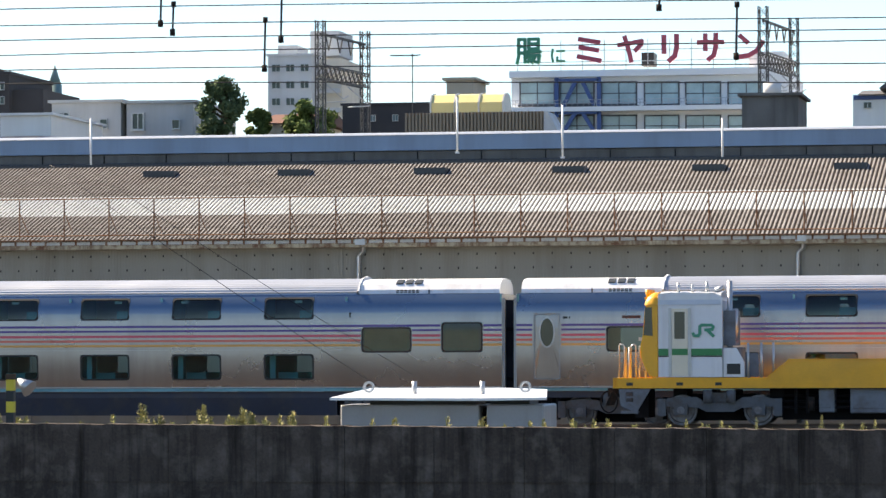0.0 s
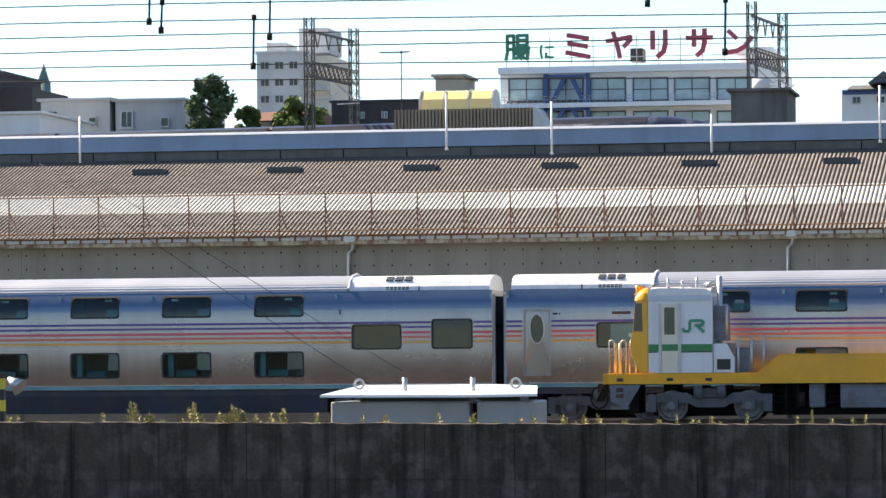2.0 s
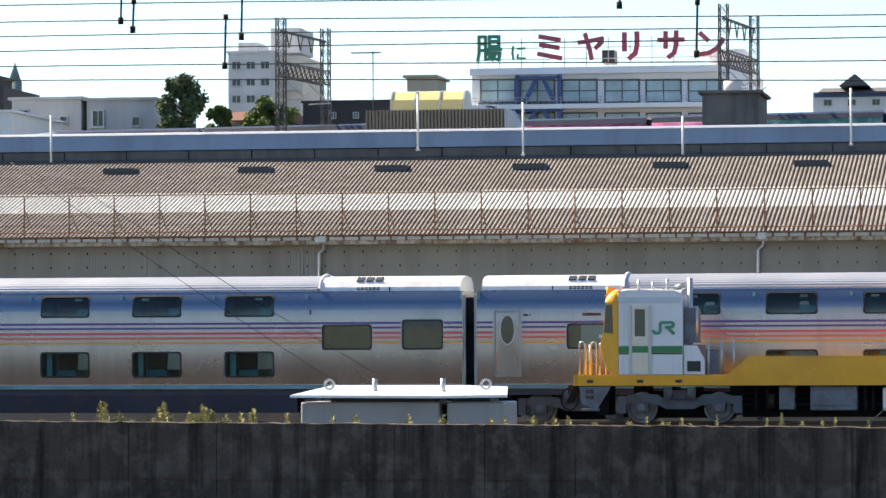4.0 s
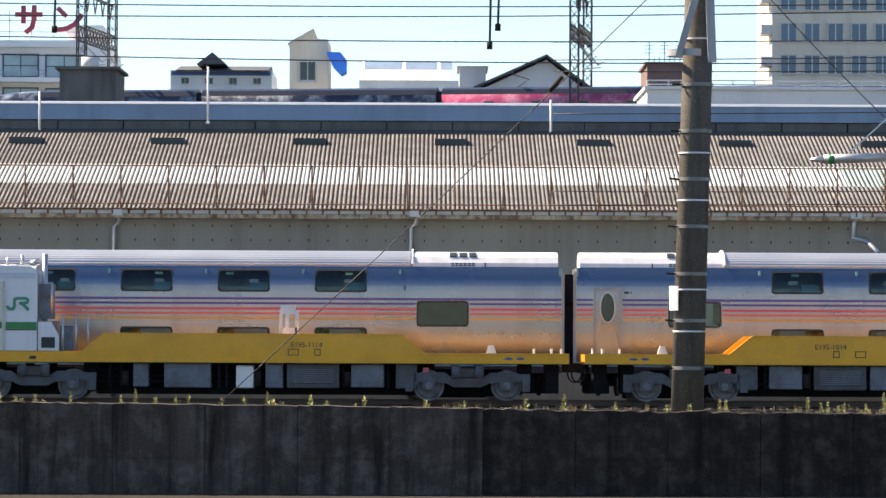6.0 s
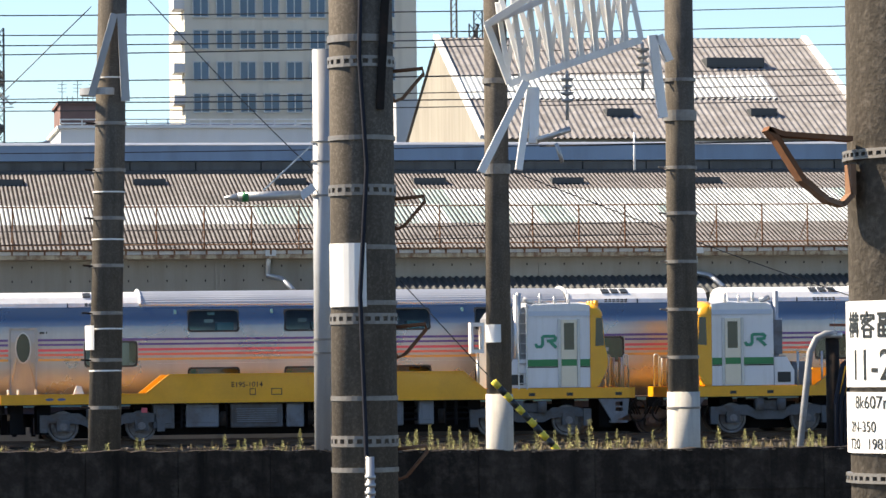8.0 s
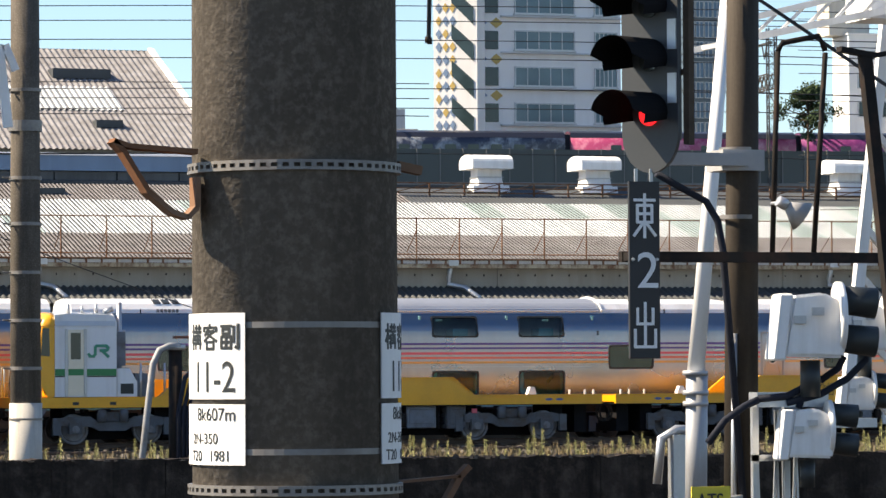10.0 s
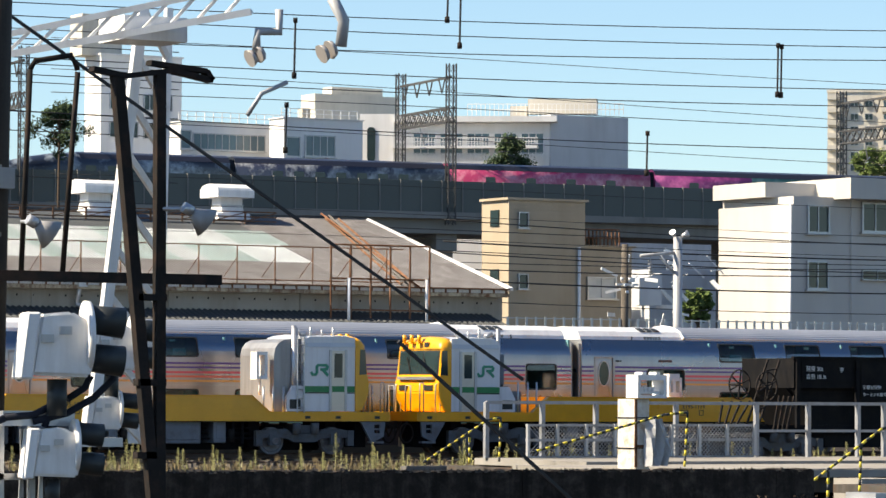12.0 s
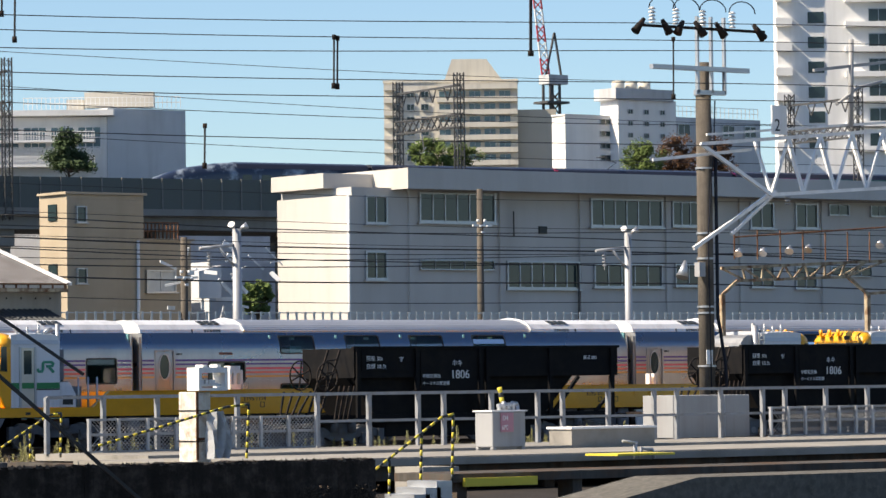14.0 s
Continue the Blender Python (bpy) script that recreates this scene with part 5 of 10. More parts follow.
def plate_on(parent, name, r, a0, a1, z0, z1, material, label=""):
    """A thin plate bent round a pole; angles in degrees from the viewer's direction, to the right."""
    bm = bmesh.new()
    n = 8
    vs = []
    for rad in (r + 0.003, r + 0.006):
        for z in (z0, z1):
            vs.append([bm.verts.new((rad * math.sin(radians(a0 + (a1 - a0) * i / n)), -rad * math.cos(radians(a0 + (a1 - a0) * i / n)), z)) for i in range(n + 1)])
    for i in range(n):
        for a, b in ((0, 1), (1, 3), (3, 2), (2, 0)):
            bm.faces.new((vs[a][i], vs[a][i + 1], vs[b][i + 1], vs[b][i]))
    return part(name, bm, material, parent, label)


def bend_text(ob, r, a0):
    """Bends flat writing (x along, y up, z out) round the pole, from the angle a0."""
    for v in ob.data.vertices:
        x, y, z = v.co
        a = radians(a0) + x / r
        rad = r + 0.0065 + z
        v.co = (rad * math.sin(a), -rad * math.cos(a), y)


def pole_text(parent, text, size, r, a0, z, material, wide=1.0):
    cu = bpy.data.curves.new("writing", "FONT")
    cu.body, cu.size, cu.extrude = text, size, 0.0004
    tmp = bpy.data.objects.new("writing", cu)
    scene.collection.objects.link(tmp)
    me = bpy.data.meshes.new_from_object(tmp.evaluated_get(bpy.context.evaluated_depsgraph_get()))
    bpy.data.objects.remove(tmp)
    me.materials.clear()
    me.materials.append(material)
    ob = new("writing", me)
    ob.parent = parent
    for v in me.vertices:
        v.co.x *= wide
    bend_text(ob, r, a0)
    ob.location = (0, 0, z)


def step_iron(parent, x, z, out, r):
    """Rusty folded step iron beside a pole; out: its reach, negative to the other side."""
    s = 1 if out > 0 else -1
    bm = bmesh.new()
    path_rod(bm, [(x, -0.02, z), (x + out, -0.03, z + 0.02), (x + out + s * 0.005, -0.03, z - 0.015), (x + out * 0.35, -0.03, z - abs(out) * 0.85), (x + out * 0.1, -0.03, z - abs(out) * 0.95), (x, -0.02, z - abs(out) * 0.75)], max(0.006, abs(out) * 0.06), 8)
    part("step_iron", bm, RUSTY, parent, "rusty bent step iron")


def big_pole():
    y, r = 7.4, 0.203
    x = 2.18
    p = column("number_pole", "thick sooty concrete pole with white number plates", x, y, r + 0.006, r - 0.004, -0.12, 9.0, POLE_DARK, (0.0, 0), 64)
    holes_band(p, r + 0.003, 2.35, 0.02, 60)
    holes_band(p, r + 0.004, 1.71, 0.02, 60)
    for yy in (580, 809):
        bm = bmesh.new()
        band(bm, r + 0.002, 2.04 if yy == 580 else 1.79, 0.012, 0.003, 64)
        part("band", bm, STRAP, p)
    z = [1.99, 2.07, 1.90, 1.99, 1.85, 1.89, 1.77, 1.85]
    for a0, a1 in ((-104, -44), (37, 84)):
        for i in range(4):
            plate_on(p, "number_plate", r + 0.004, a0, a1, z[2 * i], z[2 * i + 1], WHITE)
    R = r + 0.004
    for a0 in (-90, 41):
        bm = bmesh.new()
        for i, key in enumerate(("kamae", "kyaku", "fuku")):
            glyph(bm, key, 0.054 * i, 0.054 * i + 0.046, 0.008, 0.058, 0.006, -0.0005, 0.0005)
        me = mesh_of("writing", bm, TRIM_BLACK)
        for v in me.vertices:
            v.co = (v.co.x, v.co.z, v.co.y)
        ob = new("writing", me)
        ob.parent = p
        bend_text(ob, R, a0)
        ob.location = (0, 0, z[0])
        pole_text(p, "11-2", 0.088, R, a0 + 4, z[2] + 0.014, TRIM_BLACK, 0.82)
        pole_text(p, "8k607m", 0.036, R, a0 + 8, z[4] + 0.008, TRIM_BLACK)
        pole_text(p, "2N-350", 0.03, R, a0 + 2, z[6] + 0.042, TRIM_BLACK)
        pole_text(p, "T20   1981", 0.03, R, a0, z[6] + 0.008, TRIM_BLACK)
    # bracket strap standing off the pole
    bm = bmesh.new()
    pts = [(1.96, 2.39), (1.82, 2.40), (1.79, 2.41), (1.81, 2.39), (1.86, 2.31),
           (1.91, 2.27), (1.94, 2.26), (1.96, 2.28), (1.96, 2.34)]
    for (a, b), (c, d) in zip(pts, pts[1:]):
        bar(bm, (a - x, -0.05, b), (c - x, -0.05, d), 0.01, 0.05)
    part("step_iron", bm, RUSTY, p, "rusty folded step iron")
    bm = bmesh.new()
    bar(bm, (2.39 - x, -0.02, 2.37), (2.44 - x, -0.02, 2.36), 0.018, 0.03)
    bar(bm, (2.39 - x, -0.02, 1.73), (2.52 - x, -0.02, 1.74), 0.006, 0.03)
    bar(bm, (2.52 - x, -0.02, 1.74), (2.54 - x, -0.02, 1.76), 0.012, 0.03)
    bar(bm, (2.52 - x, -0.02, 1.74), (2.48 - x, -0.02, 1.67), 0.012, 0.03)
    part("step_iron", bm, RUSTY, p)


def line_poles():
    # pole with concrete struts
    x = 3.59
    p = column("concrete_pole", "sooty concrete pole with steel straps and top brace", x, 55, 0.24, 0.195, -0.12, 10, POLE_DARK, (0.27, 0))
    for z in (1.39, 2.07, 2.74, 3.42, 4.10, 4.79, 5.46):
        bm = bmesh.new()
        band(bm, 0.222, z, 0.05, 0.014)
        s = part("strap", bm, STRAP, p)
        s.location = (0.027 * z, 0, 0)
        part("strap_hook", rods(((0.027 * z - 0.22, -0.1, z + 0.02), (0.027 * z - 0.36, -0.12, z + 0.03), 0.014, 6)), IRON, p)
    for z in (1.93, 2.53, 3.81, 4.49, 6.13):
        bm = bmesh.new()
        band(bm, 0.224, z, 0.022, 0.01)
        s = part("band", bm, WHITE, p)
        s.location = (0.027 * z, 0, 0)
    plate_on(p, "number_plate", 0.236, -80, -30, 2.24, 2.59, WHITE)
    bm = bmesh.new()
    bar(bm, (3.45 - x, -0.3, 5.86), (3.79 - x, -0.3, 7.04), 0.1, 0.08)
    bar(bm, (3.94 - x, -0.3, 5.79), (3.89 - x, -0.3, 7.04), 0.12, 0.08)
    band(bm, 0.26, 5.89, 0.1, 0.03)
    part("brace", bm, POLE_GREY, p)
    # slim pale steel pole with tensioner
    x = 6.90
    p = column("steel_pole", "pale galvanised steel pole with wire tensioner", x, 56, 0.135, 0.13, -0.12, 6.64, POLE_GREY, (0.02, 0))
    bm = bmesh.new()
    for z in (2.35, 2.15, 4.47, 4.97, 5.26):
        band(bm, 0.135, z, 0.03, 0.01)
    part("band", bm, STRAP, p)
    zt = 4.46
    bm = rods(((5.65 - x, -0.2, zt), (6.57 - x, -0.2, zt + 0.03), 0.07, 12), ((5.45 - x, -0.2, zt - 0.01), (5.65 - x, -0.2, zt), 0.02, 8, 0.06))
    bar(bm, (6.57 - x, -0.2, zt), (6.78 - x, -0.1, zt + 0.15), 0.12, 0.04)
    bar(bm, (6.03 - x, -0.2, zt + 0.1), (6.74 - x, -0.1, zt + 0.75), 0.02, 0.02)
    part("tensioner", bm, STEEL, p, "grey spring wire tensioner")
    part("green_mark", rods(((5.71 - x, -0.2, zt), (5.80 - x, -0.2, zt), 0.073, 12)), GREEN_BAND, p)
    # near dark pole
    x = 3.22
    p = column("strapped_pole", "dark sooty pole with straps, cable and white plate", x, 24, 0.212, 0.195, -0.12, 7, POLE_DARK, (0.0, 0), 40)
    for z in (1.45, 2.22, 3.03, 3.84):
        holes_band(p, 0.205, z, 0.07, 22)
        step_iron(p, 0.19, z - 0.02, 0.2, 0.2)
    for z in (1.29, 1.74, 2.34, 2.69, 3.38, 4.00):
        bm = bmesh.new()
        band(bm, 0.206, z, 0.03 if z < 3.6 else 0.045, 0.008, 36)
        part("band", bm, STRAP, p)
    plate_on(p, "white_plate", 0.212, -82, -2, 2.33, 2.73, WHITE, "blank white tin plate")
    bm = bmesh.new()
    path_rod(bm, [(-0.03, -0.22, 0), (-0.02, -0.222, 1.4), (-0.05, -0.222, 2.4), (0.0, -0.22, 3.2), (-0.04, -0.22, 3.9), (0.02, -0.22, 6)], 0.014, 8)
    part("cable", bm, RUBBER, p)
    bm = bmesh.new()
    rod(bm, (0.0, -0.235, -0.1), (0.0, -0.235, 1.39), 0.028, 10)
    for i in range(24):
        rod(bm, (0.0, -0.235, 0.1 + 0.05 * i), (0.0, -0.235, 0.125 + 0.05 * i), 0.036, 10)
    part("conduit", bm, STEEL, p)
    bm = bmesh.new()
    bar(bm, (0.09, -0.2, 3.57), (0.14, -0.2, 4.4), 0.05, 0.03)
    part("strap_bar", bm, IRON, p)
    # two poles with white feet
    for px, xx, y0 in ((0, 9.36, 0.2), (1, 12.10, 0.24)):
        p = column("white_footed_pole", "dark pole with white-painted foot", xx, 55, y0 - 0.01, y0 - 0.04, -0.12, 10, POLE_DARK)
        part("white_foot", rods(((0, 0, -0.1), (0, 0, 1.54), y0 + 0.002, 28)), FOOT_WHITE, p)
        bm = bmesh.new()
        if px == 0:
            band(bm, y0 - 0.012, 4.74, 0.15, 0.014)
            band(bm, y0 - 0.016, 6.06, 0.08, 0.014)
            plate_on(p, "number_plate", y0 + 0.002, -75, 0, 2.29, 2.55, WHITE)
        else:
            for z in (2.02, 2.72, 3.42, 4.13, 4.80, 6.09):
                band(bm, y0 - 0.015, z, 0.05, 0.014)
                rod(bm, (-y0, -0.1, z + 0.02), (-y0 - 0.12, -0.12, z + 0.03), 0.014, 6)
            band(bm, y0 - 0.015, 5.51, 0.16, 0.02)
            band(bm, y0, 1.29, 0.03, 0.012)
        part("strap", bm, STRAP, p)
    # hazard-striped guy guard
    g = thing("guy_guard", "black and yellow striped guy-wire guard", "guard")
    a, b = Vector((9.19, 54.5, 1.73)), Vector((10.14, 54.5, 0.70))
    for i in range(11):
        part("stripe", rods((a.lerp(b, i / 11), a.lerp(b, (i + 1) / 11), 0.05, 10)), (HAZARD, TRIM_BLACK)[i % 2], g)
    part("wire", rods((a.lerp(b, 0.1), (7.99, 55.5, 3.21), 0.008, 5)), WIRE, g)
    # guy with horn at the far left
    h = thing("hazard_post", "black and yellow striped post with grey horn loudspeaker", "post")
    x = -15.45
    z0, z1 = 1.01, 1.63
    for i in range(8):
        za, zb = 0.4 + (z1 - 0.4) * i / 8, 0.4 + (z1 - 0.4) * (i + 1) / 8
        part("stripe", boxes((x - 0.055, x + 0.055, 51.95, 52.05, za, zb)), (TRIM_BLACK, HAZARD)[i % 2], h)
    part("cap", boxes((x - 0.06, x + 0.06, 51.94, 52.06, z1, z1 + 0.08)), BARK, h)
    part("horn", rods(((x + 0.14, 51.9, z1 + 0.0), (x + 0.32, 51.85, z1 - 0.13), 0.03, 14, 0.13)), STEEL, h)


def gantry_truss():
    """White lattice beam between the two white-footed poles."""
    g = thing("gantry_beam", "white lattice gantry beam with insulators between poles", "gantry")
    xa, za = 9.11, 6.86
    xb, zb = 11.49, 6.69
    bm = bmesh.new()
    bar(bm, (xa, 54.2, za), (9.83, 53, 7.34), 0.1, 0.1)
    low = [(xa + 0.35, 54.4, 6.02), (11.22, 53.5, 6.58)]
    bar(bm, *low, 0.1, 0.1)
    up = [(xa, 54.2, za), (10.88, 53, 7.60)]
    bar(bm, *up, 0.09, 0.09)
    for i in range(9):
        p0, p1 = Vector(low[0]).lerp(Vector(low[1]), i / 9), Vector(up[0]).lerp(Vector(up[1]), (i + 0.7) / 9)
        p2 = Vector(low[0]).lerp(Vector(low[1]), (i + 1) / 9)
        bar(bm, p0, p1 + Vector((0, 0, 0.25)), 0.07, 0.05)
        bar(bm, p2, p1 + Vector((0.1, 0.3, 0.35)), 0.07, 0.05)
        bar(bm, p0 + Vector((0.05, 0.6, 0.05)), p1 + Vector((0.4, 0.5, 0.5)), 0.06, 0.05)
    bar(bm, (xa, 54.2, za), low[0], 0.1, 0.06)
    bar(bm, (9.63, 54, 6.02), (8.96, 54, 4.72), 0.11, 0.08)
    bar(bm, (9.71, 54.1, 5.94), (9.51, 54, 4.75), 0.1, 0.08)
    bar(bm, (9.77, 54.1, 5.94), (9.73, 54, 5.13), 0.14, 0.08)
    bar(bm, (11.49, 54, 6.69), (11.63, 54, 5.50), 0.13, 0.1)
    bar(bm, (11.58, 54, 6.69), (11.74, 54, 6.32), 0.11, 0.1)
    part("truss", bm, WHITE, g)
    bm = bmesh.new()
    for px in ((10.21, 6.06), (11.32, 6.48)):
        for i in range(4):
            rod(bm, (px[0], 53.9, px[1] - 0.1 * i), (px[0], 53.9, px[1] - 0.1 * i - 0.045), 0.11 - 0.02 * (i % 2), 14, 0.06)
        rod(bm, (px[0], 53.9, px[1] + 0.1), (px[0], 53.9, px[1] - 0.6), 0.025, 8)
    part("insulator", bm, BOX_GREY, g)
    part("spar", rods(((9.76, 53.9, 5.17), (10.25, 53.9, 5.33), 0.045, 10), ((10.04, 53.9, 5.13), (10.13, 53.9, 4.85), 0.03, 8)), STEEL, g)


def signal():
    """Colour-light signal with hooded lamps, turned up the line, on its pole."""
    y = 33.0
    s = thing("rail_signal", "black colour-light railway signal showing red", "signal", (13.16, y, 0), -52)
    zc = 4.35
    d = 0.73
    bm = slab(bmesh.new(), [(-0.3, zc + 2.3), (-0.3, zc - 0.2)] + [(-0.3 * math.cos(radians(a)), zc - 0.2 - 0.36 * math.sin(radians(a))) for a in range(15, 180, 15)] + [(0.3, zc - 0.2), (0.3, zc + 2.3)], 0.0, 0.05)
    part("backboard", bm, shade("dark grey signal board", (0.035, 0.04, 0.045), 0.45, 0.0, 0.1), s)
    part("housing", boxes((-0.18, 0.18, 0.05, 0.28, zc - 0.25, zc + 2.2)), TRIM_BLACK, s)
    for i in range(3):
        z = zc + 0.5 * i
        hood = bmesh.new()
        n = 20
        rings = []
        for yy, rr in ((0.0, 0.19), (-0.7, 0.225)):
            rings.append([hood.verts.new((rr * math.cos(math.pi * (-0.12 + 1.24 * k / n)), yy + (0.22 if (yy < 0 and (k < 3 or k > n - 3)) else 0), z + rr * math.sin(math.pi * (-0.12 + 1.24 * k / n)) - (0.05 if yy < 0 else 0))) for k in range(n + 1)])
        for k in range(n):
            hood.faces.new((rings[0][k], rings[0][k + 1], rings[1][k + 1], rings[1][k]))
        part("hood", hood, HOOD, s, "black lamp hood")
        part("lens", slab(bmesh.new(), oval(0, z - 0.02, 0.1, 0.1, 20), -0.03, -0.01), RED_LAMP if i == 0 else shade("unlit lens", (0.05, 0.06, 0.06), 0.1), s, "glowing red lens" if i == 0 else "unlit lens")
    part("bracket_plates", boxes(*[(0.2, 0.29, -0.02, 0.0, zc + 0.08 + 0.5 * i, zc + 0.36 + 0.5 * i) for i in range(3)]), STEEL, s)
    part("rear_frame", boxes((0.3, 0.36, 0.1, 0.2, zc - 0.3, zc + 2.3), (0.16, 0.3, 0.1, 0.2, zc + 0.35, zc + 0.4)), BARK, s)
    b = thing("route_sign", "black route sign with white characters", "sign")
    x0, x1, z0, z1 = (12.94, 13.24, 2.07, 3.71)
    part("board", boxes((x0, x1, 32.98, 33.02, z0, z1)), SIGN_BLACK, b)
    h = (z1 - z0)
    for key, a, c in (("higashi", 0.68, 0.93), ("de", 0.05, 0.32)):
        bm = bmesh.new()
        glyph(bm, key, x0 + 0.03, x1 - 0.03, z0 + h * a, z0 + h * c, 0.027, 32.972, 32.979)
        part("character", bm, WHITE, b)
    letters("numeral", "2", h * 0.29, WHITE, b, (x0 + 0.06, 32.975, z0 + h * 0.4), wide=1.0, depth=0.003)
    part("clip", rods(*[((x, 32.96, z0 + h * 0.56), (x, 32.98, z0 + h * 0.56), 0.015, 8) for x in (x0 + 0.03, x1 - 0.03)]), STEEL, b)
    part("bracket", boxes((x0 + 0.14, x0 + 0.24, 33.02, 33.51, 2.99, 3.07)), IRON, b)
    part("hanger", boxes((x0 + 0.06, x0 + 0.09, 32.99, 33.01, z1, z1 + 0.12), (x1 - 0.09, x1 - 0.06, 32.99, 33.01, z1, z1 + 0.12)), STEEL, b)
    # pole and arm
    x = 14.46
    p = column("signal_pole", "dark steel signal pole with cable conduit", x, 34, 0.165, 0.15, -0.12, 8, shade("brown painted pole", (0.05, 0.042, 0.035), 0.7, 0.0, 0.3, 2.0, streak=((0.1, 0.085, 0.07), 0.5, 5)), (0.1, 0))
    za = 3.97
    part("arm", boxes((13.54 - x, 0.0, -0.3, -0.18, za - 0.06, za + 0.06), (-0.24, 0.19, -0.22, 0.2, za - 0.1, za + 0.1)), BOX_GREY, p)
    part("cross_bar", boxes((13.07 - x, 15.83 - x + 0.9, -0.5, -0.4, 2.98, 3.08)), IRON, p, "long black iron cross bar")
    bm = bmesh.new()
    pts = [(13.53, 3.83), (13.78, 3.70), (14.04, 3.57), (14.16, 3.38), (14.21, 3.11)]
    path_rod(bm, [(a - x, -0.22, b) for a, b in pts] + [(-0.02, -0.17, 0.5)], 0.035, 10)
    part("cable", bm, RUBBER, p)
    bm = bmesh.new()
    for z in (3.41, 4.06):
        band(bm, 0.165, z, 0.04, 0.01)
    part("band", bm, STRAP, p)
    rodm = rods(((-0.13, -0.13, -0.1), (-0.1, -0.13, 2.31), 0.03, 8))
    part("conduit", rodm, STEEL, p)
    t = thing("yellow_plate", "yellow plate with black letters at the pole foot", "sign")
    x0, x1, z0, z1 = (13.55, 13.94, 0.65, 0.88)
    part("plate", boxes((x0, x1, 33.0, 33.02, z0, z1)), HAZARD, t)
    pb = bmesh.new()
    bar(pb, (x1 - 0.05, 33.02, z0 + 0.1), (14.42, 33.86, z0 + 0.1), 0.04, 0.04)
    part("bracket", pb, STEEL, t)
    letters("writing", "ATS", (z1 - z0) * 0.9, TRIM_BLACK, t, (x0 + 0.05, 32.995, z0 + (z1 - z0) * 0.1), wide=0.75)


def shunt_light(x, y, z, k, name="shunt_signal"):
    """White-cased position light with black hoods, pointing along the line."""
    s = thing(name, "white-cased signal lamp with black hoods", "signal lamp", (x, y, z), -14, group="white-cased lamps")
    bm = slab(bmesh.new(), [(-0.3 * k, -0.3 * k), (0.3 * k, -0.32 * k), (0.32 * k, -0.1 * k), (0.28 * k, 0.24 * k), (0.1 * k, 0.33 * k), (-0.2 * k, 0.3 * k)], -0.22 * k, 0.22 * k)
    bevelled(bm, 0.03 * k, 2)
    part("case", bm, WHITE, s)
    bm = slab(bmesh.new(), [(-0.42 * k, -0.34 * k), (-0.28 * k, -0.34 * k), (-0.2 * k, 0.32 * k), (-0.34 * k, 0.32 * k)], -0.24 * k, 0.24 * k)
    bevelled(bm, 0.02 * k)
    part("rear_cover", bm, WHITE, s)
    ring_ = bmesh.new()
    rod(ring_, (0.26 * k, 0, 0.08 * k), (0.32 * k, 0, 0.08 * k), 0.36 * k, 28)
    part("face_plate", ring_, WHITE, s)
    for dz in (0.26 * k, -0.12 * k):
        bm = bmesh.new()
        rod(bm, (0.3 * k, 0, dz), (0.66 * k, 0, dz - 0.04 * k), 0.14 * k, 18, 0.155 * k)
        part("hood", bm, TRIM_BLACK, s)
    part("latch", boxes((-0.02 * k, 0.1 * k, -0.26 * k, -0.2 * k, 0.1 * k, 0.18 * k), (-0.2 * k, -0.08 * k, -0.26 * k, -0.2 * k, 0.02 * k, 0.1 * k)), STEEL, s)
    part("neck", rods(((0, 0, -0.34 * k), (0, 0, -0.7 * k), 0.1 * k, 12)), TRIM_BLACK, s)


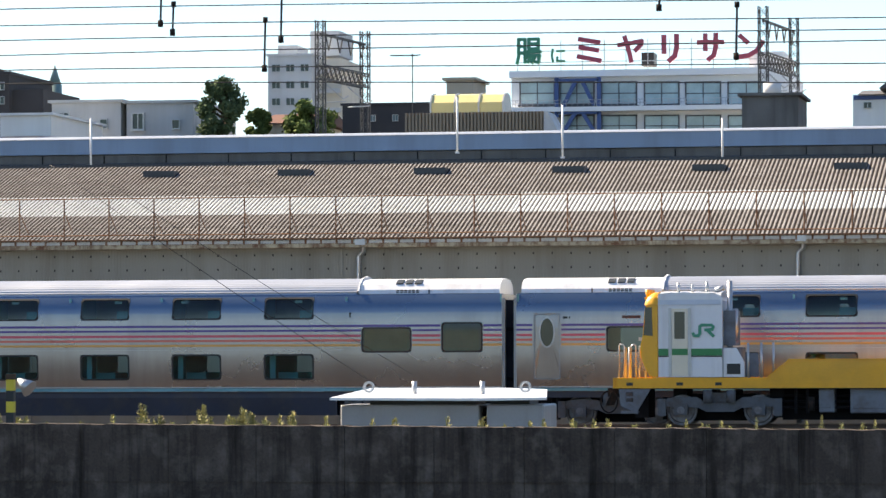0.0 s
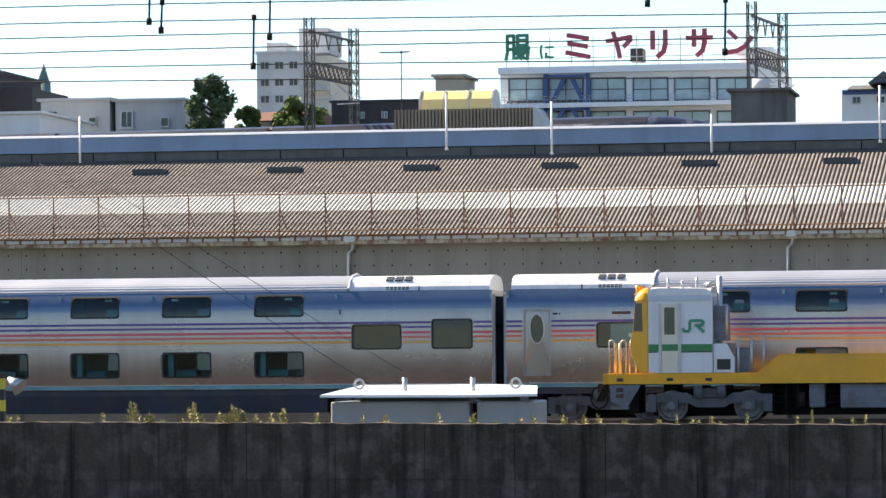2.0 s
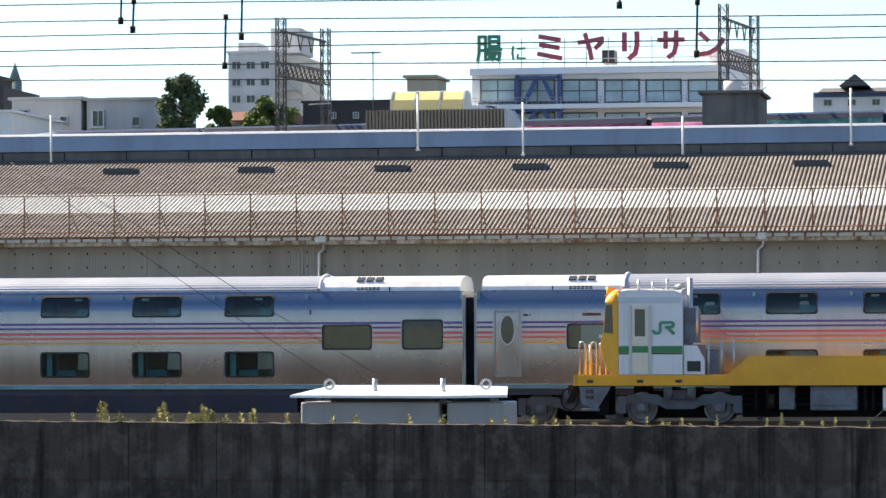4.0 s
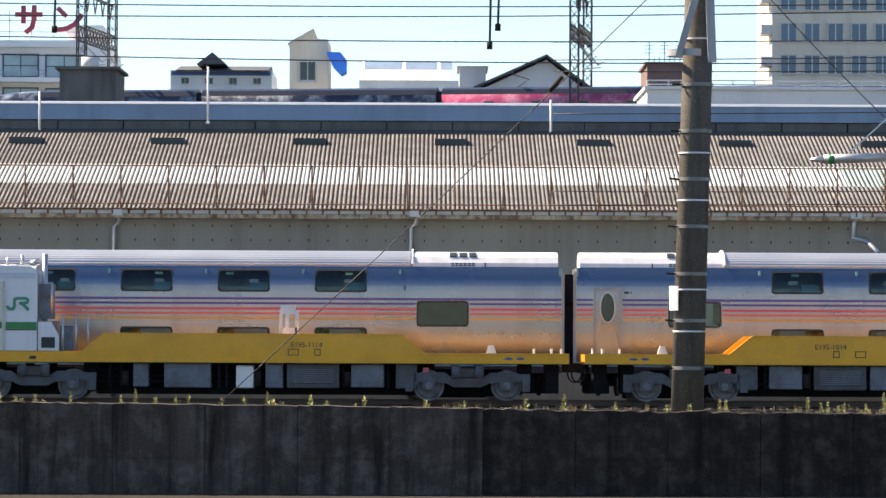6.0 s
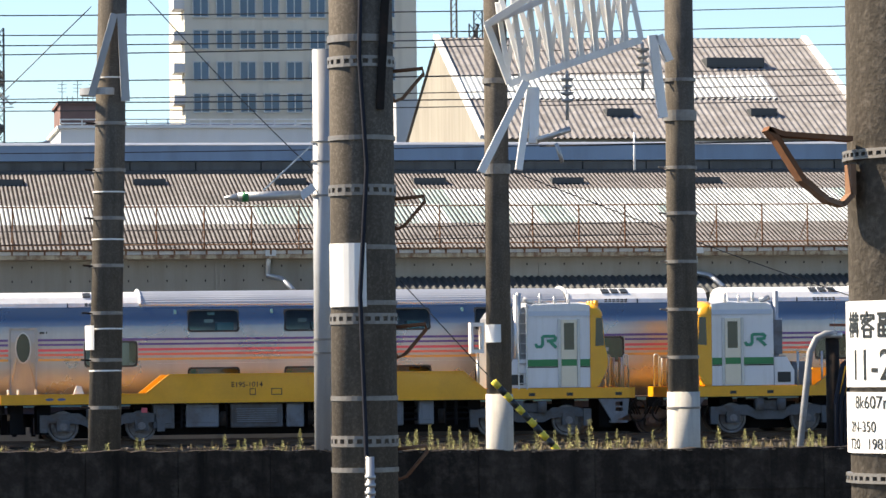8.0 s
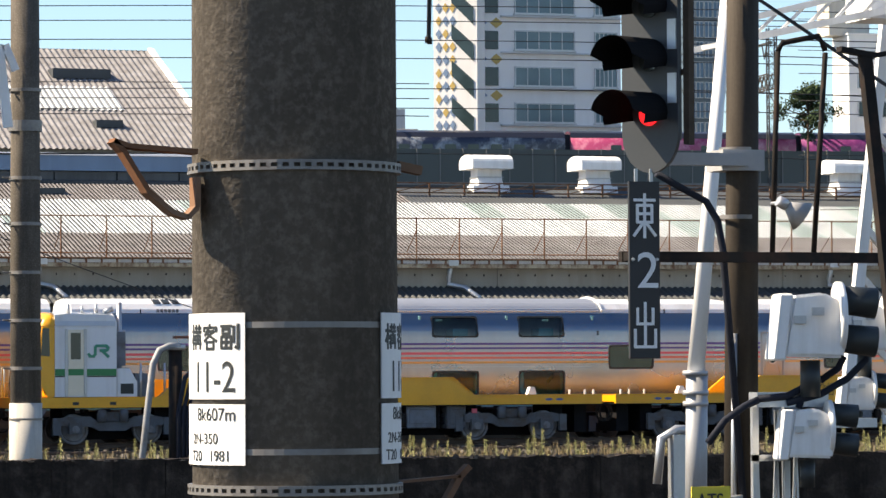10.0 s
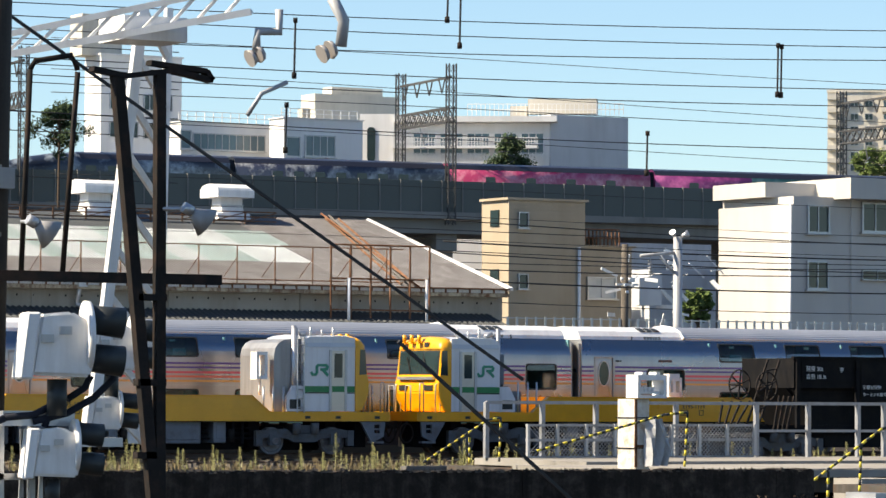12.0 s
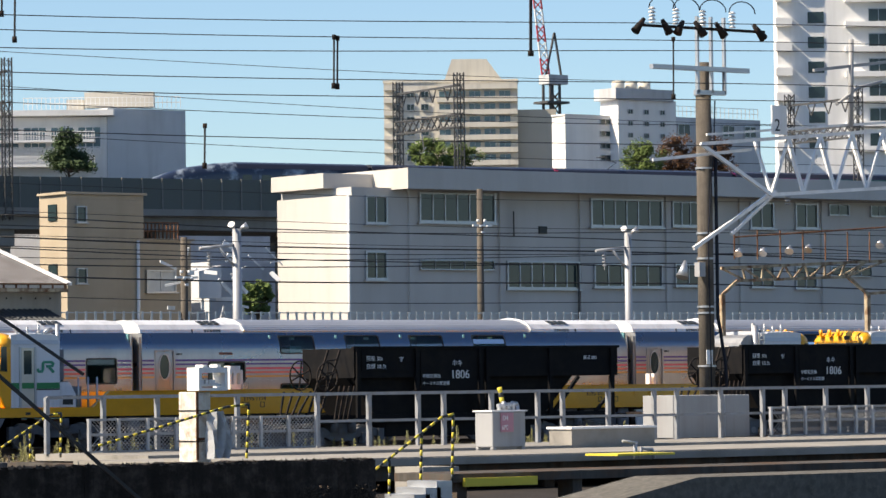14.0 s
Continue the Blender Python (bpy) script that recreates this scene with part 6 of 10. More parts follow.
def signal_group():
    shunt_light(14.76, 33, 2.37, 0.95)
    shunt_light(16.25, 35, 2.38, 0.72)
    shunt_light(14.72, 33, 1.36, 0.72)
    shunt_light(16.17, 35, 1.72, 0.52)
    f = thing("signal_stand", "galvanised bracket frame with black cables for signal lamps", "bracket")
    bm = boxes((14.26, 14.99, 33.1, 33.3, 1.61, 1.75), (14.3, 14.36, 33.3, 33.36, -0.1, 1.62), (14.62, 14.68, 33.3, 33.36, -0.1, 1.62), (14.3, 14.68, 33.3, 33.34, 1.1, 1.16))
    box(bm, 15.54, 16.10, 34.4, 34.6, 1.39, 1.48)
    for i in range(5):
        xx = 14.40 + 0.1 * i
        bar(bm, (xx, 33.35, -0.1), (xx + 0.12 * (i % 2) - 0.05, 33.35, 1.58), 0.022, 0.022)
    part("bracket", bm, STEEL, f)
    bm = bmesh.new()
    path_rod(bm, [(14.27, 33.1, 1.69), (14.56, 33.1, 1.71), (14.77, 33.1, 1.81), (14.84, 33.1, 2.00)], 0.035, 8)
    path_rod(bm, [(14.56, 33.1, 1.65), (14.91, 33.1, 1.73), (15.18, 33.1, 1.87), (15.38, 33.1, 2.05), (15.37, 33.1, 2.19)], 0.035, 8)
    path_rod(bm, [(13.76, 33.1, 1.28), (13.93, 33.1, 1.49), (14.13, 33.1, 1.62), (14.27, 33.1, 1.68)], 0.035, 8)
    path_rod(bm, [(14.68, 33.1, 1.60), (14.77, 33.1, 1.81), (14.74, 33.1, 1.97)], 0.035, 8)
    path_rod(bm, [(14.91, 33.1, 1.86), (15.09, 33.1, 1.97), (15.15, 33.1, 2.08)], 0.035, 8)
    part("cable", bm, RUBBER, f)
    # white leaning legs of the gantry mast
    g = thing("white_gantry_mast", "white lattice gantry mast with round base and truss head", "mast")
    bm = bmesh.new()
    rod(bm, (18.54, 45, 1.90), (19.03, 45, 6.96), 0.11, 16, 0.075)
    part("front_leg", bm, WHITE, g)
    bm = bmesh.new()
    rod(bm, (18.53, 45, -0.1), (18.56, 45, 1.94), 0.14, 18)
    for z in (1.65, 1.51, 1.90):
        rod(bm, (18.54, 45, z), (18.54, 45, z + 0.06), 0.165, 18)
    part("base", bm, POLE_GREY, g)
    bm = bmesh.new()
    A, B = Vector((21.51, 47, 1.30)), Vector((22.24, 47, 7.14))
    C, D = Vector((23.20, 48.5, 1.04)), Vector((23.35, 48.5, 7.32))
    bar(bm, A, B, 0.14, 0.12)
    bar(bm, C, D, 0.1, 0.1)
    for i in range(9):
        a, b = A.lerp(B, i / 9), C.lerp(D, (i + 1) / 9)
        bar(bm, A.lerp(B, (i + 1) / 9), C.lerp(D, i / 9), 0.09, 0.06)
    part("lattice_leg", bm, WHITE, g)
    bm = bmesh.new()
    P0, P1 = Vector((19.40, 46, 6.22)), Vector((22.36, 44, 6.84))
    Q0, Q1 = P0 + Vector((0, 0, 0.25)), P1 + Vector((0, 0, 0.35))
    bar(bm, P0, P1, 0.09, 0.09)
    bar(bm, Q0, Q1, 0.08, 0.08)
    bar(bm, P0 + Vector((0, 1.2, 0)), P1 + Vector((0, 1.2, 0)), 0.08, 0.08)
    for i in range(10):
        bar(bm, P0.lerp(P1, i / 10), P0.lerp(P1, (i + 0.5) / 10) + Vector((0, 1.2, 0)), 0.05, 0.05)
        bar(bm, P0.lerp(P1, (i + 0.5) / 10) + Vector((0, 1.2, 0)), P0.lerp(P1, (i + 1) / 10), 0.05, 0.05)
        bar(bm, P0.lerp(P1, i / 10), Q0.lerp(Q1, (i + 1) / 10), 0.04, 0.04)
    box(bm, 21.31, 22.23, 45.6, 46.4, 6.56, 6.88)
    part("truss_head", bm, WHITE, g)
    bm = bmesh.new()
    for a, b in (((22.40, 6.26), 0.12), ((23.45, 6.37), 0.13)):
        for k in range(2):
            rod(bm, (a[0] - 0.06 + 0.12 * k, 44, a[1] - 0.03 + 0.06 * k), (a[0] + 0.0 + 0.12 * k, 44, a[1] + 0.06 * k), b, 18, b * 0.8)
    part("insulator", bm, shade("grey porcelain", (0.35, 0.33, 0.32), 0.3), g)
    bm = bmesh.new()
    path_rod(bm, [(22.32, 44, 5.50), (22.52, 44, 5.79), (22.89, 44, 5.95)], 0.03, 8)
    path_rod(bm, [(22.44, 44, 6.37), (22.46, 44, 6.59), (22.77, 44, 6.60), (22.77, 44, 6.89)], 0.06, 6)
    path_rod(bm, [(23.68, 44, 6.46), (23.72, 44, 6.79), (23.55, 44, 7.08)], 0.08, 8)
    part("hanger", bm, POLE_GREY, g)
    # black iron lookout frame
    i_ = thing("iron_frame", "black iron frame of leaning posts with a top ring", "frame")
    bm = bmesh.new()
    bar(bm, (14.42, 31, 4.75), (14.83, 31, 0.81), 0.1, 0.1)
    bar(bm, (14.84, 31, 4.82), (14.87, 31, 0.81), 0.09, 0.09)
    for yy in ((2.78), (2.02), (1.37)):
        box(bm, 14.63, 14.91, 30.95, 31.05, yy - 0.03, yy + 0.03)
    part("post", bm, IRON, i_)
    bm = bmesh.new()
    pts = [(14.17, 4.80), (14.50, 4.75), (14.95, 4.82), (15.35, 4.75), (15.29, 4.83), (14.73, 4.88)]
    for (a, b), (c, d) in zip(pts, pts[1:]):
        bar(bm, (a, 31, b), (c, 31, d), 0.045, 0.12)
    part("top_ring", bm, IRON, i_)
    bm = bmesh.new()
    for xa in ((15.77, 15.69), (16.30, 16.15)):
        rod(bm, (xa[0], 36, 5.22), (xa[1], 36, 3.13), 0.03, 8)
    path_rod(bm, [(15.77, 36, 5.22), (15.82, 36, 5.31), (16.23, 36, 5.39), (16.30, 36, 5.24)], 0.03, 8)
    part("ladder_hoop", bm, IRON, i_)
    bm = bmesh.new()
    bar(bm, (15.53, 36, 5.77), (21.67, 36, 2.09), 0.03, 0.03)
    bar(bm, (20.10, 36, 2.49), (22.39, 36, 0.70), 0.035, 0.035)
    part("guy_wire", bm, WIRE, i_)
    for hx, hy, hz, k in ((15.86, 35.85, 3.6, 0.76), (15.16, 30.85, 3.52, 0.66)):
        h = thing("horn_speaker", "grey horn loudspeaker clamped to an iron post", "loudspeaker", (hx, hy, hz), group="horn loudspeakers")
        part("horn", rods(((-0.1 * k, 0, 0.05 * k), (0.12 * k, -0.02, -0.1 * k), 0.05 * k, 18, 0.22 * k)), BOX_GREY, h)
        part("driver", rods(((-0.22 * k, 0, 0.11 * k), (-0.1 * k, 0, 0.05 * k), 0.075 * k, 12)), STEEL, h)
        part("clamp", rods(((-0.16 * k, 0.02, 0.08 * k), (-0.16 * k - (0.05 if k > 0.7 else 0.24), 0.15, 0.08 * k), 0.02, 8)), STEEL, h)
    c = thing("track_cabinet", "white low equipment cabinet beside the wall", "cabinet")
    bm = bmesh.new()
    path_rod(bm, [(18.41, 46, 0.5), (18.47, 46, 1.09), (18.68, 46, 1.20), (18.88, 46, 1.20)], 0.06, 10)
    box(bm, 18.60, 18.80, 45.9, 46.1, 0.2, 1.13)
    part("hoop", bm, STEEL, c)


def cable_riser():
    """Bent steel conduit and black cable post behind the wall."""
    c = thing("cable_riser", "bent galvanised conduit beside a black cable post", "cable post")
    bm = bmesh.new()
    path_rod(bm, [(13.5, 54, -0.1), (13.66, 54, 1.3), (13.76, 54, 2.1), (13.86, 54, 2.3), (14.0, 54, 2.36), (14.16, 54, 2.36)], 0.05, 10)
    part("conduit", bm, RAIL_STEEL, c)
    part("post", rods(((14.12, 54.1, -0.1), (14.12, 54.1, 2.32), 0.1, 14)), IRON, c)
    part("post_cap", rods(((14.12, 54.1, 2.3), (14.12, 54.1, 2.38), 0.15, 14)), STEEL, c)
    for k in range(3):
        bm = bmesh.new()
        path_rod(bm, [(14.1 + 0.06 * k, 53.85, -0.1), (14.1 + 0.07 * k, 53.85, 1.4), (14.2 + 0.1 * k, 53.85, 1.9), (14.42 + 0.1 * k, 53.85, 2.12 - 0.08 * k), (14.6 + 0.1 * k, 53.9, 2.14 - 0.1 * k)], 0.035, 8)
        part("cable", bm, RUBBER, c)


def guys():
    """Slanting guy wires between the ground and the pole heads."""
    for a, b, r in (((-17.16, 60, 5.06), (-11.5, 60, 1.3), 0.005), ((-16.4, 60, 4.9), (-11.2, 60, 1.65), 0.005), ((-3.5, 58, 0.6), (3.5, 55.3, 7.2), 0.008), ((4.3, 56, 7.46), (6.85, 56, 4.8), 0.008),
                    ((17.2, 60, 2.6), (9.6, 56, 4.9), 0.008)):
        bm = bmesh.new()
        a, b = Vector(a), Vector(b)
        path_rod(bm, [a.lerp(b, i / 8) - Vector((0, 0, 0.06 * math.sin(math.pi * i / 8))) for i in range(9)], r, 5)
        solid("guy_wire", bm, WIRE, "thin slanting guy wire between ground and pole", "wire", group="guy wires")
    g = thing("guy_insulator", "black bobbin insulator on a slanting guy wire", "insulator", (1.75, 56, 5.55))
    part("bobbin", rods(((-0.1, 0, -0.1), (0.1, 0, 0.1), 0.03, 10, 0.045)), IRON, g)


def lidded_box():
    b = thing("relay_case", "long grey concrete case under a lifted white steel lid", "equipment case")
    x0, x1, z0, z1 = (-10.72, -8.75, 0.62, 1.27)
    bm = boxes((x0, x1 - 0.02, 52, 53.2, 0.2, z1))
    bevelled(bm, 0.02)
    part("case", bm, BOX_GREY, b)
    bm = boxes((-8.66, -7.87, 51.95, 53.2, 0.2, 1.27))
    bevelled(bm, 0.02)
    part("end_case", bm, BOX_GREY, b)
    # black block fills in the shade between the two cases
    part("recess", boxes((x1 - 0.02, -8.66, 52.3, 53.2, 0.2, 1.23)), BLACK, b)
    bm = bmesh.new()
    xa, xm, xb = -10.82, -8.75, -7.80
    zl, zh = 1.37, 1.49
    v = [(xa, 51.75, zl), (xm, 51.75, zl - 0.01), (xm + 0.12, 53.3, zh), (xa + 0.28, 53.3, zh)]
    v2 = [(xm, 51.75, zl - 0.01), (xb, 51.8, zl - 0.0), (xb - 0.22, 53.3, zh - 0.02), (xm + 0.12, 53.3, zh)]
    for q in (v, v2):
        top = [bm.verts.new(p) for p in q]
        bot = [bm.verts.new((p[0], p[1], p[2] - 0.035)) for p in q]
        for f in ((0, 1, 2, 3), (7, 6, 5, 4), (0, 4, 5, 1), (1, 5, 6, 2), (2, 6, 7, 3), (3, 7, 4, 0)):
            bm.faces.new([(top + bot)[i] for i in f])
    part("lid", bm, shade("white galvanised lid", (0.72, 0.73, 0.75), 0.35, 0.3, 0.08), b, "bright white steel lid")
    part("lid_prop", boxes((xa + 0.5, xm - 0.1, 52.1, 53.0, z1, zl + 0.02), (xm + 0.1, xb - 0.3, 52.2, 53.0, z1, zl + 0.02)), TRIM_BLACK, b)
    for px, pz in ((-10.40, 1.51), (-8.19, 1.51)):
        bm = bmesh.new()
        ring(bm, oval(px, pz, 0.08, 0.08, 20), oval(px, pz, 0.05, 0.05, 20), 52.4, 52.44)
        part("lifting_ring", bm, STEEL, b)
    for px in (-9.75, -8.79):
        part("lifting_pin", rods(((px, 52.4, zl), (px, 52.4, 1.59), 0.035, 10)), STEEL, b)


def weeds():
    """Dry grass and tall weeds behind the wall and along the rails."""
    rnd = random.Random(21)
    bm = bmesh.new()
    def tuft(x, y, z, h, n, spread):
        for _ in range(n):
            a, q = rnd.uniform(0, math.tau), rnd.uniform(0.5, 1.0) * h
            dx, dy = math.cos(a) * spread * rnd.random(), math.sin(a) * spread * rnd.random()
            w = 0.012 + 0.012 * rnd.random()
            b0 = Vector((x + dx * 0.4, y + dy * 0.4, z))
            tip = Vector((x + dx, y + dy, z + q))
            s = Vector((math.cos(a + 1.3), math.sin(a + 1.3), 0)) * w
            bm.faces.new([bm.verts.new(p) for p in (b0 - s, b0 + s, tip)])
    for _ in range(5200):
        x = rnd.uniform(-30, 76)
        dens = 0.25 if x < 0 else 1.0
        if rnd.random() > dens:
            continue
        y = rnd.choice((rnd.uniform(60, 92), rnd.uniform(85, 97)))
        tuft(x, y, -0.12, rnd.uniform(0.1, 0.34), 8, 0.22)
    solid("dry_grass", bm, GRASS, "patchy dry grass along the tracks", "grass", kind="stuff")
    bm = bmesh.new()
    def weed(x, y, z, h):
        for k in range(int(150 * h / 0.5)):
            f = rnd.random()
            a = rnd.uniform(0, math.tau)
            e = (0.25 + 0.75 * rnd.random()) * 0.14 * (1.05 - f) * (0.5 + h)
            c = Vector((x + math.cos(a) * e, y + math.sin(a) * e, z + h * f))
            u = Vector((math.cos(a), math.sin(a), rnd.uniform(0.4, 1.6))).normalized() * rnd.uniform(0.025, 0.055)
            s = Vector((-math.sin(a), math.cos(a), 0)) * 0.011
            bm.faces.new([bm.verts.new(p) for p in (c - s, c + s, c + u)])
        bar(bm, (x, y, z), (x + rnd.uniform(-0.04, 0.04), y, z + h), 0.012, 0.012)
    for x, h in ((-12.9, 0.3), (-12.7, 0.2), (-12.55, 0.16), (-12.1, 0.28), (-11.55, 0.25), (-11.4, 0.2), (-11.2, 0.17), (-11.6, 0.16), (-10.85, 0.22), (-14.9, 0.16), (-15.1, 0.15), (-14.6, 0.15)):
        for _ in range(3):
            weed(x + rnd.uniform(-0.06, 0.06), 49.5, wall_height(x) - 0.14, h * rnd.uniform(0.9, 1.4))
    for _ in range(60):
        x = rnd.uniform(-15.5, 4)
        weed(x, 49.5, wall_height(x) - 0.14, rnd.uniform(0.12, 0.24))
    for _ in range(260):
        x = rnd.uniform(4, 70)
        weed(x, rnd.uniform(56, 80) if x < 30 else rnd.uniform(72, 90), -0.12, rnd.uniform(0.35, 0.95))
    for _ in range(90):
        x = rnd.uniform(-14, 60)
        weed(x, rnd.uniform(86, 92), -0.12, rnd.uniform(0.25, 0.6))
    solid("tall_weeds", bm, WEED, "yellow-green tall weeds behind the wall", "weeds", kind="stuff")


def wires():
    """Overhead wires along the yard, with droppers and clamps."""
    rnd = random.Random(31)
    spec = [(66, 8.16, -24, 12, 0.14, 0.011),
            (66, 7.87, -24, 12, 0.07, 0.011),
            (66, 7.59, -24, 12, 0.21, 0.011),
            (66, 7.3, -24, 12, 0.39, 0.011),
            (66, 7.07, -24, 12, 0.09, 0.011),
            (66, 6.85, -24, 12, -0.11, 0.011),
            (66, 7.13, 2, 22, 0.08, 0.009),
            (66, 6.82, 2, 22, 0.12, 0.009),
            (66, 6.62, 2, 22, 0.0, 0.009),
            (66, 5.89, 2, 22, 0.05, 0.009),
            (66, 4.55, 2, 14, -0.02, 0.009),
            (66, 4.32, 2, 14, 0.0, 0.009),
            (66, 8.48, 12, 32, 0.3, 0.009),
            (66, 8.23, 12, 32, 0.25, 0.009),
            (66, 7.9, 12, 32, 0.21, 0.009),
            (66, 7.58, 12, 32, 0.18, 0.009),
            (66, 7.04, 12, 32, 0.16, 0.009),
            (66, 6.69, 12, 32, 0.15, 0.009),
            (66, 5.9, 12, 32, 0.07, 0.009),
            (70, 9.66, 28, 70, 1.15, 0.011),
            (70, 9.41, 28, 70, 0.93, 0.011),
            (70, 8.94, 28, 70, 1.24, 0.011),
            (70, 8.6, 28, 70, 0.65, 0.011),
            (70, 8.27, 28, 70, 0.56, 0.011),
            (70, 7.57, 28, 70, 0.02, 0.011),
            (120, 7.85, 60, 130, 0.24, 0.016),
            (120, 7.13, 60, 130, -0.03, 0.016),
            (120, 6.61, 60, 130, 0.86, 0.016),
            (120, 5.39, 60, 130, -0.41, 0.016),
            (90, 11.0, 40, 95, 0.35, 0.009),
            (90, 10.2, 40, 95, -0.3, 0.009),
            (90, 9.6, 40, 95, 0.5, 0.011),
            (90, 8.9, 40, 95, -0.2, 0.009),
            (90, 7.5, 40, 95, 0.1, 0.008),
            (90, 6.8, 40, 95, -0.15, 0.008),
            (90, 6.1, 40, 95, 0.1, 0.008),
            (122, 8.4, 70, 120, -1.1, 0.022),
            (122, 7.6, 70, 120, -0.6, 0.03),
            (122, 7.2, 70, 120, -0.9, 0.022),
            (122, 6.6, 70, 120, 0.3, 0.022),
            (122, 6.2, 70, 120, -0.4, 0.03)]
    for y, z, x0, x1, rise, r in spec:
        bm = bmesh.new()
        pts = []
        n = 24
        for i in range(n + 1):
            f = i / n
            x = x0 + (x1 - x0) * f
            span = 45.0
            sag = 0.35 * (1 - math.cos(math.tau * (x + y) / span)) * 0.3
            pts.append((x, y, z + rise * (x - x0) / (x1 - x0) - sag))
        path_rod(bm, pts, r, 5)
        solid("overhead_wire", bm, WIRE, "thin dark overhead wire across the yard", "wire", group="overhead wires")
    for x, y, z0, z1 in [(-16.85, 66, 7.86, 8.49), (-16.63, 66, 7.7, 8.2), (-14.66, 66, 7.54, 8.44), (-14.96, 66, 7.03, 7.89), (-6.6, 66, 7.1, 8.0), (-7.94, 66, 7.97, 8.21), (0.91, 66, 6.85, 7.9), (1.05, 66, 7.17, 7.8), (22.02, 66, 7.99, 8.8), (21.98, 66, 8.01, 8.91), (34.49, 66, 8.09, 9.17), (38.21, 66, 8.86, 9.83), (37.92, 66, 9.36, 9.93), (46.0, 66, 8.21, 9.23), (42.66, 66, 6.46, 7.28), (51.18, 66, 9.12, 10.54), (45.91, 66, 8.22, 9.25), (51.14, 66, 9.12, 10.42), (55.2, 66, 8.31, 9.61), (34.31, 66, 6.63, 7.51)]:
        h = thing("wire_hanger", "dark insulated hanger rod on the overhead wires", "hanger", (x, y, 0), group="wire hangers")
        part("rod", rods(((0, 0, z0), (0.02, 0, z1), 0.022, 6)), WIRE, h)
        part("clamp", rods(((0, 0, z0 - 0.06), (0, 0, z0 + 0.06), 0.05, 8)), IRON, h)
        part("top_clamp", rods(((0.02, 0, z1 - 0.05), (0.02, 0, z1 + 0.05), 0.045, 8)), IRON, h)


# ---- town behind the yard ----
CREAM = shade("cream rendered wall", (0.62, 0.58, 0.5), 0.8, 0.0, 0.08, 0.3, streak=((0.36, 0.33, 0.29), 0.4, 0.5))
BEIGE = shade("beige rendered wall", (0.44, 0.4, 0.33), 0.8, 0.0, 0.08, 0.3, streak=((0.3, 0.27, 0.22), 0.4, 0.4))
# distance haze is mixed into both concrete greys as a lighter base colour
PALE_GREY = shade("pale grey concrete wall", (0.55, 0.56, 0.57), 0.8, 0.0, 0.1, 0.3, streak=((0.36, 0.36, 0.36), 0.45, 0.4))
MID_GREY = shade("grey concrete wall", (0.46, 0.475, 0.49), 0.8, 0.0, 0.12, 0.3, streak=((0.28, 0.28, 0.28), 0.5, 0.5))
# haze and sky sheen are put into this brighter white
SIGN_WHITE = shade("white tile wall brightened for haze", (0.82, 0.83, 0.84), 0.7, 0.0, 0.05, 0.3)
WORKS_WALL = shade("greyish white works wall", (0.52, 0.5, 0.47), 0.75, 0.0, 0.08, 0.3, streak=((0.38, 0.36, 0.33), 0.4, 0.35))
# sky seen through the glass is put into this pale base colour
PALE_PANE = shade("office pane with sky light in its colour", (0.36, 0.5, 0.53), 0.12, 0.0, 0.35, 0.5)
TOWN_WHITE = shade("white rendered wall", (0.78, 0.77, 0.75), 0.75, 0.0, 0.06, 0.3, streak=((0.55, 0.53, 0.5), 0.35, 0.4))
DARK_WALL = shade("dark brown cladding", (0.05, 0.05, 0.055), 0.7, 0.0, 0.15, 0.4)
TAN_TILE = shade("tan wall tile", (0.4, 0.335, 0.25), 0.7, 0.0, 0.1, 0.6, streak=((0.3, 0.25, 0.18), 0.4, 0.6))
BROWN_SLAT = shade("brown slatted screen", (0.26, 0.21, 0.16), 0.7, 0.0, 0.15, 0.6)
CREAM_DOME = shade("yellowed plastic dome", (0.62, 0.54, 0.25), 0.4, 0.0, 0.06)
BLUE_STEEL = shade("blue painted brace", (0.035, 0.09, 0.25), 0.5)
TARP = shade("blue tarpaulin", (0.01, 0.17, 0.7), 0.5, 0.0, 0.15, 1.0)
# slate is lightened, the haze sits in its colour
SLATE = shade("slate roof lightened for haze", (0.11, 0.115, 0.125), 0.7, 0.0, 0.15, 0.6)
# mirrored blue is carried by the panes' base colour
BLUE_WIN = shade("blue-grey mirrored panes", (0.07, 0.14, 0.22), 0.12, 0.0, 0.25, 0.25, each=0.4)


def building(name, label, x0, x1, y, depth, z1, wall, category="building", z0=0.0, parapet=0.5, group=""):
    b = thing(name, label, category, group=group)
    bm = boxes((x0, x1, y, y + depth, z0, z1))
    part("wall", bm, wall, b)
    if parapet:
        bm = boxes((x0 - 0.15, x1 + 0.15, y - 0.15, y + 0.15, z1, z1 + parapet), (x0 - 0.15, x0 + 0.15, y + 0.15, y + depth, z1, z1 + parapet),
                   (x1 - 0.15, x1 + 0.15, y + 0.15, y + depth, z1, z1 + parapet))
        part("parapet", bm, wall, b)
    return b


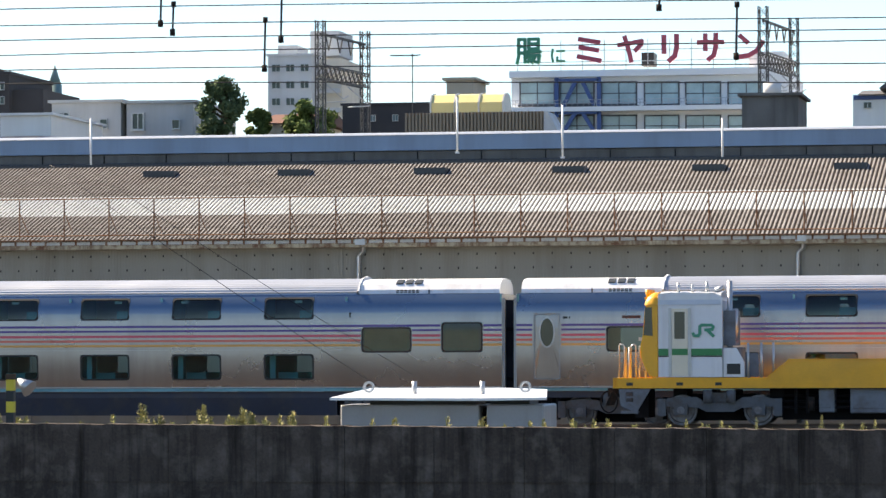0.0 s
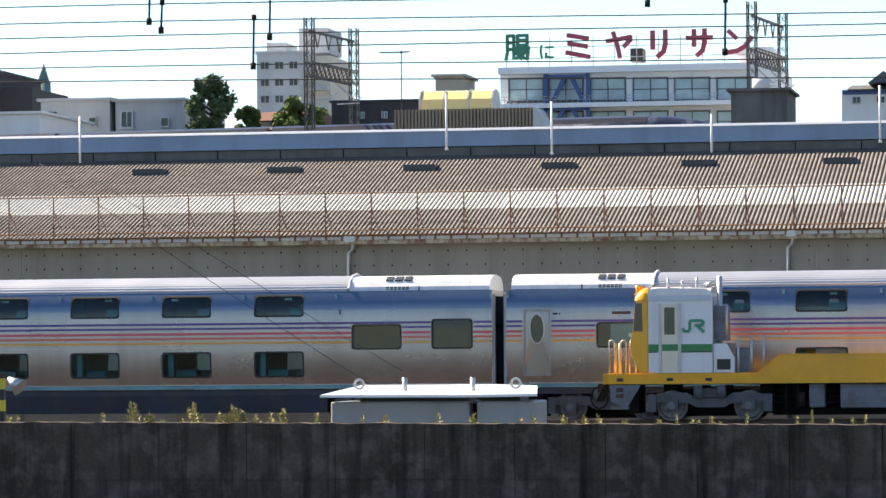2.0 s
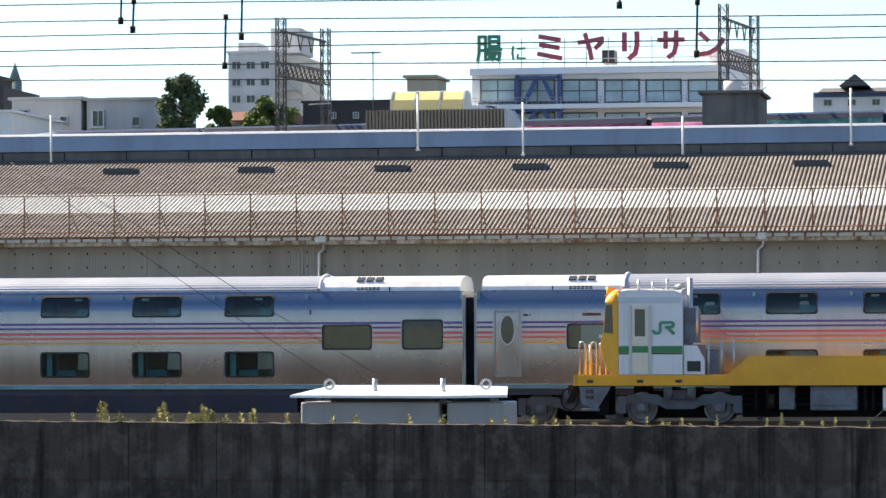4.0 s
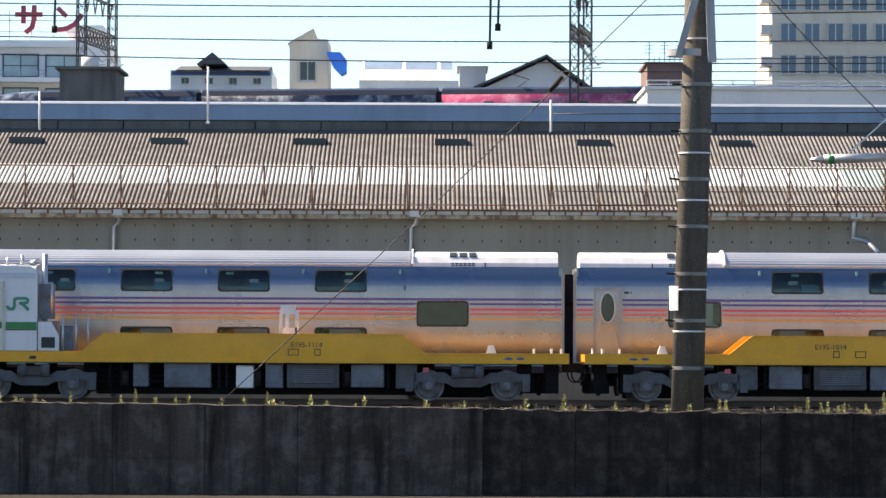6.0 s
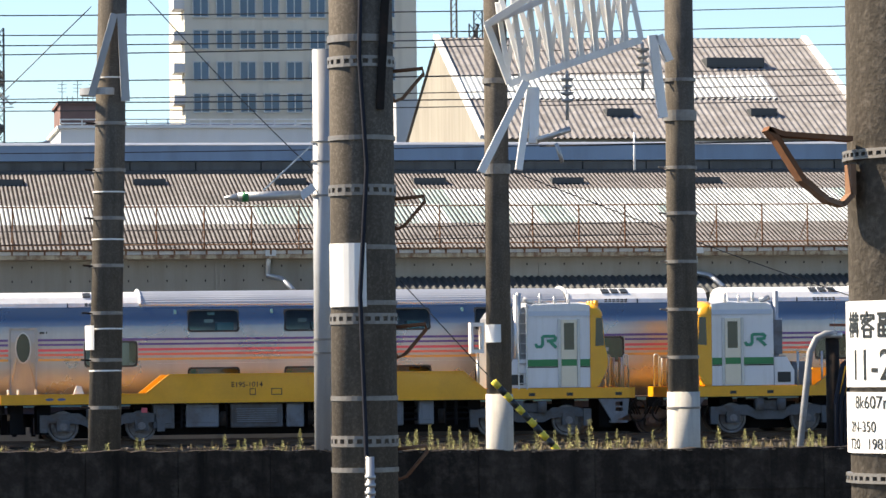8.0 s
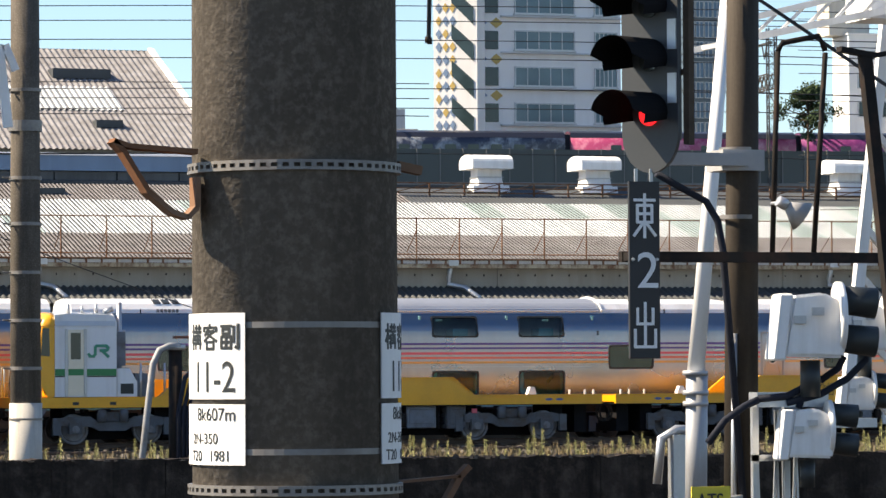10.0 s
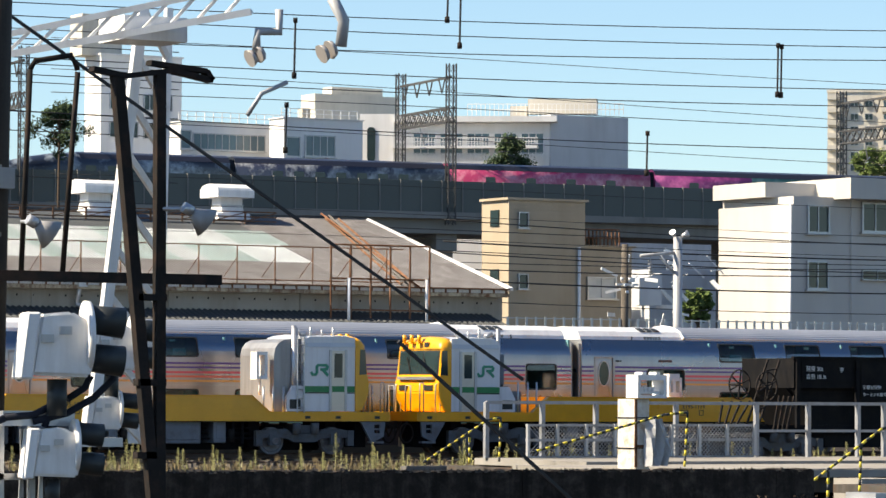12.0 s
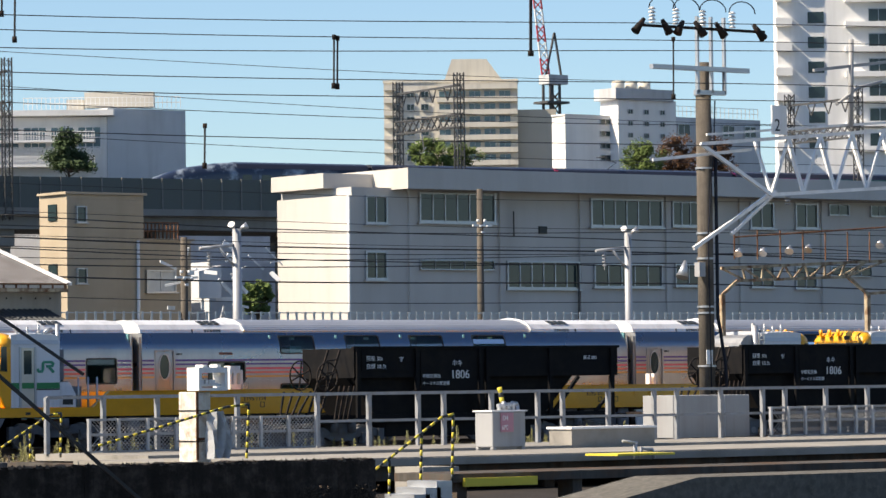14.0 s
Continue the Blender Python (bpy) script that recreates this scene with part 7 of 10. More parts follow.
def window(b, x0, x1, z0, z1, y, cols=2, pane=None, bars=None, rows=1):
    """A framed window on a wall that faces the yard at y."""
    t = min(0.12, (z1 - z0) * 0.07)
    bm = bmesh.new()
    ring(bm, [(x0 - t, z0 - t), (x1 + t, z0 - t), (x1 + t, z1 + t), (x0 - t, z1 + t)], [(x0, z0), (x1, z0), (x1, z1), (x0, z1)], y - 0.14, y + 0.02)
    for i in range(1, cols):
        x = x0 + (x1 - x0) * i / cols
        box(bm, x - t / 3, x + t / 3, y - 0.1, y + 0.02, z0, z1)
    for i in range(1, rows):
        z = z0 + (z1 - z0) * i / rows
        box(bm, x0, x1, y - 0.09, y + 0.02, z - t / 3, z + t / 3)
    box(bm, x0 - 2 * t, x1 + 2 * t, y - 0.22, y + 0.02, z0 - 2 * t, z0 - t)
    w = part("window", bm, bars or STEEL, b)
    for i in range(cols):
        xa, xb = x0 + (x1 - x0) * i / cols, x0 + (x1 - x0) * (i + 1) / cols
        part("pane", boxes((xa, xb, y - 0.05, y + 0.01, z0, z1)), pane or DARK_PANE, w)


def grid_windows(b, x0, x1, z0, z1, nx, nz, y, fill=0.6, fillz=0.5, pane=None):
    """Rows of like windows over a facade."""
    sx, sz = (x1 - x0) / nx, (z1 - z0) / nz
    w, h = sx * fill, sz * fillz
    t = min(w, h) * 0.07
    bm = bmesh.new()
    ring(bm, [(-t, -t), (w + t, -t), (w + t, h + t), (-t, h + t)], [(0, 0), (w, 0), (w, h), (0, h)], -0.16, 0.02)
    box(bm, w / 2 - t / 2, w / 2 + t / 2, -0.12, 0.02, 0, h)
    me = mesh_of("window", bm, STEEL)
    pm = mesh_of("pane", boxes((0, w, -0.04, 0.01, 0, h)), pane or DARK_PANE)
    for i in range(nx):
        for j in range(nz):
            o = piece("window", me, b, (x0 + sx * (i + 0.5) - w / 2, y, z0 + sz * (j + 0.5) - h / 2))
            piece("pane", pm, o, (0, 0, 0))


def railing(b, x0, x1, z0, z1, y, step=0.9, m=None, r=0.03):
    bm = bmesh.new()
    n = max(2, int((x1 - x0) / step))
    for i in range(n + 1):
        x = x0 + (x1 - x0) * i / n
        box(bm, x - r, x + r, y - r, y + r, z0, z1)
    for z in (z1, (z0 + z1) / 2):
        box(bm, x0, x1, y - r, y + r, z - r, z + r)
    part("railing", bm, m or WHITE, b)


def tree(name, label, x, y, z0, z1, r, leaf, seed, cone=False):
    """A trunk with limbs and a crown of many small leaf clumps."""
    rnd = random.Random(seed)
    t = thing(name, label, "tree", (x, y, 0))
    h = z1 - z0
    bm = bmesh.new()
    rod(bm, (0, 0, 0), (0.1, 0, z0 + h * 0.8), 0.3, 8, 0.06)
    tips = []
    for i in range(46 if cone else 34):
        a, u = rnd.uniform(0, math.tau), rnd.random() ** (1.4 if cone else 0.9)
        wide = (1.0 - u) ** 0.8 if cone else math.sin(math.pi * (0.22 + 0.7 * u)) ** 0.7
        d = r * wide * rnd.uniform(0.25, 0.95)
        q = Vector((math.cos(a) * d, math.sin(a) * d, z0 + h * (0.02 + 0.86 * u)))
        rod(bm, (0.05, 0, max(0.5, q.z - h * rnd.uniform(0.08, 0.25))), q, 0.07, 5, 0.02)
        tips.append(q)
    part("trunk", bm, BARK, t)
    bm = bmesh.new()
    for q in tips:
        rr = min(r, h) * rnd.uniform(0.16, 0.34)
        for _ in range(190):
            d = Vector((rnd.gauss(0, 1), rnd.gauss(0, 1), rnd.gauss(0, 0.7))).normalized() * rr * rnd.random() ** 0.45 * rnd.uniform(0.7, 1.25)
            c = q + d
            u = Vector((rnd.gauss(0, 1), rnd.gauss(0, 1), rnd.gauss(0, 1))).normalized()
            v = u.orthogonal().normalized()
            k = rnd.uniform(0.06, 0.15) * max(1.0, r / 2.4)
            bm.faces.new([bm.verts.new(c + p * k) for p in (u, v * 0.7, -u, -v * 0.7)])
    part("crown", bm, leaf, t)
    return t


def strokes(bm, pts, w, y0, y1):
    """A brush of straight flat strokes through points (x, z)."""
    for n_, ((a, b), (c, d)) in enumerate(zip(pts, pts[1:])):
        y0 -= (y1 - y0) * 0.025 * (n_ > 0)
        v = Vector((c - a, d - b))
        if v.length < 1e-6:
            continue
        v.normalize()
        n = Vector((-v.y, v.x)) * w / 2
        e = v * w * 0.3
        slab(bm, [(a + n.x - e.x, b + n.y - e.y), (a - n.x - e.x, b - n.y - e.y), (c - n.x + e.x, d - n.y + e.y), (c + n.x + e.x, d + n.y + e.y)], y0, y1)


GLYPHS = {
    "mi": [[(0.1, 0.92), (0.9, 0.78)], [(0.12, 0.6), (0.85, 0.47)], [(0.05, 0.24), (0.95, 0.06)]],
    "ya": [[(0.05, 0.66), (0.5, 0.72), (0.92, 0.8), (0.9, 0.66), (0.68, 0.45)], [(0.28, 0.96), (0.45, 0.4), (0.52, 0.04)]],
    "ri": [[(0.22, 0.95), (0.22, 0.35)], [(0.78, 0.97), (0.78, 0.5), (0.7, 0.22), (0.45, 0.04)]],
    "sa": [[(0.04, 0.68), (0.96, 0.68)], [(0.3, 0.95), (0.3, 0.4)], [(0.7, 0.97), (0.7, 0.5), (0.62, 0.2), (0.42, 0.04)]],
    "n": [[(0.08, 0.92), (0.36, 0.66)], [(0.08, 0.12), (0.4, 0.16), (0.72, 0.34), (0.95, 0.68)]],
    "ni": [[(0.14, 0.94), (0.08, 0.5), (0.16, 0.08)], [(0.42, 0.8), (0.9, 0.82)], [(0.45, 0.4), (0.42, 0.16), (0.92, 0.12)]],
    "cho": [[(0.1, 0.95), (0.1, 0.3), (0.04, 0.04)], [(0.1, 0.95), (0.36, 0.95), (0.36, 0.06)], [(0.1, 0.68), (0.36, 0.68)], [(0.1, 0.42), (0.36, 0.42)],
            [(0.52, 0.95), (0.52, 0.58), (0.9, 0.58), (0.9, 0.95), (0.52, 0.95)], [(0.52, 0.77), (0.9, 0.77)], [(0.42, 0.46), (0.99, 0.46)],
            [(0.54, 0.46), (0.44, 0.24)], [(0.5, 0.32), (0.95, 0.32), (0.9, 0.05), (0.78, 0.08)], [(0.66, 0.32), (0.48, 0.06)], [(0.8, 0.32), (0.64, 0.04)]],
    "higashi": [[(0.08, 0.86), (0.92, 0.86)], [(0.5, 0.99), (0.5, 0.02)], [(0.2, 0.74), (0.2, 0.36), (0.8, 0.36), (0.8, 0.74), (0.2, 0.74)], [(0.2, 0.55), (0.8, 0.55)],
                [(0.46, 0.36), (0.06, 0.06)], [(0.54, 0.36), (0.94, 0.06)]],
    "de": [[(0.5, 0.98), (0.5, 0.06)], [(0.18, 0.86), (0.18, 0.54), (0.82, 0.54), (0.82, 0.86)], [(0.08, 0.42), (0.08, 0.06), (0.92, 0.06), (0.92, 0.42)]],
    "kyaku": [[(0.5, 0.99), (0.5, 0.88)], [(0.08, 0.72), (0.08, 0.86), (0.92, 0.86), (0.92, 0.72)], [(0.4, 0.82), (0.14, 0.56)], [(0.34, 0.72), (0.76, 0.72), (0.1, 0.34)], [(0.34, 0.62), (0.92, 0.34)],
              [(0.28, 0.3), (0.28, 0.03), (0.74, 0.03), (0.74, 0.3), (0.28, 0.3)]],
    "fuku": [[(0.04, 0.92), (0.6, 0.92)], [(0.14, 0.8), (0.5, 0.8), (0.5, 0.62), (0.14, 0.62), (0.14, 0.8)], [(0.06, 0.5), (0.58, 0.5), (0.58, 0.06), (0.06, 0.06), (0.06, 0.5)], [(0.06, 0.28), (0.58, 0.28)],
             [(0.32, 0.5), (0.32, 0.06)], [(0.72, 0.9), (0.72, 0.3)], [(0.94, 0.98), (0.94, 0.06), (0.82, 0.1)]],
    "kamae": [[(0.02, 0.72), (0.34, 0.72)], [(0.18, 0.98), (0.18, 0.02)], [(0.18, 0.6), (0.02, 0.3)], [(0.18, 0.6), (0.34, 0.42)], [(0.4, 0.86), (0.98, 0.86)], [(0.54, 0.98), (0.54, 0.66)], [(0.82, 0.98), (0.82, 0.66)],
              [(0.38, 0.7), (0.99, 0.7)], [(0.46, 0.04), (0.46, 0.54), (0.92, 0.54), (0.92, 0.04)], [(0.36, 0.24), (0.99, 0.24)], [(0.46, 0.4), (0.92, 0.4)], [(0.69, 0.64), (0.69, 0.24)]],
}


def glyph(bm, key, x0, x1, z0, z1, w, y0, y1):
    for n_, pts in enumerate(GLYPHS[key]):
        strokes(bm, [(x0 + (x1 - x0) * a, z0 + (z1 - z0) * b) for a, b in pts], w, y0 - (y1 - y0) * 0.11 * n_, y1)


def farther(k, build):
    """Builds a row of houses and moves it out behind the viaduct, k times as far and as large."""
    before = set(scene.objects)
    build()
    out = Matrix.Translation(EYE) @ Matrix.Diagonal((k, k, k, 1)) @ Matrix.Translation(-EYE)
    for ob in scene.objects:
        if ob not in before and not ob.parent:
            ob.matrix_world = out @ ob.matrix_world


def sign_building():
    b = building("office_building", "white office building with wide glazing, roof sign and blue brace", -47.90, -25.91, 300, 14, 24.18, SIGN_WHITE, parapet=0)
    part("cornice", boxes((-47.99, -28.13, 299.4, 314, 23.92, 24.45)), SIGN_WHITE, b)
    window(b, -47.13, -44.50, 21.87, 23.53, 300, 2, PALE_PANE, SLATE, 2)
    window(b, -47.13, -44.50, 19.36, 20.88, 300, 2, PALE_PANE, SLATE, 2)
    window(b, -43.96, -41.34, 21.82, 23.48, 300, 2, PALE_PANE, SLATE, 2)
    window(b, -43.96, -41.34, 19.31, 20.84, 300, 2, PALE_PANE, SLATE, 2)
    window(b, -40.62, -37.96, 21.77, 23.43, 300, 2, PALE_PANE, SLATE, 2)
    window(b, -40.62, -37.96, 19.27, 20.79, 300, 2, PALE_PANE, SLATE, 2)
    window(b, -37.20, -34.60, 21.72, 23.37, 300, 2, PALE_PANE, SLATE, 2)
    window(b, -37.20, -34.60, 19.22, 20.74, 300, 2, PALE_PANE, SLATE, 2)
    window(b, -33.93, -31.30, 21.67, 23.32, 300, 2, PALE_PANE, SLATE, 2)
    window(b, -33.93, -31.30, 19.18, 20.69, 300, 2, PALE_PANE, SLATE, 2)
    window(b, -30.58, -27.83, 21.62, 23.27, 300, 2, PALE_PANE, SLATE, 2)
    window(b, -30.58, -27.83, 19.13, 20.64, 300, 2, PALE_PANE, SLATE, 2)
    part("balcony", boxes((-47.91, -27.93, 298.6, 300, 21.14, 21.50)), SIGN_WHITE, b)
    railing(b, -47.82, -28.01, 21.50, 22.04, 298.7, 0.45, MID_GREY, 0.02)
    part("roof_house", boxes((-29.08, -26.30, 301, 310, 24.21, 25.78)), SIGN_WHITE, b)
    part("roof_unit", boxes((-37.74, -36.75, 302, 304, 24.91, 25.95)), TRIM_BLACK, b)
    bm = bmesh.new()
    for xa in (-44.13, -40.75):
        box(bm, xa - 0.15, xa + 0.15, 298.8, 299.2, 19.27, 23.83)
    for za in (23.74, 21.14):
        box(bm, -44.13, -40.75, 298.8, 299.2, za - 0.2, za)
    for za, zb in ((21.59, 23.47), (19.49, 21.06)):
        bar(bm, (-43.60, 299, za), (-42.64, 299, zb), 0.3, 0.3)
        bar(bm, (-41.12, 299, za), (-42.06, 299, zb), 0.3, 0.3)
    part("blue_brace", bm, BLUE_STEEL, b, "blue steel seismic brace")
    # roof sign
    s = thing("roof_sign", "green and maroon sign letters on a roof frame", "sign")
    bm = bmesh.new()
    glyph(bm, "cho", -47.53, -45.53, 25.04, 27.11, 0.25, 300, 300.25)
    part("letter", bm, GREEN_TEXT, s)
    bm = bmesh.new()
    glyph(bm, "ni", -44.76, -43.54, 25.09, 26.25, 0.16, 300, 300.25)
    part("letter", bm, GREEN_TEXT, s)
    bm = bmesh.new()
    glyph(bm, "mi", -42.64, -40.70, 25.09, 27.11, 0.36, 300, 300.25)
    part("letter", bm, RED_TEXT, s)
    bm = bmesh.new()
    glyph(bm, "ya", -39.43, -37.32, 25.04, 27.14, 0.34, 300, 300.25)
    part("letter", bm, RED_TEXT, s)
    bm = bmesh.new()
    glyph(bm, "ri", -36.11, -34.32, 25.03, 27.17, 0.38, 300, 300.25)
    part("letter", bm, RED_TEXT, s)
    bm = bmesh.new()
    glyph(bm, "sa", -33.07, -30.97, 25.07, 27.21, 0.36, 300, 300.25)
    part("letter", bm, RED_TEXT, s)
    bm = bmesh.new()
    glyph(bm, "n", -29.86, -27.81, 25.10, 27.15, 0.36, 300, 300.25)
    part("letter", bm, RED_TEXT, s)
    bm = bmesh.new()
    for x in [-47.44 + 1.735 * i for i in range(12)]:
        box(bm, x - 0.03, x + 0.03, 300.3, 300.36, 24.41, 26.87)
    for z in (25.17, 26.06):
        box(bm, -47.53, -28.12, 300.3, 300.36, z - 0.03, z + 0.03)
    part("sign_frame", bm, STEEL, s)


def left_houses():
    for x0, x1, y, z1, seed in ((-45.69, -42.61, 160, 12.92, 1), (-42.36, -39.40, 160, 12.85, 2)):
        b = building("concrete_house", "grey concrete flat-roofed house with small dark windows", x0, x1, y, 8, z1, MID_GREY, parapet=0.12, group="concrete houses")
        window(b, x0 + 0.3, x0 + 0.75, z1 - 1.1, z1 - 0.45, y, 2)
        window(b, x1 - 0.9, x1 - 0.6, z1 - 1.1, z1 - 0.75, y, 1)
    building("pale_annex", "low pale rendered annex behind the shed", -45.02, -42.88, 150, 8, 11.75, TOWN_WHITE, parapet=0.1)


def left_gardens():
    tree("broadleaf_tree", "dark broadleaf tree behind the shed roof", -47.70, 200, 13.79, 16.95, 1.5, LEAF_DARK, 3)
    tree("garden_tree", "small sunlit garden tree", -46.82, 205, 13.90, 15.55, 0.8, LEAF, 5)
    tree("garden_tree", "bushy garden tree beside a tiled house", -43.87, 205, 13.71, 15.88, 1.5, LEAF, 7)
    h = thing("tiled_house", "house with brown tiled roof among trees", "house")
    part("wall", boxes((-48.67, -45.68, 215, 222, 0, 15.44)), CREAM, h)
    bm = bmesh.new()
    loft(bm, [(214, 15.28), (223, 15.28), (218.5, 16.06)], -48.94, -45.18)
    part("roof", bm, shade("brown roof tile", (0.16, 0.09, 0.07), 0.7), h)


def left_blocks():
    b = building("dark_house", "dark flat-roofed house behind the shed", -102.19, -98.2, 330, 14, 27.20, DARK_WALL, parapet=0.3)
    grid_windows(b, -102.0, -98.4, 24.27, 26.80, 3, 2, 330)
    part("lower_wing", boxes((-98.2, -95.3, 331, 343, 0, 25.9)), DARK_WALL, b)
    part("roof_room", boxes((-101.5, -100.4, 331, 336, 27.20, 28.08)), DARK_WALL, b)
    b = building("dark_block", "low dark brown block with small teal windows", -67.77, -59.88, 330, 12, 23.95, DARK_WALL, parapet=0.2)
    grid_windows(b, -66.04, -59.98, 22.16, 23.46, 3, 1, 330, 0.22, 0.4, BLUE_PANE)


def left_town():
    s = thing("church_spire", "slim green copper church spire", "spire")
    bm = bmesh.new()
    rod(bm, (-170.85, 600, 0), (-170.85, 600, 46.11), 1.2, 8)
    rod(bm, (-170.85, 600, 46.11), (-170.85, 600, 49.32), 1.1, 8, 0.05)
    part("spire", bm, shade("verdigris copper", (0.12, 0.2, 0.2), 0.6), s)
    b = building("apartment_block", "grey-beige apartment block with rooftop rooms", -94.80, -89.73, 420, 12, 35.61, PALE_GREY, parapet=0.3)
    grid_windows(b, -94.67, -89.73, 27.66, 35.23, 3, 4, 420, 0.55, 0.4)
    part("side_wing", boxes((-90.52, -87.12, 424, 436, 0, 35.60)), CREAM, b)
    part("roof_room", boxes((-94.07, -91.85, 422, 428, 35.61, 37.01), (-92.06, -88.68, 430, 438, 36.41, 39.27)), PALE_GREY, b)
    bm = bmesh.new()
    for z in (34.32, 32.14, 29.96):
        box(bm, -90.32, -87.25, 423, 424, z - 0.5, z)
    part("balcony", bm, PALE_GREY, b)
    b = thing("roof_screen", "brown slatted plant screen on a flat roof", "screen")
    x0, x1, z0, z1 = (-25.43, -20.40, 9.89, 10.65)
    part("backing", boxes((x0, x1, 135.1, 139.2, -0.12, z1)), BROWN_SLAT, b)
    n = 40
    for i in range(n):
        part("slat", boxes((x0 + (x1 - x0) * i / n, x0 + (x1 - x0) * (i + 0.6) / n, 135.0, 135.1, z0, z1)), BROWN_SLAT, b)
    part("end_slope", slab(bmesh.new(), [(x1, -0.12), (-19.83, -0.12), (-19.87, z0), (-20.28, z1), (x1, z1)], 135.05, 137), PALE_GREY, b)
    d = thing("dome_tank", "yellowed translucent barrel-roofed housing on the roof", "rooftop housing")
    x0, x1, z0, z1 = (-24.86, -22.19, 10.84, 11.50)
    z0 -= 0.25
    prof = [(137.0, z0), (137.0, z0 + (z1 - z0) * 0.6), (137.3, z1 - 0.08), (137.9, z1), (138.5, z1 - 0.08), (138.8, z0 + 0.3), (138.8, z0)]
    part("barrel", loft(bmesh.new(), prof, x0, x1), CREAM_DOME, d)
    for i in range(4):
        x = x0 + (x1 - x0) * i / 3
        part("rib", loft(bmesh.new(), [(y - 0.03 if y < 138 else y + 0.03, z + 0.03) for y, z in prof], x - 0.03, x + 0.03), STEEL, d)
    b = building("roof_room", "small beige stair house on a roof", -26.57, -25.48, 150, 3, 12.90, BEIGE, "rooftop room", parapet=0.1)
    b = building("lift_house", "dark concrete lift house with water tank", -13.80, -11.75, 140, 4, 11.41, CONC_DARK, "rooftop room", parapet=0.1)
    part("water_tank", rods(((-12.77, 141, 11.47), (-12.77, 141, 11.93), 0.34, 14)), PALE_GREY, b)
    a = thing("roof_aerial", "thin television aerial on a pole", "aerial")
    bm = rods(((-29.81, 160, -0.12), (-29.81, 160, 14.80), 0.025, 6))
    box(bm, -30.79, -29.44, 159.99, 160.01, 14.71, 14.75)
    for i in range(9):
        x = -30.66 + 0.13 * i
        box(bm, x, x + 0.012, 159.8, 160.2, 14.68, 14.73)
    part("aerial", bm, IRON2, a)


def middle_town():
    h = building("white_house", "white house with dark roof and blue trim", -16.01, -9.91, 230, 8, 17.48, TOWN_WHITE, "house", parapet=0)
    part("roof", loft(bmesh.new(), [(229.4, 17.45), (238.6, 17.45), (234, 17.99)], -15.67, -10.08), SLATE, h)
    part("roof_gable", slab(bmesh.new(), [(-14.42, 17.82), (-12.63, 17.82), (-13.47, 18.53)], 229.5, 233), SLATE, h)
    part("blue_trim", boxes((-15.94, -10.01, 229.9, 229.99, 17.17, 17.41)), BLUE_STEEL, h)
    grid_windows(h, -15.84, -10.08, 16.53, 17.14, 4, 1, 230, 0.3, 0.55)
    g = thing("gabled_house", "grey house with steep pent roof and blue tarpaulin", "house")
    x0, x1, z0, z1 = (-10.01, -7.39, 18.22, 21.46)
    part("wall", slab(bmesh.new(), [(x0, 0), (x1, 0), (x1, 21.65), (-8.42, 21.70), (-8.42, 22.31), (x0, 21.28)], 260, 268), CREAM, g)
    part("roof", slab(bmesh.new(), [(x0 - 0.1, 21.25), (-8.38, 22.27), (-8.38, 22.35), (x0 - 0.1, 21.36)], 259.5, 268.4), MID_GREY, g)
    window(g, -9.29, -8.26, 18.86, 20.09, 260, 2)
    x0, x1, z0, z1 = (-7.5, -6.11, 19.17, 20.69)
    tp = slab(bmesh.new(), [(x0, z1), (x0 + (x1 - x0) * 0.7, z1), (x1, z1 - (z1 - z0) * 0.35), (x1, z0 + 0.2), (x0 + (x1 - x0) * 0.75, z0), (x0 + 0.5, z0 + (z1 - z0) * 0.35)], 258.7, 261)
    solid("tarpaulin", tp, TARP, "bright blue tarpaulin draped over a balcony", "tarpaulin")
    p = thing("roof_lights", "white pitched roof with three blue-grey panels", "roof")
    x0, x1, z0, z1 = (-5.06, 0.83, 18.56, 20.10)
    part("roof", loft(bmesh.new(), [(255, z0), (262, z0), (259, z1)], x0, x1), TOWN_WHITE, p)
    part("wall", boxes((-5.17, 1.96, 255.1, 262, 0, z0)), TOWN_WHITE, p)
    for a, b in ((0.03, 0.46), (0.5, 0.86), (0.9, 1.04)):
        xa, xb = x0 + (x1 - x0) * a, x0 + (x1 - x0) * b
        bm = bmesh.new()
        bm.faces.new([bm.verts.new(q) for q in ((xa, 257.2, z0 + (z1 - z0) * 0.56), (xb, 257.2, z0 + (z1 - z0) * 0.56), (xb, 258.98, z1 + 0.03), (xa, 258.98, z1 + 0.03))])
        part("panel", bm, BLUE_GREY, p)
    g = thing("white_gable_house", "white house with low dark gable roof", "house")
    x0, x1, z0, z1 = (2.62, 8.90, 16.39, 18.40)
    xm = 6.59
    part("wall", slab(bmesh.new(), [(x0, 0), (x1, 0), (x1, z0), (xm, z1 - 0.2), (x0, z0)], 230, 240), TOWN_WHITE, g)
    bm = bmesh.new()
    slab(bm, [(x0 - 0.4, z0), (xm, z1 - 0.05), (xm, z1 + 0.1), (x0 - 0.4, z0 + 0.15)], 229.4, 241)
    slab(bm, [(x1 + 0.4, z0), (xm, z1 - 0.05), (xm, z1 + 0.1), (x1 + 0.4, z0 + 0.15)], 229.4, 241)
    part("roof", bm, SLATE, g)
    b = building("small_block", "low grey rooftop block with a vent pipe", 1.42, 3.08, 240, 6, 18.40, PALE_GREY, parapet=0.1)
    b = building("dense_block", "brick-brown rooftop block crowded with aerials", 14.30, 16.92, 260, 8, 20.00, shade("dull brick", (0.2, 0.13, 0.12), 0.8), parapet=0.2)
    bm = bmesh.new()
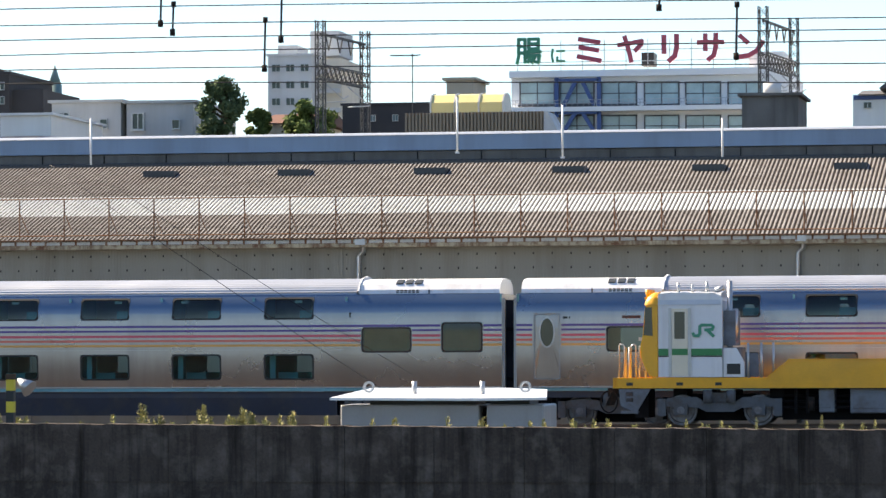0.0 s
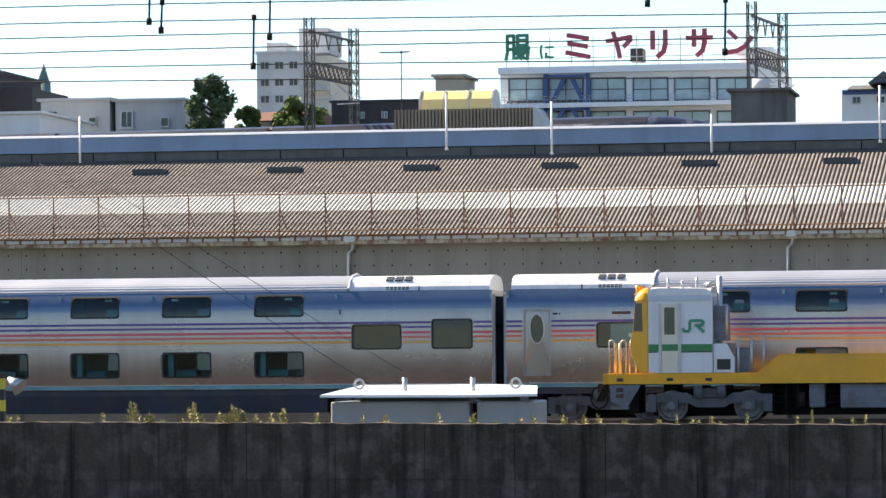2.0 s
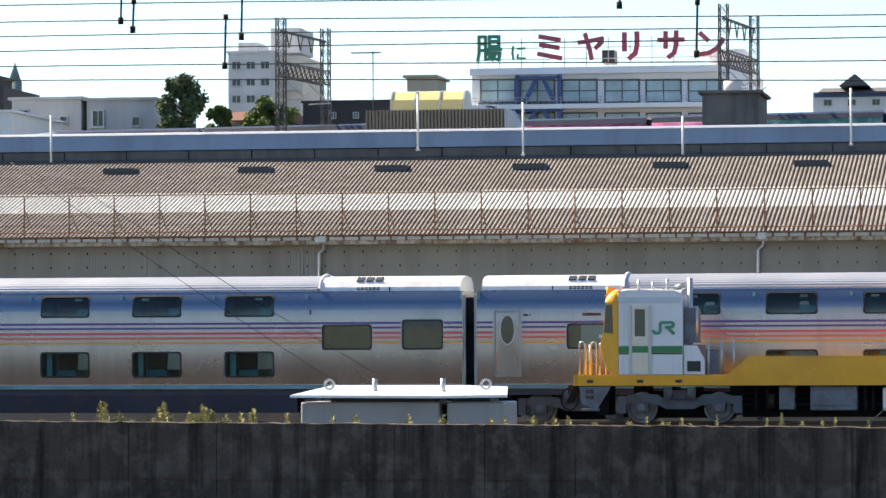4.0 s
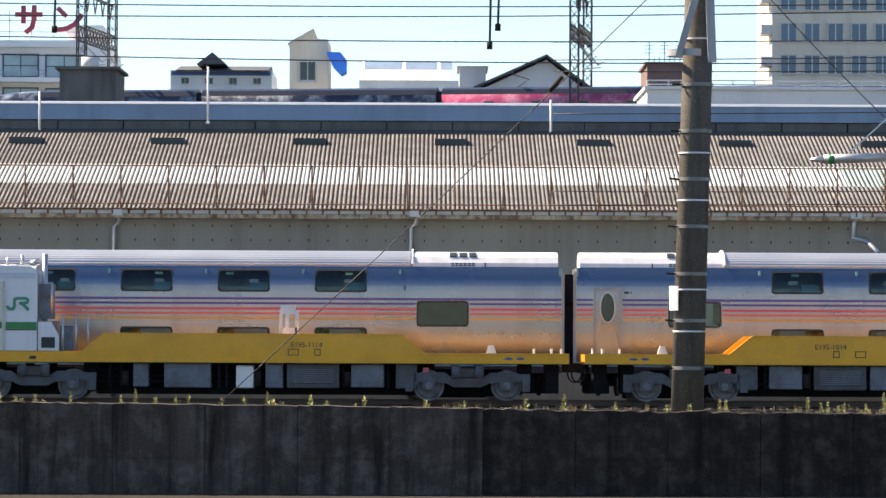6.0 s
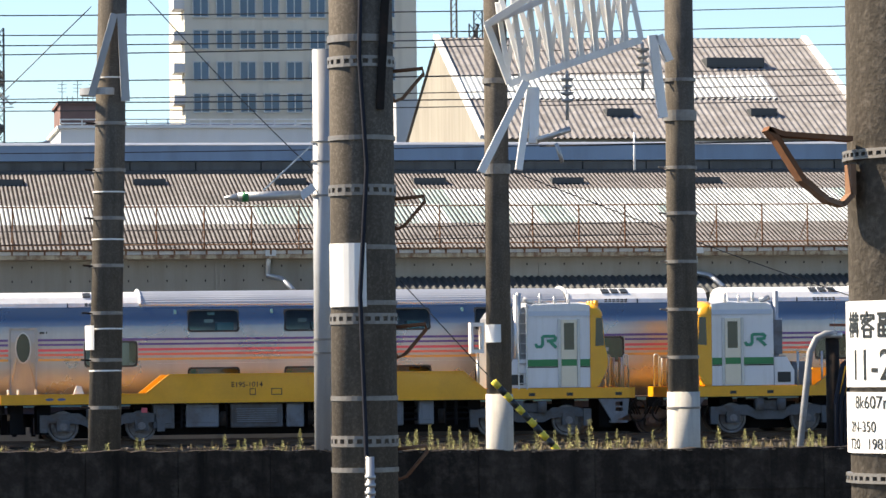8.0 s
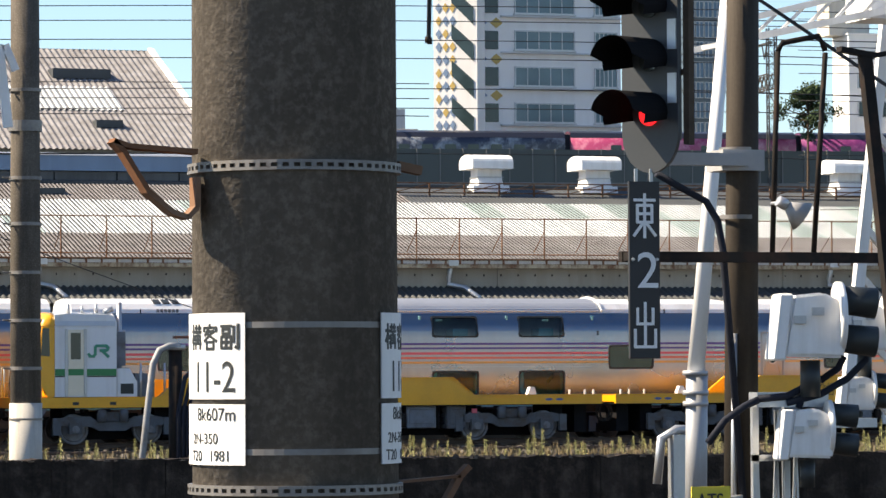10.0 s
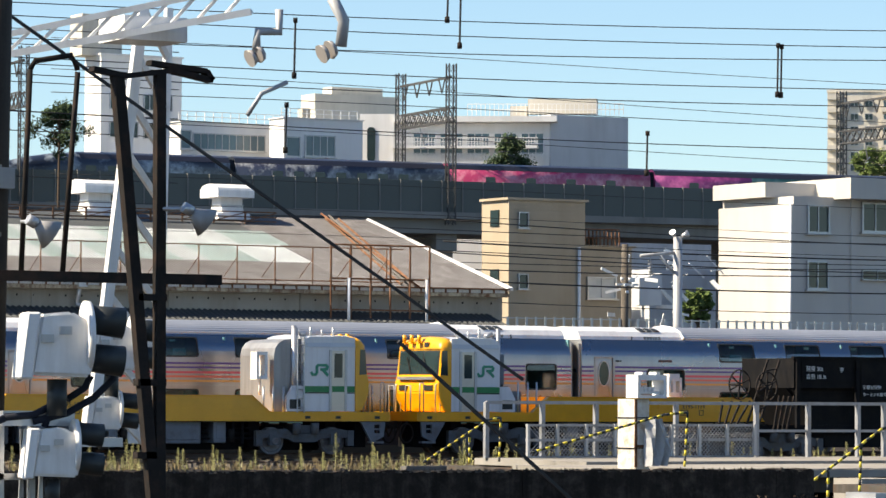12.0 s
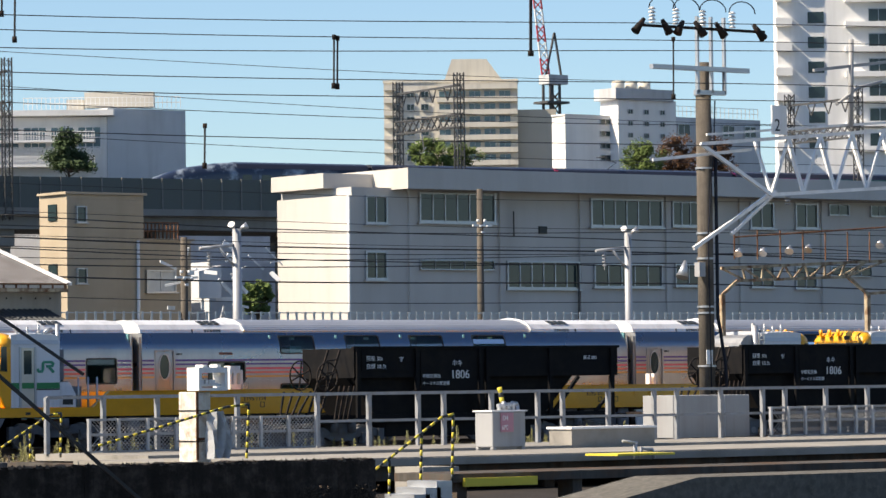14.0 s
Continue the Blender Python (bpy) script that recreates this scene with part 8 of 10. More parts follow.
    for i in range(7):
        x = 14.49 + 0.35 * i
        rod(bm, (x, 261, 20.00), (x, 261, 20.00 + 0.6 + 1.1 * (i % 3 == 0)), 0.03, 5)
        if i % 3 == 0:
            for k in range(4):
                box(bm, x - 0.3, x + 0.3, 260.98, 261.02, 20.39 + 0.25 * k + 0.5, 20.39 + 0.25 * k + 0.53)
    part("aerial", bm, IRON2, b)


def low_town():
    b = building("long_block", "long pale low block with parapet rail", 10.45, 24.30, 190, 10, 13.93, TOWN_WHITE, parapet=0.15)
    railing(b, 10.45, 24.30, 13.99, 14.38, 190, 1.0)
    b = building("office_tower", "pale office tower with a grid of blue windows", 36.80, 62.62, 420, 20, 62, CREAM, parapet=0.5)
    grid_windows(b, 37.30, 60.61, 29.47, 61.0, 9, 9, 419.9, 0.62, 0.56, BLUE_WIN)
    bm = bmesh.new()
    for i in range(9):
        z = 29.47 + (61.0 - 29.47) * (i + 0.75) / 9
        box(bm, 35.62, 36.80, 420, 424, z - 1.0, z)
    part("balcony", bm, PALE_GREY, b)
    part("low_wing", boxes((43.02, 46.19, 300, 310, 0, 23.17)), PALE_GREY, b)
    m = thing("radio_mast", "slim dark lattice radio mast", "mast")
    bm = bmesh.new()
    x = 33.42
    for dx in (-0.15, 0.15):
        for dy in (-0.15, 0.15):
            rod(bm, (x + dx, 210 + dy, -0.12), (x + dx, 210 + dy, 26), 0.035, 5)
    for i in range(50):
        bar(bm, (x - 0.15, 209.85, 5 + 0.42 * i), (x + 0.15, 209.85, 5.42 + 0.42 * i), 0.03, 0.03)
    part("mast", bm, IRON2, m)


def turned(b, x, y, deg, wide):
    """Turns a building about one of its corners and makes it narrower."""
    b.matrix_world = pose(x, y, 0, 0, 0, deg) @ Matrix.Diagonal((wide, 1, 1, 1)) @ Matrix.Translation((-x, -y, 0))


def right_town():
    t = building("mosaic_tower", "white stair tower with diamond mosaics and balcony openings", 110.38, 114.67, 330, 2, 45, TOWN_WHITE, parapet=0.3)
    x0, x1 = 110.38, 114.67
    w = x1 - x0
    gold, bluet = shade("gold mosaic", (0.5, 0.34, 0.1), 0.5), shade("blue mosaic", (0.16, 0.24, 0.36), 0.5)
    rnd = random.Random(6)
    for i in range(3):
        for j in range(18):
            cx, cz = x0 + w * (0.12 + 0.16 * i), 23.4 + 1.2 * j
            part("tile", slab(bmesh.new(), [(cx - 0.3, cz), (cx, cz - 0.45), (cx + 0.3, cz), (cx, cz + 0.45)], 329.95, 330.01), rnd.choice((gold, bluet)), t)
    for j in range(6):
        z = 24.3 + 3.35 * j
        # dark sheet on the wall paints the shade inside the stair opening
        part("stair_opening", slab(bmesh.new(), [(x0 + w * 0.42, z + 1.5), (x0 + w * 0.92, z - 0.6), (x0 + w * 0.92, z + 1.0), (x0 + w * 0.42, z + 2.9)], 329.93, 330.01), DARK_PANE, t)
    turned(t, 114.67, 330, -40, 1.0)
    b = building("apartment_tower", "pale grey apartment tower with wide windows", 115.42, 129.50, 332, 5, 48, TOWN_WHITE, parapet=0.3)
    for j in range(6):
        z = 24.99 + 3.35 * j
        for a, c in ((1190, 1222),):
            # flat dark sheet stands in for the shaded depth of the loggia
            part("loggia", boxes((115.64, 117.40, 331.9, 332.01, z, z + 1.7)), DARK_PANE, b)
        for a in ((119.11, 124.81), (126.98, 129.05)):
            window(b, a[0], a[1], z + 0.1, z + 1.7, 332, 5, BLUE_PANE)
        part("ledge", boxes((117.62, 129.50, 331.6, 332, z - 0.35, z - 0.2)), PALE_GREY, b)
        for s_ in (-1, 1):
            cx = 116.47 + s_ * 0.75
            part("tile", slab(bmesh.new(), [(cx - 0.6, z + 2.45), (cx, z + 1.95), (cx + 0.6, z + 2.45), (cx, z + 2.95)], 331.93, 332.0), gold if s_ > 0 else bluet, b)
    b = building("glass_tower", "dark glass office tower", 163.89, 168.32, 400, 4, 60, shade("dark curtain wall", (0.05, 0.07, 0.09), 0.2, 0.0, 0.2, 0.3), parapet=0)
    grid_windows(b, 163.96, 168.25, 28, 60, 4, 14, 399.95, 0.8, 0.75, BLUE_WIN)
    b = building("hillside_block", "low grey house seen past the tower", 135.05, 137.08, 420, 8, 32.42, MID_GREY, parapet=0)
    h = thing("dark_roof_house", "small house with dark tiled roof", "house")
    part("roof", loft(bmesh.new(), [(399, 27.20), (409, 27.20), (404, 29.06)], 128.97, 133.30), SLATE, h)
    part("wall", boxes((129.42, 132.91, 400, 408, 0, 27.20)), CREAM, h)
    b = building("white_annex", "tall white school annex with stair tower", 165.65, 174.89, 360, 4, 36.55, TOWN_WHITE, parapet=0.2)
    grid_windows(b, 166.30, 174.10, 27.40, 33.30, 4, 2, 360)
    part("stair_room", boxes((163.92, 168.45, 361, 364, 36.55, 40.84)), CREAM, b)
    tree("shade_tree", "dark rounded tree beside the school", 134.07, 300, 21.94, 26.66, 2.6, LEAF_DARK, 11)
    b = building("school_wing", "low white school wing with long window band", 160.29, 171.19, 330, 3, 27.66, TOWN_WHITE, parapet=0.1)
    window(b, 161.61, 169.23, 25.15, 26.57, 330, 10, BLUE_PANE)
    window(b, 160.29, 161.25, 25.15, 26.79, 330, 1, BLUE_PANE)
    railing(b, 160.29, 172.30, 27.77, 28.75, 330.5, 0.9)
    b = building("school_middle", "white school block with covered gallery", 168.78, 177.37, 325, 3, 28.08, TOWN_WHITE, parapet=0.1)
    window(b, 169.08, 170.42, 24.48, 26.21, 325, 1, BLUE_PANE)
    window(b, 171.15, 174.22, 24.58, 26.43, 325, 4, BLUE_PANE)
    railing(b, 168.77, 177.06, 28.19, 29.06, 325.5, 0.9)
    part("chimney", boxes((171.30, 172.16, 326, 327, 28.24, 29.17)), BEIGE, b)
    b = building("school_hall", "cream hall roof behind the school", 180.06, 189.80, 340, 3, 31.89, CREAM, parapet=0)
    part("upper", boxes((182.52, 188.38, 341, 343, 31.89, 32.75)), CREAM, b)
    s = building("school", "white school building with continuous windows and roof rail", 174.64, 195.51, 320, 4, 28.34, TOWN_WHITE, parapet=0)
    part("eave", boxes((178.02, 196.42, 318.6, 324, 28.41, 28.96)), TOWN_WHITE, s)
    part("stair_tower", boxes((174.09, 177.96, 319, 321, 0, 29.21)), TOWN_WHITE, s)
    part("arched_window", slab(bmesh.new(), rounded(174.95, 175.87, 24.56, 27.90, 0.32), 318.9, 319.01), DARK_PANE, s)
    for i in range(5):
        a = 0.12 + 0.175 * i
        xa, xb = 178.02, 195.50
        window(s, xa + (xb - xa) * a, xa + (xb - xa) * (a + 0.14), 25.33, 27.31, 320, 3, BLUE_PANE, WHITE, 2)
    railing(s, 178.64, 195.50, 24.62, 25.33, 318.8, 0.6)
    for za, zb in ((26.06, 26.82), (23.66, 24.43)):
        slab_ = part("balcony", boxes((177.83, 194.28, 318.4, 320, za - 0.25, za)), TOWN_WHITE, s)
        railing(s, 177.83, 194.28, za, zb, 318.45, 0.32, TOWN_WHITE, 0.045)
    part("roof_room", boxes((192.55, 200.43, 325, 327, 29.66, 31.13), (190.41, 192.35, 326, 328, 29.49, 30.50))
         , CREAM, s)
    railing(s, 186.09, 203.76, 29.20, 30.31, 321, 0.5)
    turned(s, 195.5, 320, -36, 0.87)
    # the white school's shaded end wall is coloured grey
    building("school_end", "school end block, shade put into its grey", 195.51, 204.52, 319.8, 8, 29.2, PALE_GREY, parapet=0)
    tree("evergreen_tree", "dark evergreen in front of the school", 186.34, 312, 22.50, 27.02, 2.9, LEAF_DARK, 13, True)
    f = building("far_terrace", "grey terrace seen under the viaduct", 199.19, 256.05, 372, 6, 20.19, MID_GREY, parapet=0.2)
    grid_windows(f, 200.57, 254.43, 4, 12, 22, 3, 371.95, 0.5, 0.5, DARK_PANE)
    t = building("tiled_house", "narrow tan tiled three-storey house", 95.46, 99.81, 160, 2.6, 11.32, TAN_TILE, "house", parapet=0.12)
    n = 34
    z1 = 11.32
    for i in range(n):
        z = 3.6 + (z1 - 3.6) * i / n
        part("tile_course", boxes((95.46 - 0.02, 99.81, 159.975, 160.01, z, z + (z1 - 3.6) / n * 0.86)), TAN_TILE, t)
    for a, b_, c, d in (((95.98, 96.46, 9.99, 10.69)), ((95.98, 96.46, 7.02, 7.68))):
        window(t, a, b_, c, d, 159.97, 1)
    for z in (10.06, 7.16):
        part("side_window", boxes((95.46 - 0.06, 95.46 + 0.02, 160.9, 161.7, z, z + 0.8)), DARK_PANE, t)
    a = building("tan_annex", "lower tan annex with wide balcony window", 99.58, 102.75, 160.3, 5, 9.13, TAN_TILE, "house", parapet=0.1)
    window(a, 100.17, 101.75, 6.66, 7.61, 160.3, 2, shade("frosted pane", (0.5, 0.52, 0.5), 0.3))
    part("downpipe", rods(((99.44, 159.9, 2), (99.44, 159.9, 9.10), 0.08, 8)), WHITE, a)
    railing(a, 100.46, 102.46, 9.22, 10.06, 161, 0.22, RUSTY)
    # big white works building
    w = building("works_building", "long white two-storey works building with flat roof", 105.30, 105.30 + 52, 150, 6, 11.39, WORKS_WALL, parapet=0)
    X0 = 105.30
    part("roof_edge", boxes((107.64, X0 + 52, 148.6, 155.5, 11.29, 12.29)), WORKS_WALL, w)
    part("side_roof", boxes((X0 - 0.6, X0 + 4.4, 151.5, 156, 11.38, 12.11)), WORKS_WALL, w)
    part("side_wing", boxes((X0 - 0.25, X0, 150.0, 156, 0, 10.99)), WORKS_WALL, w)
    part("gutter_pipe", rods(((X0 - 0.32, 149.8, 0), (X0 - 0.32, 149.8, 11.00), 0.07, 8)), WHITE, w)
    for q, c in ((((106.14, 107.26, 9.72, 10.91)), 2), (((109.33, 113.79, 9.85, 11.12)), 6), (((119.96, 124.46, 9.79, 11.03)), 6), (((125.26, 126.98, 9.87, 10.99)), 3), (((130.51, 131.97, 9.83, 11.03)), 2), (((133.63, 135.04, 9.87, 11.02)), 2),
                 (((135.95, 137.32, 10.56, 11.06)), 2), (((138.93, 140.08, 10.55, 11.05)), 2),
                 (((106.11, 107.22, 7.03, 8.24)), 2), (((109.30, 113.74, 7.49, 7.89)), 5), (((114.63, 119.05, 6.64, 7.85)), 6), (((120.12, 124.40, 6.73, 7.78)), 5), (((125.39, 127.11, 6.81, 7.81)), 2), (((130.53, 131.95, 6.78, 7.79)), 2),
                 (((133.57, 134.93, 6.74, 7.76)), 2), (((136.04, 138.87, 7.35, 7.79)), 4)):
        window(w, q[0], q[1], q[2], q[3], 150, c, DARK_PANE)
    for x in (108.75, 114.26, 119.30, 124.89, 129.82, 135.50):
        part("pilaster", boxes((x - 0.15, x + 0.15, 149.85, 150, 0, 11.33)), WORKS_WALL, w)
    a, b_, c, d = (116.61, 117.08, 9.29, 9.66)
    part("wall_vent", boxes((a, b_, 149.9, 150.01, c, d)), TRIM_BLACK, w)
    part("pipe", rods(((118.97, 149.8, 3), (118.97, 149.8, 7.74), 0.06, 6), ((114.92, 149.8, 9.10), (114.92, 149.8, 10.36), 0.04, 6)), IRON2, w)
    # far apartments
    b = building("round_apartments", "cream apartment block with rounded corner and stepped top", 343.37, 368.85, 480, 5, 48.92, CREAM, parapet=0.4)
    xa, xb = 343.37, 368.85
    zt, zb = 48.03, 36.13
    grid_windows(b, xa + 1, xa + (xb - xa) * 0.36, zb, zt, 3, 6, 479.9, 0.5, 0.45)
    grid_windows(b, xa + (xb - xa) * 0.4, xb - 1, zb, zt, 5, 6, 479.9, 0.72, 0.42, BLUE_PANE)
    bm = bmesh.new()
    for i in range(7):
        z = zb + (zt - zb) * i / 6
        box(bm, xa + (xb - xa) * 0.4, xb, 478.9, 480, z - 0.3, z + 0.5)
        box(bm, xa, xa + (xb - xa) * 0.1, 479.2, 480, z - 0.3, z + 0.5)
    part("balcony", bm, CREAM, b)
    part("crown", slab(bmesh.new(), [(354.16, zt - 0.5), (367.43, zt - 0.5), (362.98, 52.57), (356.36, 52.60)], 481, 484), CREAM, b)
    part("right_wing", boxes((xb, 376.19, 481, 484, 0, 44.54)), BEIGE, b)
    turned(b, 356, 480, -38, 0.82)
    b = building("stair_block", "white block with stair tower and dark water-tank parapet", 331.49, 340.13, 420, 3, 39.15, TOWN_WHITE, parapet=0.2)
    part("tower", boxes((339.45, 350.01, 418, 422, 0, 41.60)), TOWN_WHITE, b)
    part("tower_top", boxes((338.64, 349.18, 417.5, 422.4, 41.51, 43.11)), MID_GREY, b)
    part("tank", rods(*[((342.73 + 2.4 * i, 422, 43.11), (342.73 + 2.4 * i, 422, 44.55), 0.9, 12) for i in range(3)]), CREAM, b)
    grid_windows(b, 337.06, 340.13, 32.52, 39.29, 1, 4, 419.9, 0.6, 0.4)
    grid_windows(b, 340.04, 348.83, 32.37, 40.70, 3, 5, 417.9, 0.25, 0.35)
    part("rear_wing", boxes((357.61, 374.60, 428, 431, 0, 40.27)), PALE_GREY, b)
    grid_windows(b, 357.61, 374.60, 36.94, 39.93, 4, 1, 427.9, 0.5, 0.5)
    railing(b, 357.61, 374.60, 40.43, 41.93, 428.5, 0.8, MID_GREY)
    b = building("tall_apartments", "tall white apartment tower with side balconies", 335.81, 335.81 + 26, 380, 5, 78, TOWN_WHITE, parapet=0.4)
    for j in range(12):
        z = 32 + 3.3 * j
        part("balcony", boxes((335.81 - 0.4, 335.81 + 2.4, 378.8, 380, z, z + 1.1)), TOWN_WHITE, b)
        # shade of the stair slot drawn as a dark sheet
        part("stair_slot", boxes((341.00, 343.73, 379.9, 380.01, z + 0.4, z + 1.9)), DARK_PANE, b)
        window(b, 351.38, 354.69, z + 0.4, z + 2.2, 380, 2)
        part("gallery", boxes((347.28, 355.31, 379.0, 380, z - 0.2, z + 0.5)), TOWN_WHITE, b)
    turned(b, 335.81, 380, -36, 0.78)
    tree("hill_tree", "green hillside tree before apartments", 322.91, 440, 32.39, 36.82, 3.6, LEAF, 17)
    tree("hill_tree", "green hillside tree before apartments", 328.41, 440, 32.55, 36.43, 3.2, LEAF, 18)
    tree("hill_tree", "large green tree below the stair block", 329.24, 400, 29.72, 34.47, 3.6, LEAF, 19)
    tree("autumn_tree", "reddish autumn tree below the stair block", 335.71, 400, 29.87, 35.42, 3.4, LEAF_RED, 20)
    tree("autumn_tree", "reddish autumn tree below the stair block", 343.18, 402, 30.14, 35.60, 3.4, LEAF_RED, 21)
    # tower crane
    c = thing("tower_crane", "tower crane with red and white jib on a lattice mast", "crane")
    x, y = 407.48, 520
    bm = bmesh.new()
    zc = 53.26
    for dx in (-1, 1):
        for dy in (-1, 1):
            box(bm, x + dx - 0.18, x + dx + 0.18, y + dy - 0.18, y + dy + 0.18, -0.12, zc)
    n = int((zc - 30) / 2)
    for i in range(n):
        bar(bm, (x - 1, y - 1, 30 + 2 * i), (x + 1, y - 1, 32 + 2 * i), 0.2, 0.2)
        bar(bm, (x + 1, y - 1, 30 + 2 * i), (x - 1, y - 1, 32 + 2 * i), 0.2, 0.2)
    box(bm, x - 2.4, x + 2.4, y - 2, y + 2, zc - 3.4, zc - 3.0)
    part("mast", bm, IRON2, c)
    part("slewing_unit", boxes((x - 1.6, x + 2.6, y - 1.4, y + 1.4, zc, zc + 1.6)), MID_GREY, c)
    bm = bmesh.new()
    bar(bm, (x + 2.2, y, zc + 1.5), (x + 0.8, y, zc + 9), 0.3, 0.3)
    bar(bm, (x - 1.2, y, zc + 1.5), (x + 0.8, y, zc + 9), 0.3, 0.3)
    part("a_frame", bm, IRON2, c)
    tip = Vector((x - 4.8, y, zc + 30))
    foot = Vector((x - 1.2, y, zc + 1.6))
    for i in range(10):
        a, b_ = foot.lerp(tip, i / 10), foot.lerp(tip, (i + 1) / 10)
        bm = bmesh.new()
        for s_ in (-0.8, 0.8):
            bar(bm, a + Vector((s_, 0, 0)), b_ + Vector((s_, 0, 0)), 0.22, 0.22)
        for k in range(2):
            p0, p1 = a.lerp(b_, k / 2), a.lerp(b_, (k + 1) / 2)
            bar(bm, p0 + Vector((-0.8, 0, 0)), p1 + Vector((0.8, 0, 0)), 0.16, 0.16)
            bar(bm, p0 + Vector((0.8, 0, 0)), p1 + Vector((-0.8, 0, 0)), 0.16, 0.16)
        part("jib", bm, shade("red crane paint", (0.5, 0.05, 0.06), 0.5) if i % 2 == 0 else TOWN_WHITE, c)


def horizon():
    """Plain low ridge of far houses that closes the view."""
    bm = bmesh.new()
    rnd = random.Random(12)
    x = -700.0
    while x < 1500:
        w = rnd.uniform(12, 40)
        box(bm, x, x + w * 0.95, 760, 790, 0, rnd.uniform(10, 24))
        x += w
    for i in range(14):
        box(bm, 45 + 17 * i, 60 + 17 * i, 352 - 2 * i, 358 - 2 * i, -0.12, 12.5 + 2.2 * ((i * 7) % 3))
    solid("backdrop_houses", bm, PALE_GREY, "far rows of low houses, haze put into the colour", "houses", kind="structure")


# ---- platform, hopper wagons and yard gear on the east side ----
def platform():
    z = 0.55
    p = thing("platform", "pale worn concrete service platform on dark beams", "platform", kind="structure")
    bm = boxes((39.41, 110, 59, 62.5, z - 0.14, z), (41.24, 110, 66, 70.5, z - 0.14, z), (39.41, 110, 62.6, 65.9, z - 0.2, z - 0.06))
    part("deck", bm, CONC_PALE, p)
    part("edge", boxes((39.41, 110, 58.9, 58.99, z - 0.16, z - 0.02)), CONC_PALE, p)
    bm = bmesh.new()
    for i in range(20):
        box(bm, 40.33 + 3 * i, 40.33 + 3 * i + 0.25, 59.5, 70.1, -0.12, z - 0.15)
    box(bm, 39.41, 110, 59.2, 59.5, 0.1, z - 0.17)
    box(bm, 39.41, 110, 64, 64.4, -0.1, z - 0.2)
    part("beam", bm, BEAM, p)
    part("shade_wall", boxes((39.41, 110, 70.2, 70.45, -0.1, z - 0.16)), CONC_DARK, p)
    # nearer walkway with steps
    w = thing("walkway", "concrete walkway beam with yellow edge beside rails", "walkway", kind="structure")
    part("slab", boxes((37.03, 90, 50, 51.6, 0.33, 0.47)), BEAM, w)
    part("yellow_edge", boxes((37.24, 38.71, 49.9, 49.99, 0.26, 0.4)), HAZARD, w)
    part("posts", boxes(*[(37.20 + 2.4 * i, 37.20 + 2.4 * i + 0.2, 50.1, 50.5, -0.1, 0.33) for i in range(12)]), BEAM, w)
    part("ramp", slab(bmesh.new(), [(34.63, 0.0), (90, 0.0), (90, 0.47), (37.17, 0.49)], 44, 45.5), CONC_GRIT, w)
    part("rail", boxes((34, 100, 47.0, 47.07, -0.05, 0.05), (34, 100, 48.1, 48.17, -0.05, 0.05)), RAIL, w)
    part("yellow_block", boxes((37.90, 38.66, 52, 52.8, 0.1, 0.54)), CONC_PALE, w)
    st = thing("steps", "grey steel steps with yellow nosings", "steps")
    for i in range(4):
        x = 35.18 + 0.22 * i
        part("step", boxes((x, x + 0.3, 48.8, 49.6, 0.0, 0.1 + 0.1 * i)), STEEL, st)
    # railing posts and rails
    f = thing("platform_railing", "galvanised steel railing on the platform", "railing")
    zt = 1.74
    xs = (41.23, 42.62, 43.97, 46.03, 48.15, 49.55, 50.91, 51.63, 52.99, 54.33, 55.06, 56.42,
          57.81, 58.51, 59.88, 61.21, 61.93, 63.26, 64.64, 65.25 + 0.8)
    for x in xs:
        part("post", boxes((x - 0.045, x + 0.045, 69.95, 70.05, z, zt)), RAIL_STEEL, f)
    for a, b in zip(xs, xs[1:]):
        part("top_rail", boxes((a, b, 69.96, 70.04, zt - 0.04, zt + 0.03)), RAIL_STEEL, f)
        if a > xs[3]:
            part("mid_rail", boxes((a + 0.05, b - 0.05, 69.97, 70.03, z + 0.55, z + 0.61)), RAIL_STEEL, f)
    # mesh panels
    for a, b in ((41.99, 47.79), (61.07, 65.48)):
        m = thing("mesh_panel", "grey expanded-metal guard panel on the platform", "panel", group="mesh panels")
        zb, zp = z + 0.05, 1.28
        bm = bmesh.new()
        n = int((b - a) / 0.09)
        for i in range(n):
            x = a + (b - a) * i / n
            bar(bm, (x, 69.6, zb), (min(x + (zp - zb), b), 69.6, zb + min(zp - zb, b - x)), 0.012, 0.012)
            bar(bm, (x, 69.6, zp), (min(x + (zp - zb), b), 69.6, zp - min(zp - zb, b - x)), 0.012, 0.012)
        part("mesh", bm, RAIL_STEEL, m)
        for k in range(9):
            x = a + (b - a) * k / 8
            part("upright", boxes((x - 0.03, x + 0.03, 69.5, 69.58, zb, zp)), POLE_GREY, m)
        part("frame", boxes((a, b, 69.55, 69.65, zp - 0.05, zp), (a, b, 69.55, 69.65, zb - 0.04, zb), (a, b, 69.55, 69.65, (zb + zp) / 2 - 0.03, (zb + zp) / 2 + 0.03)), RAIL_STEEL, m)
    # cabinets
    c = thing("control_cabinet", "pale grey control cabinet with pink label and valves", "cabinet")
    x0, x1, z0, z1 = (47.21, 48.57, 0.53, 1.34)
    x0 = 47.71
    bm = boxes((x0, x1, 63, 63.6, z + 0.06, z1), (x0, x0 + 0.1, 63, 63.1, z, z + 0.06), (x1 - 0.1, x1, 63, 63.1, z, z + 0.06), (x0, x0 + 0.1, 63.5, 63.6, z, z + 0.06))
    bevelled(bm, 0.015)
    part("body", bm, BOX_GREY, c)
    part("top", boxes((x0 - 0.03, x1 + 0.03, 62.97, 63.63, z1, z1 + 0.03)), WHITE, c)
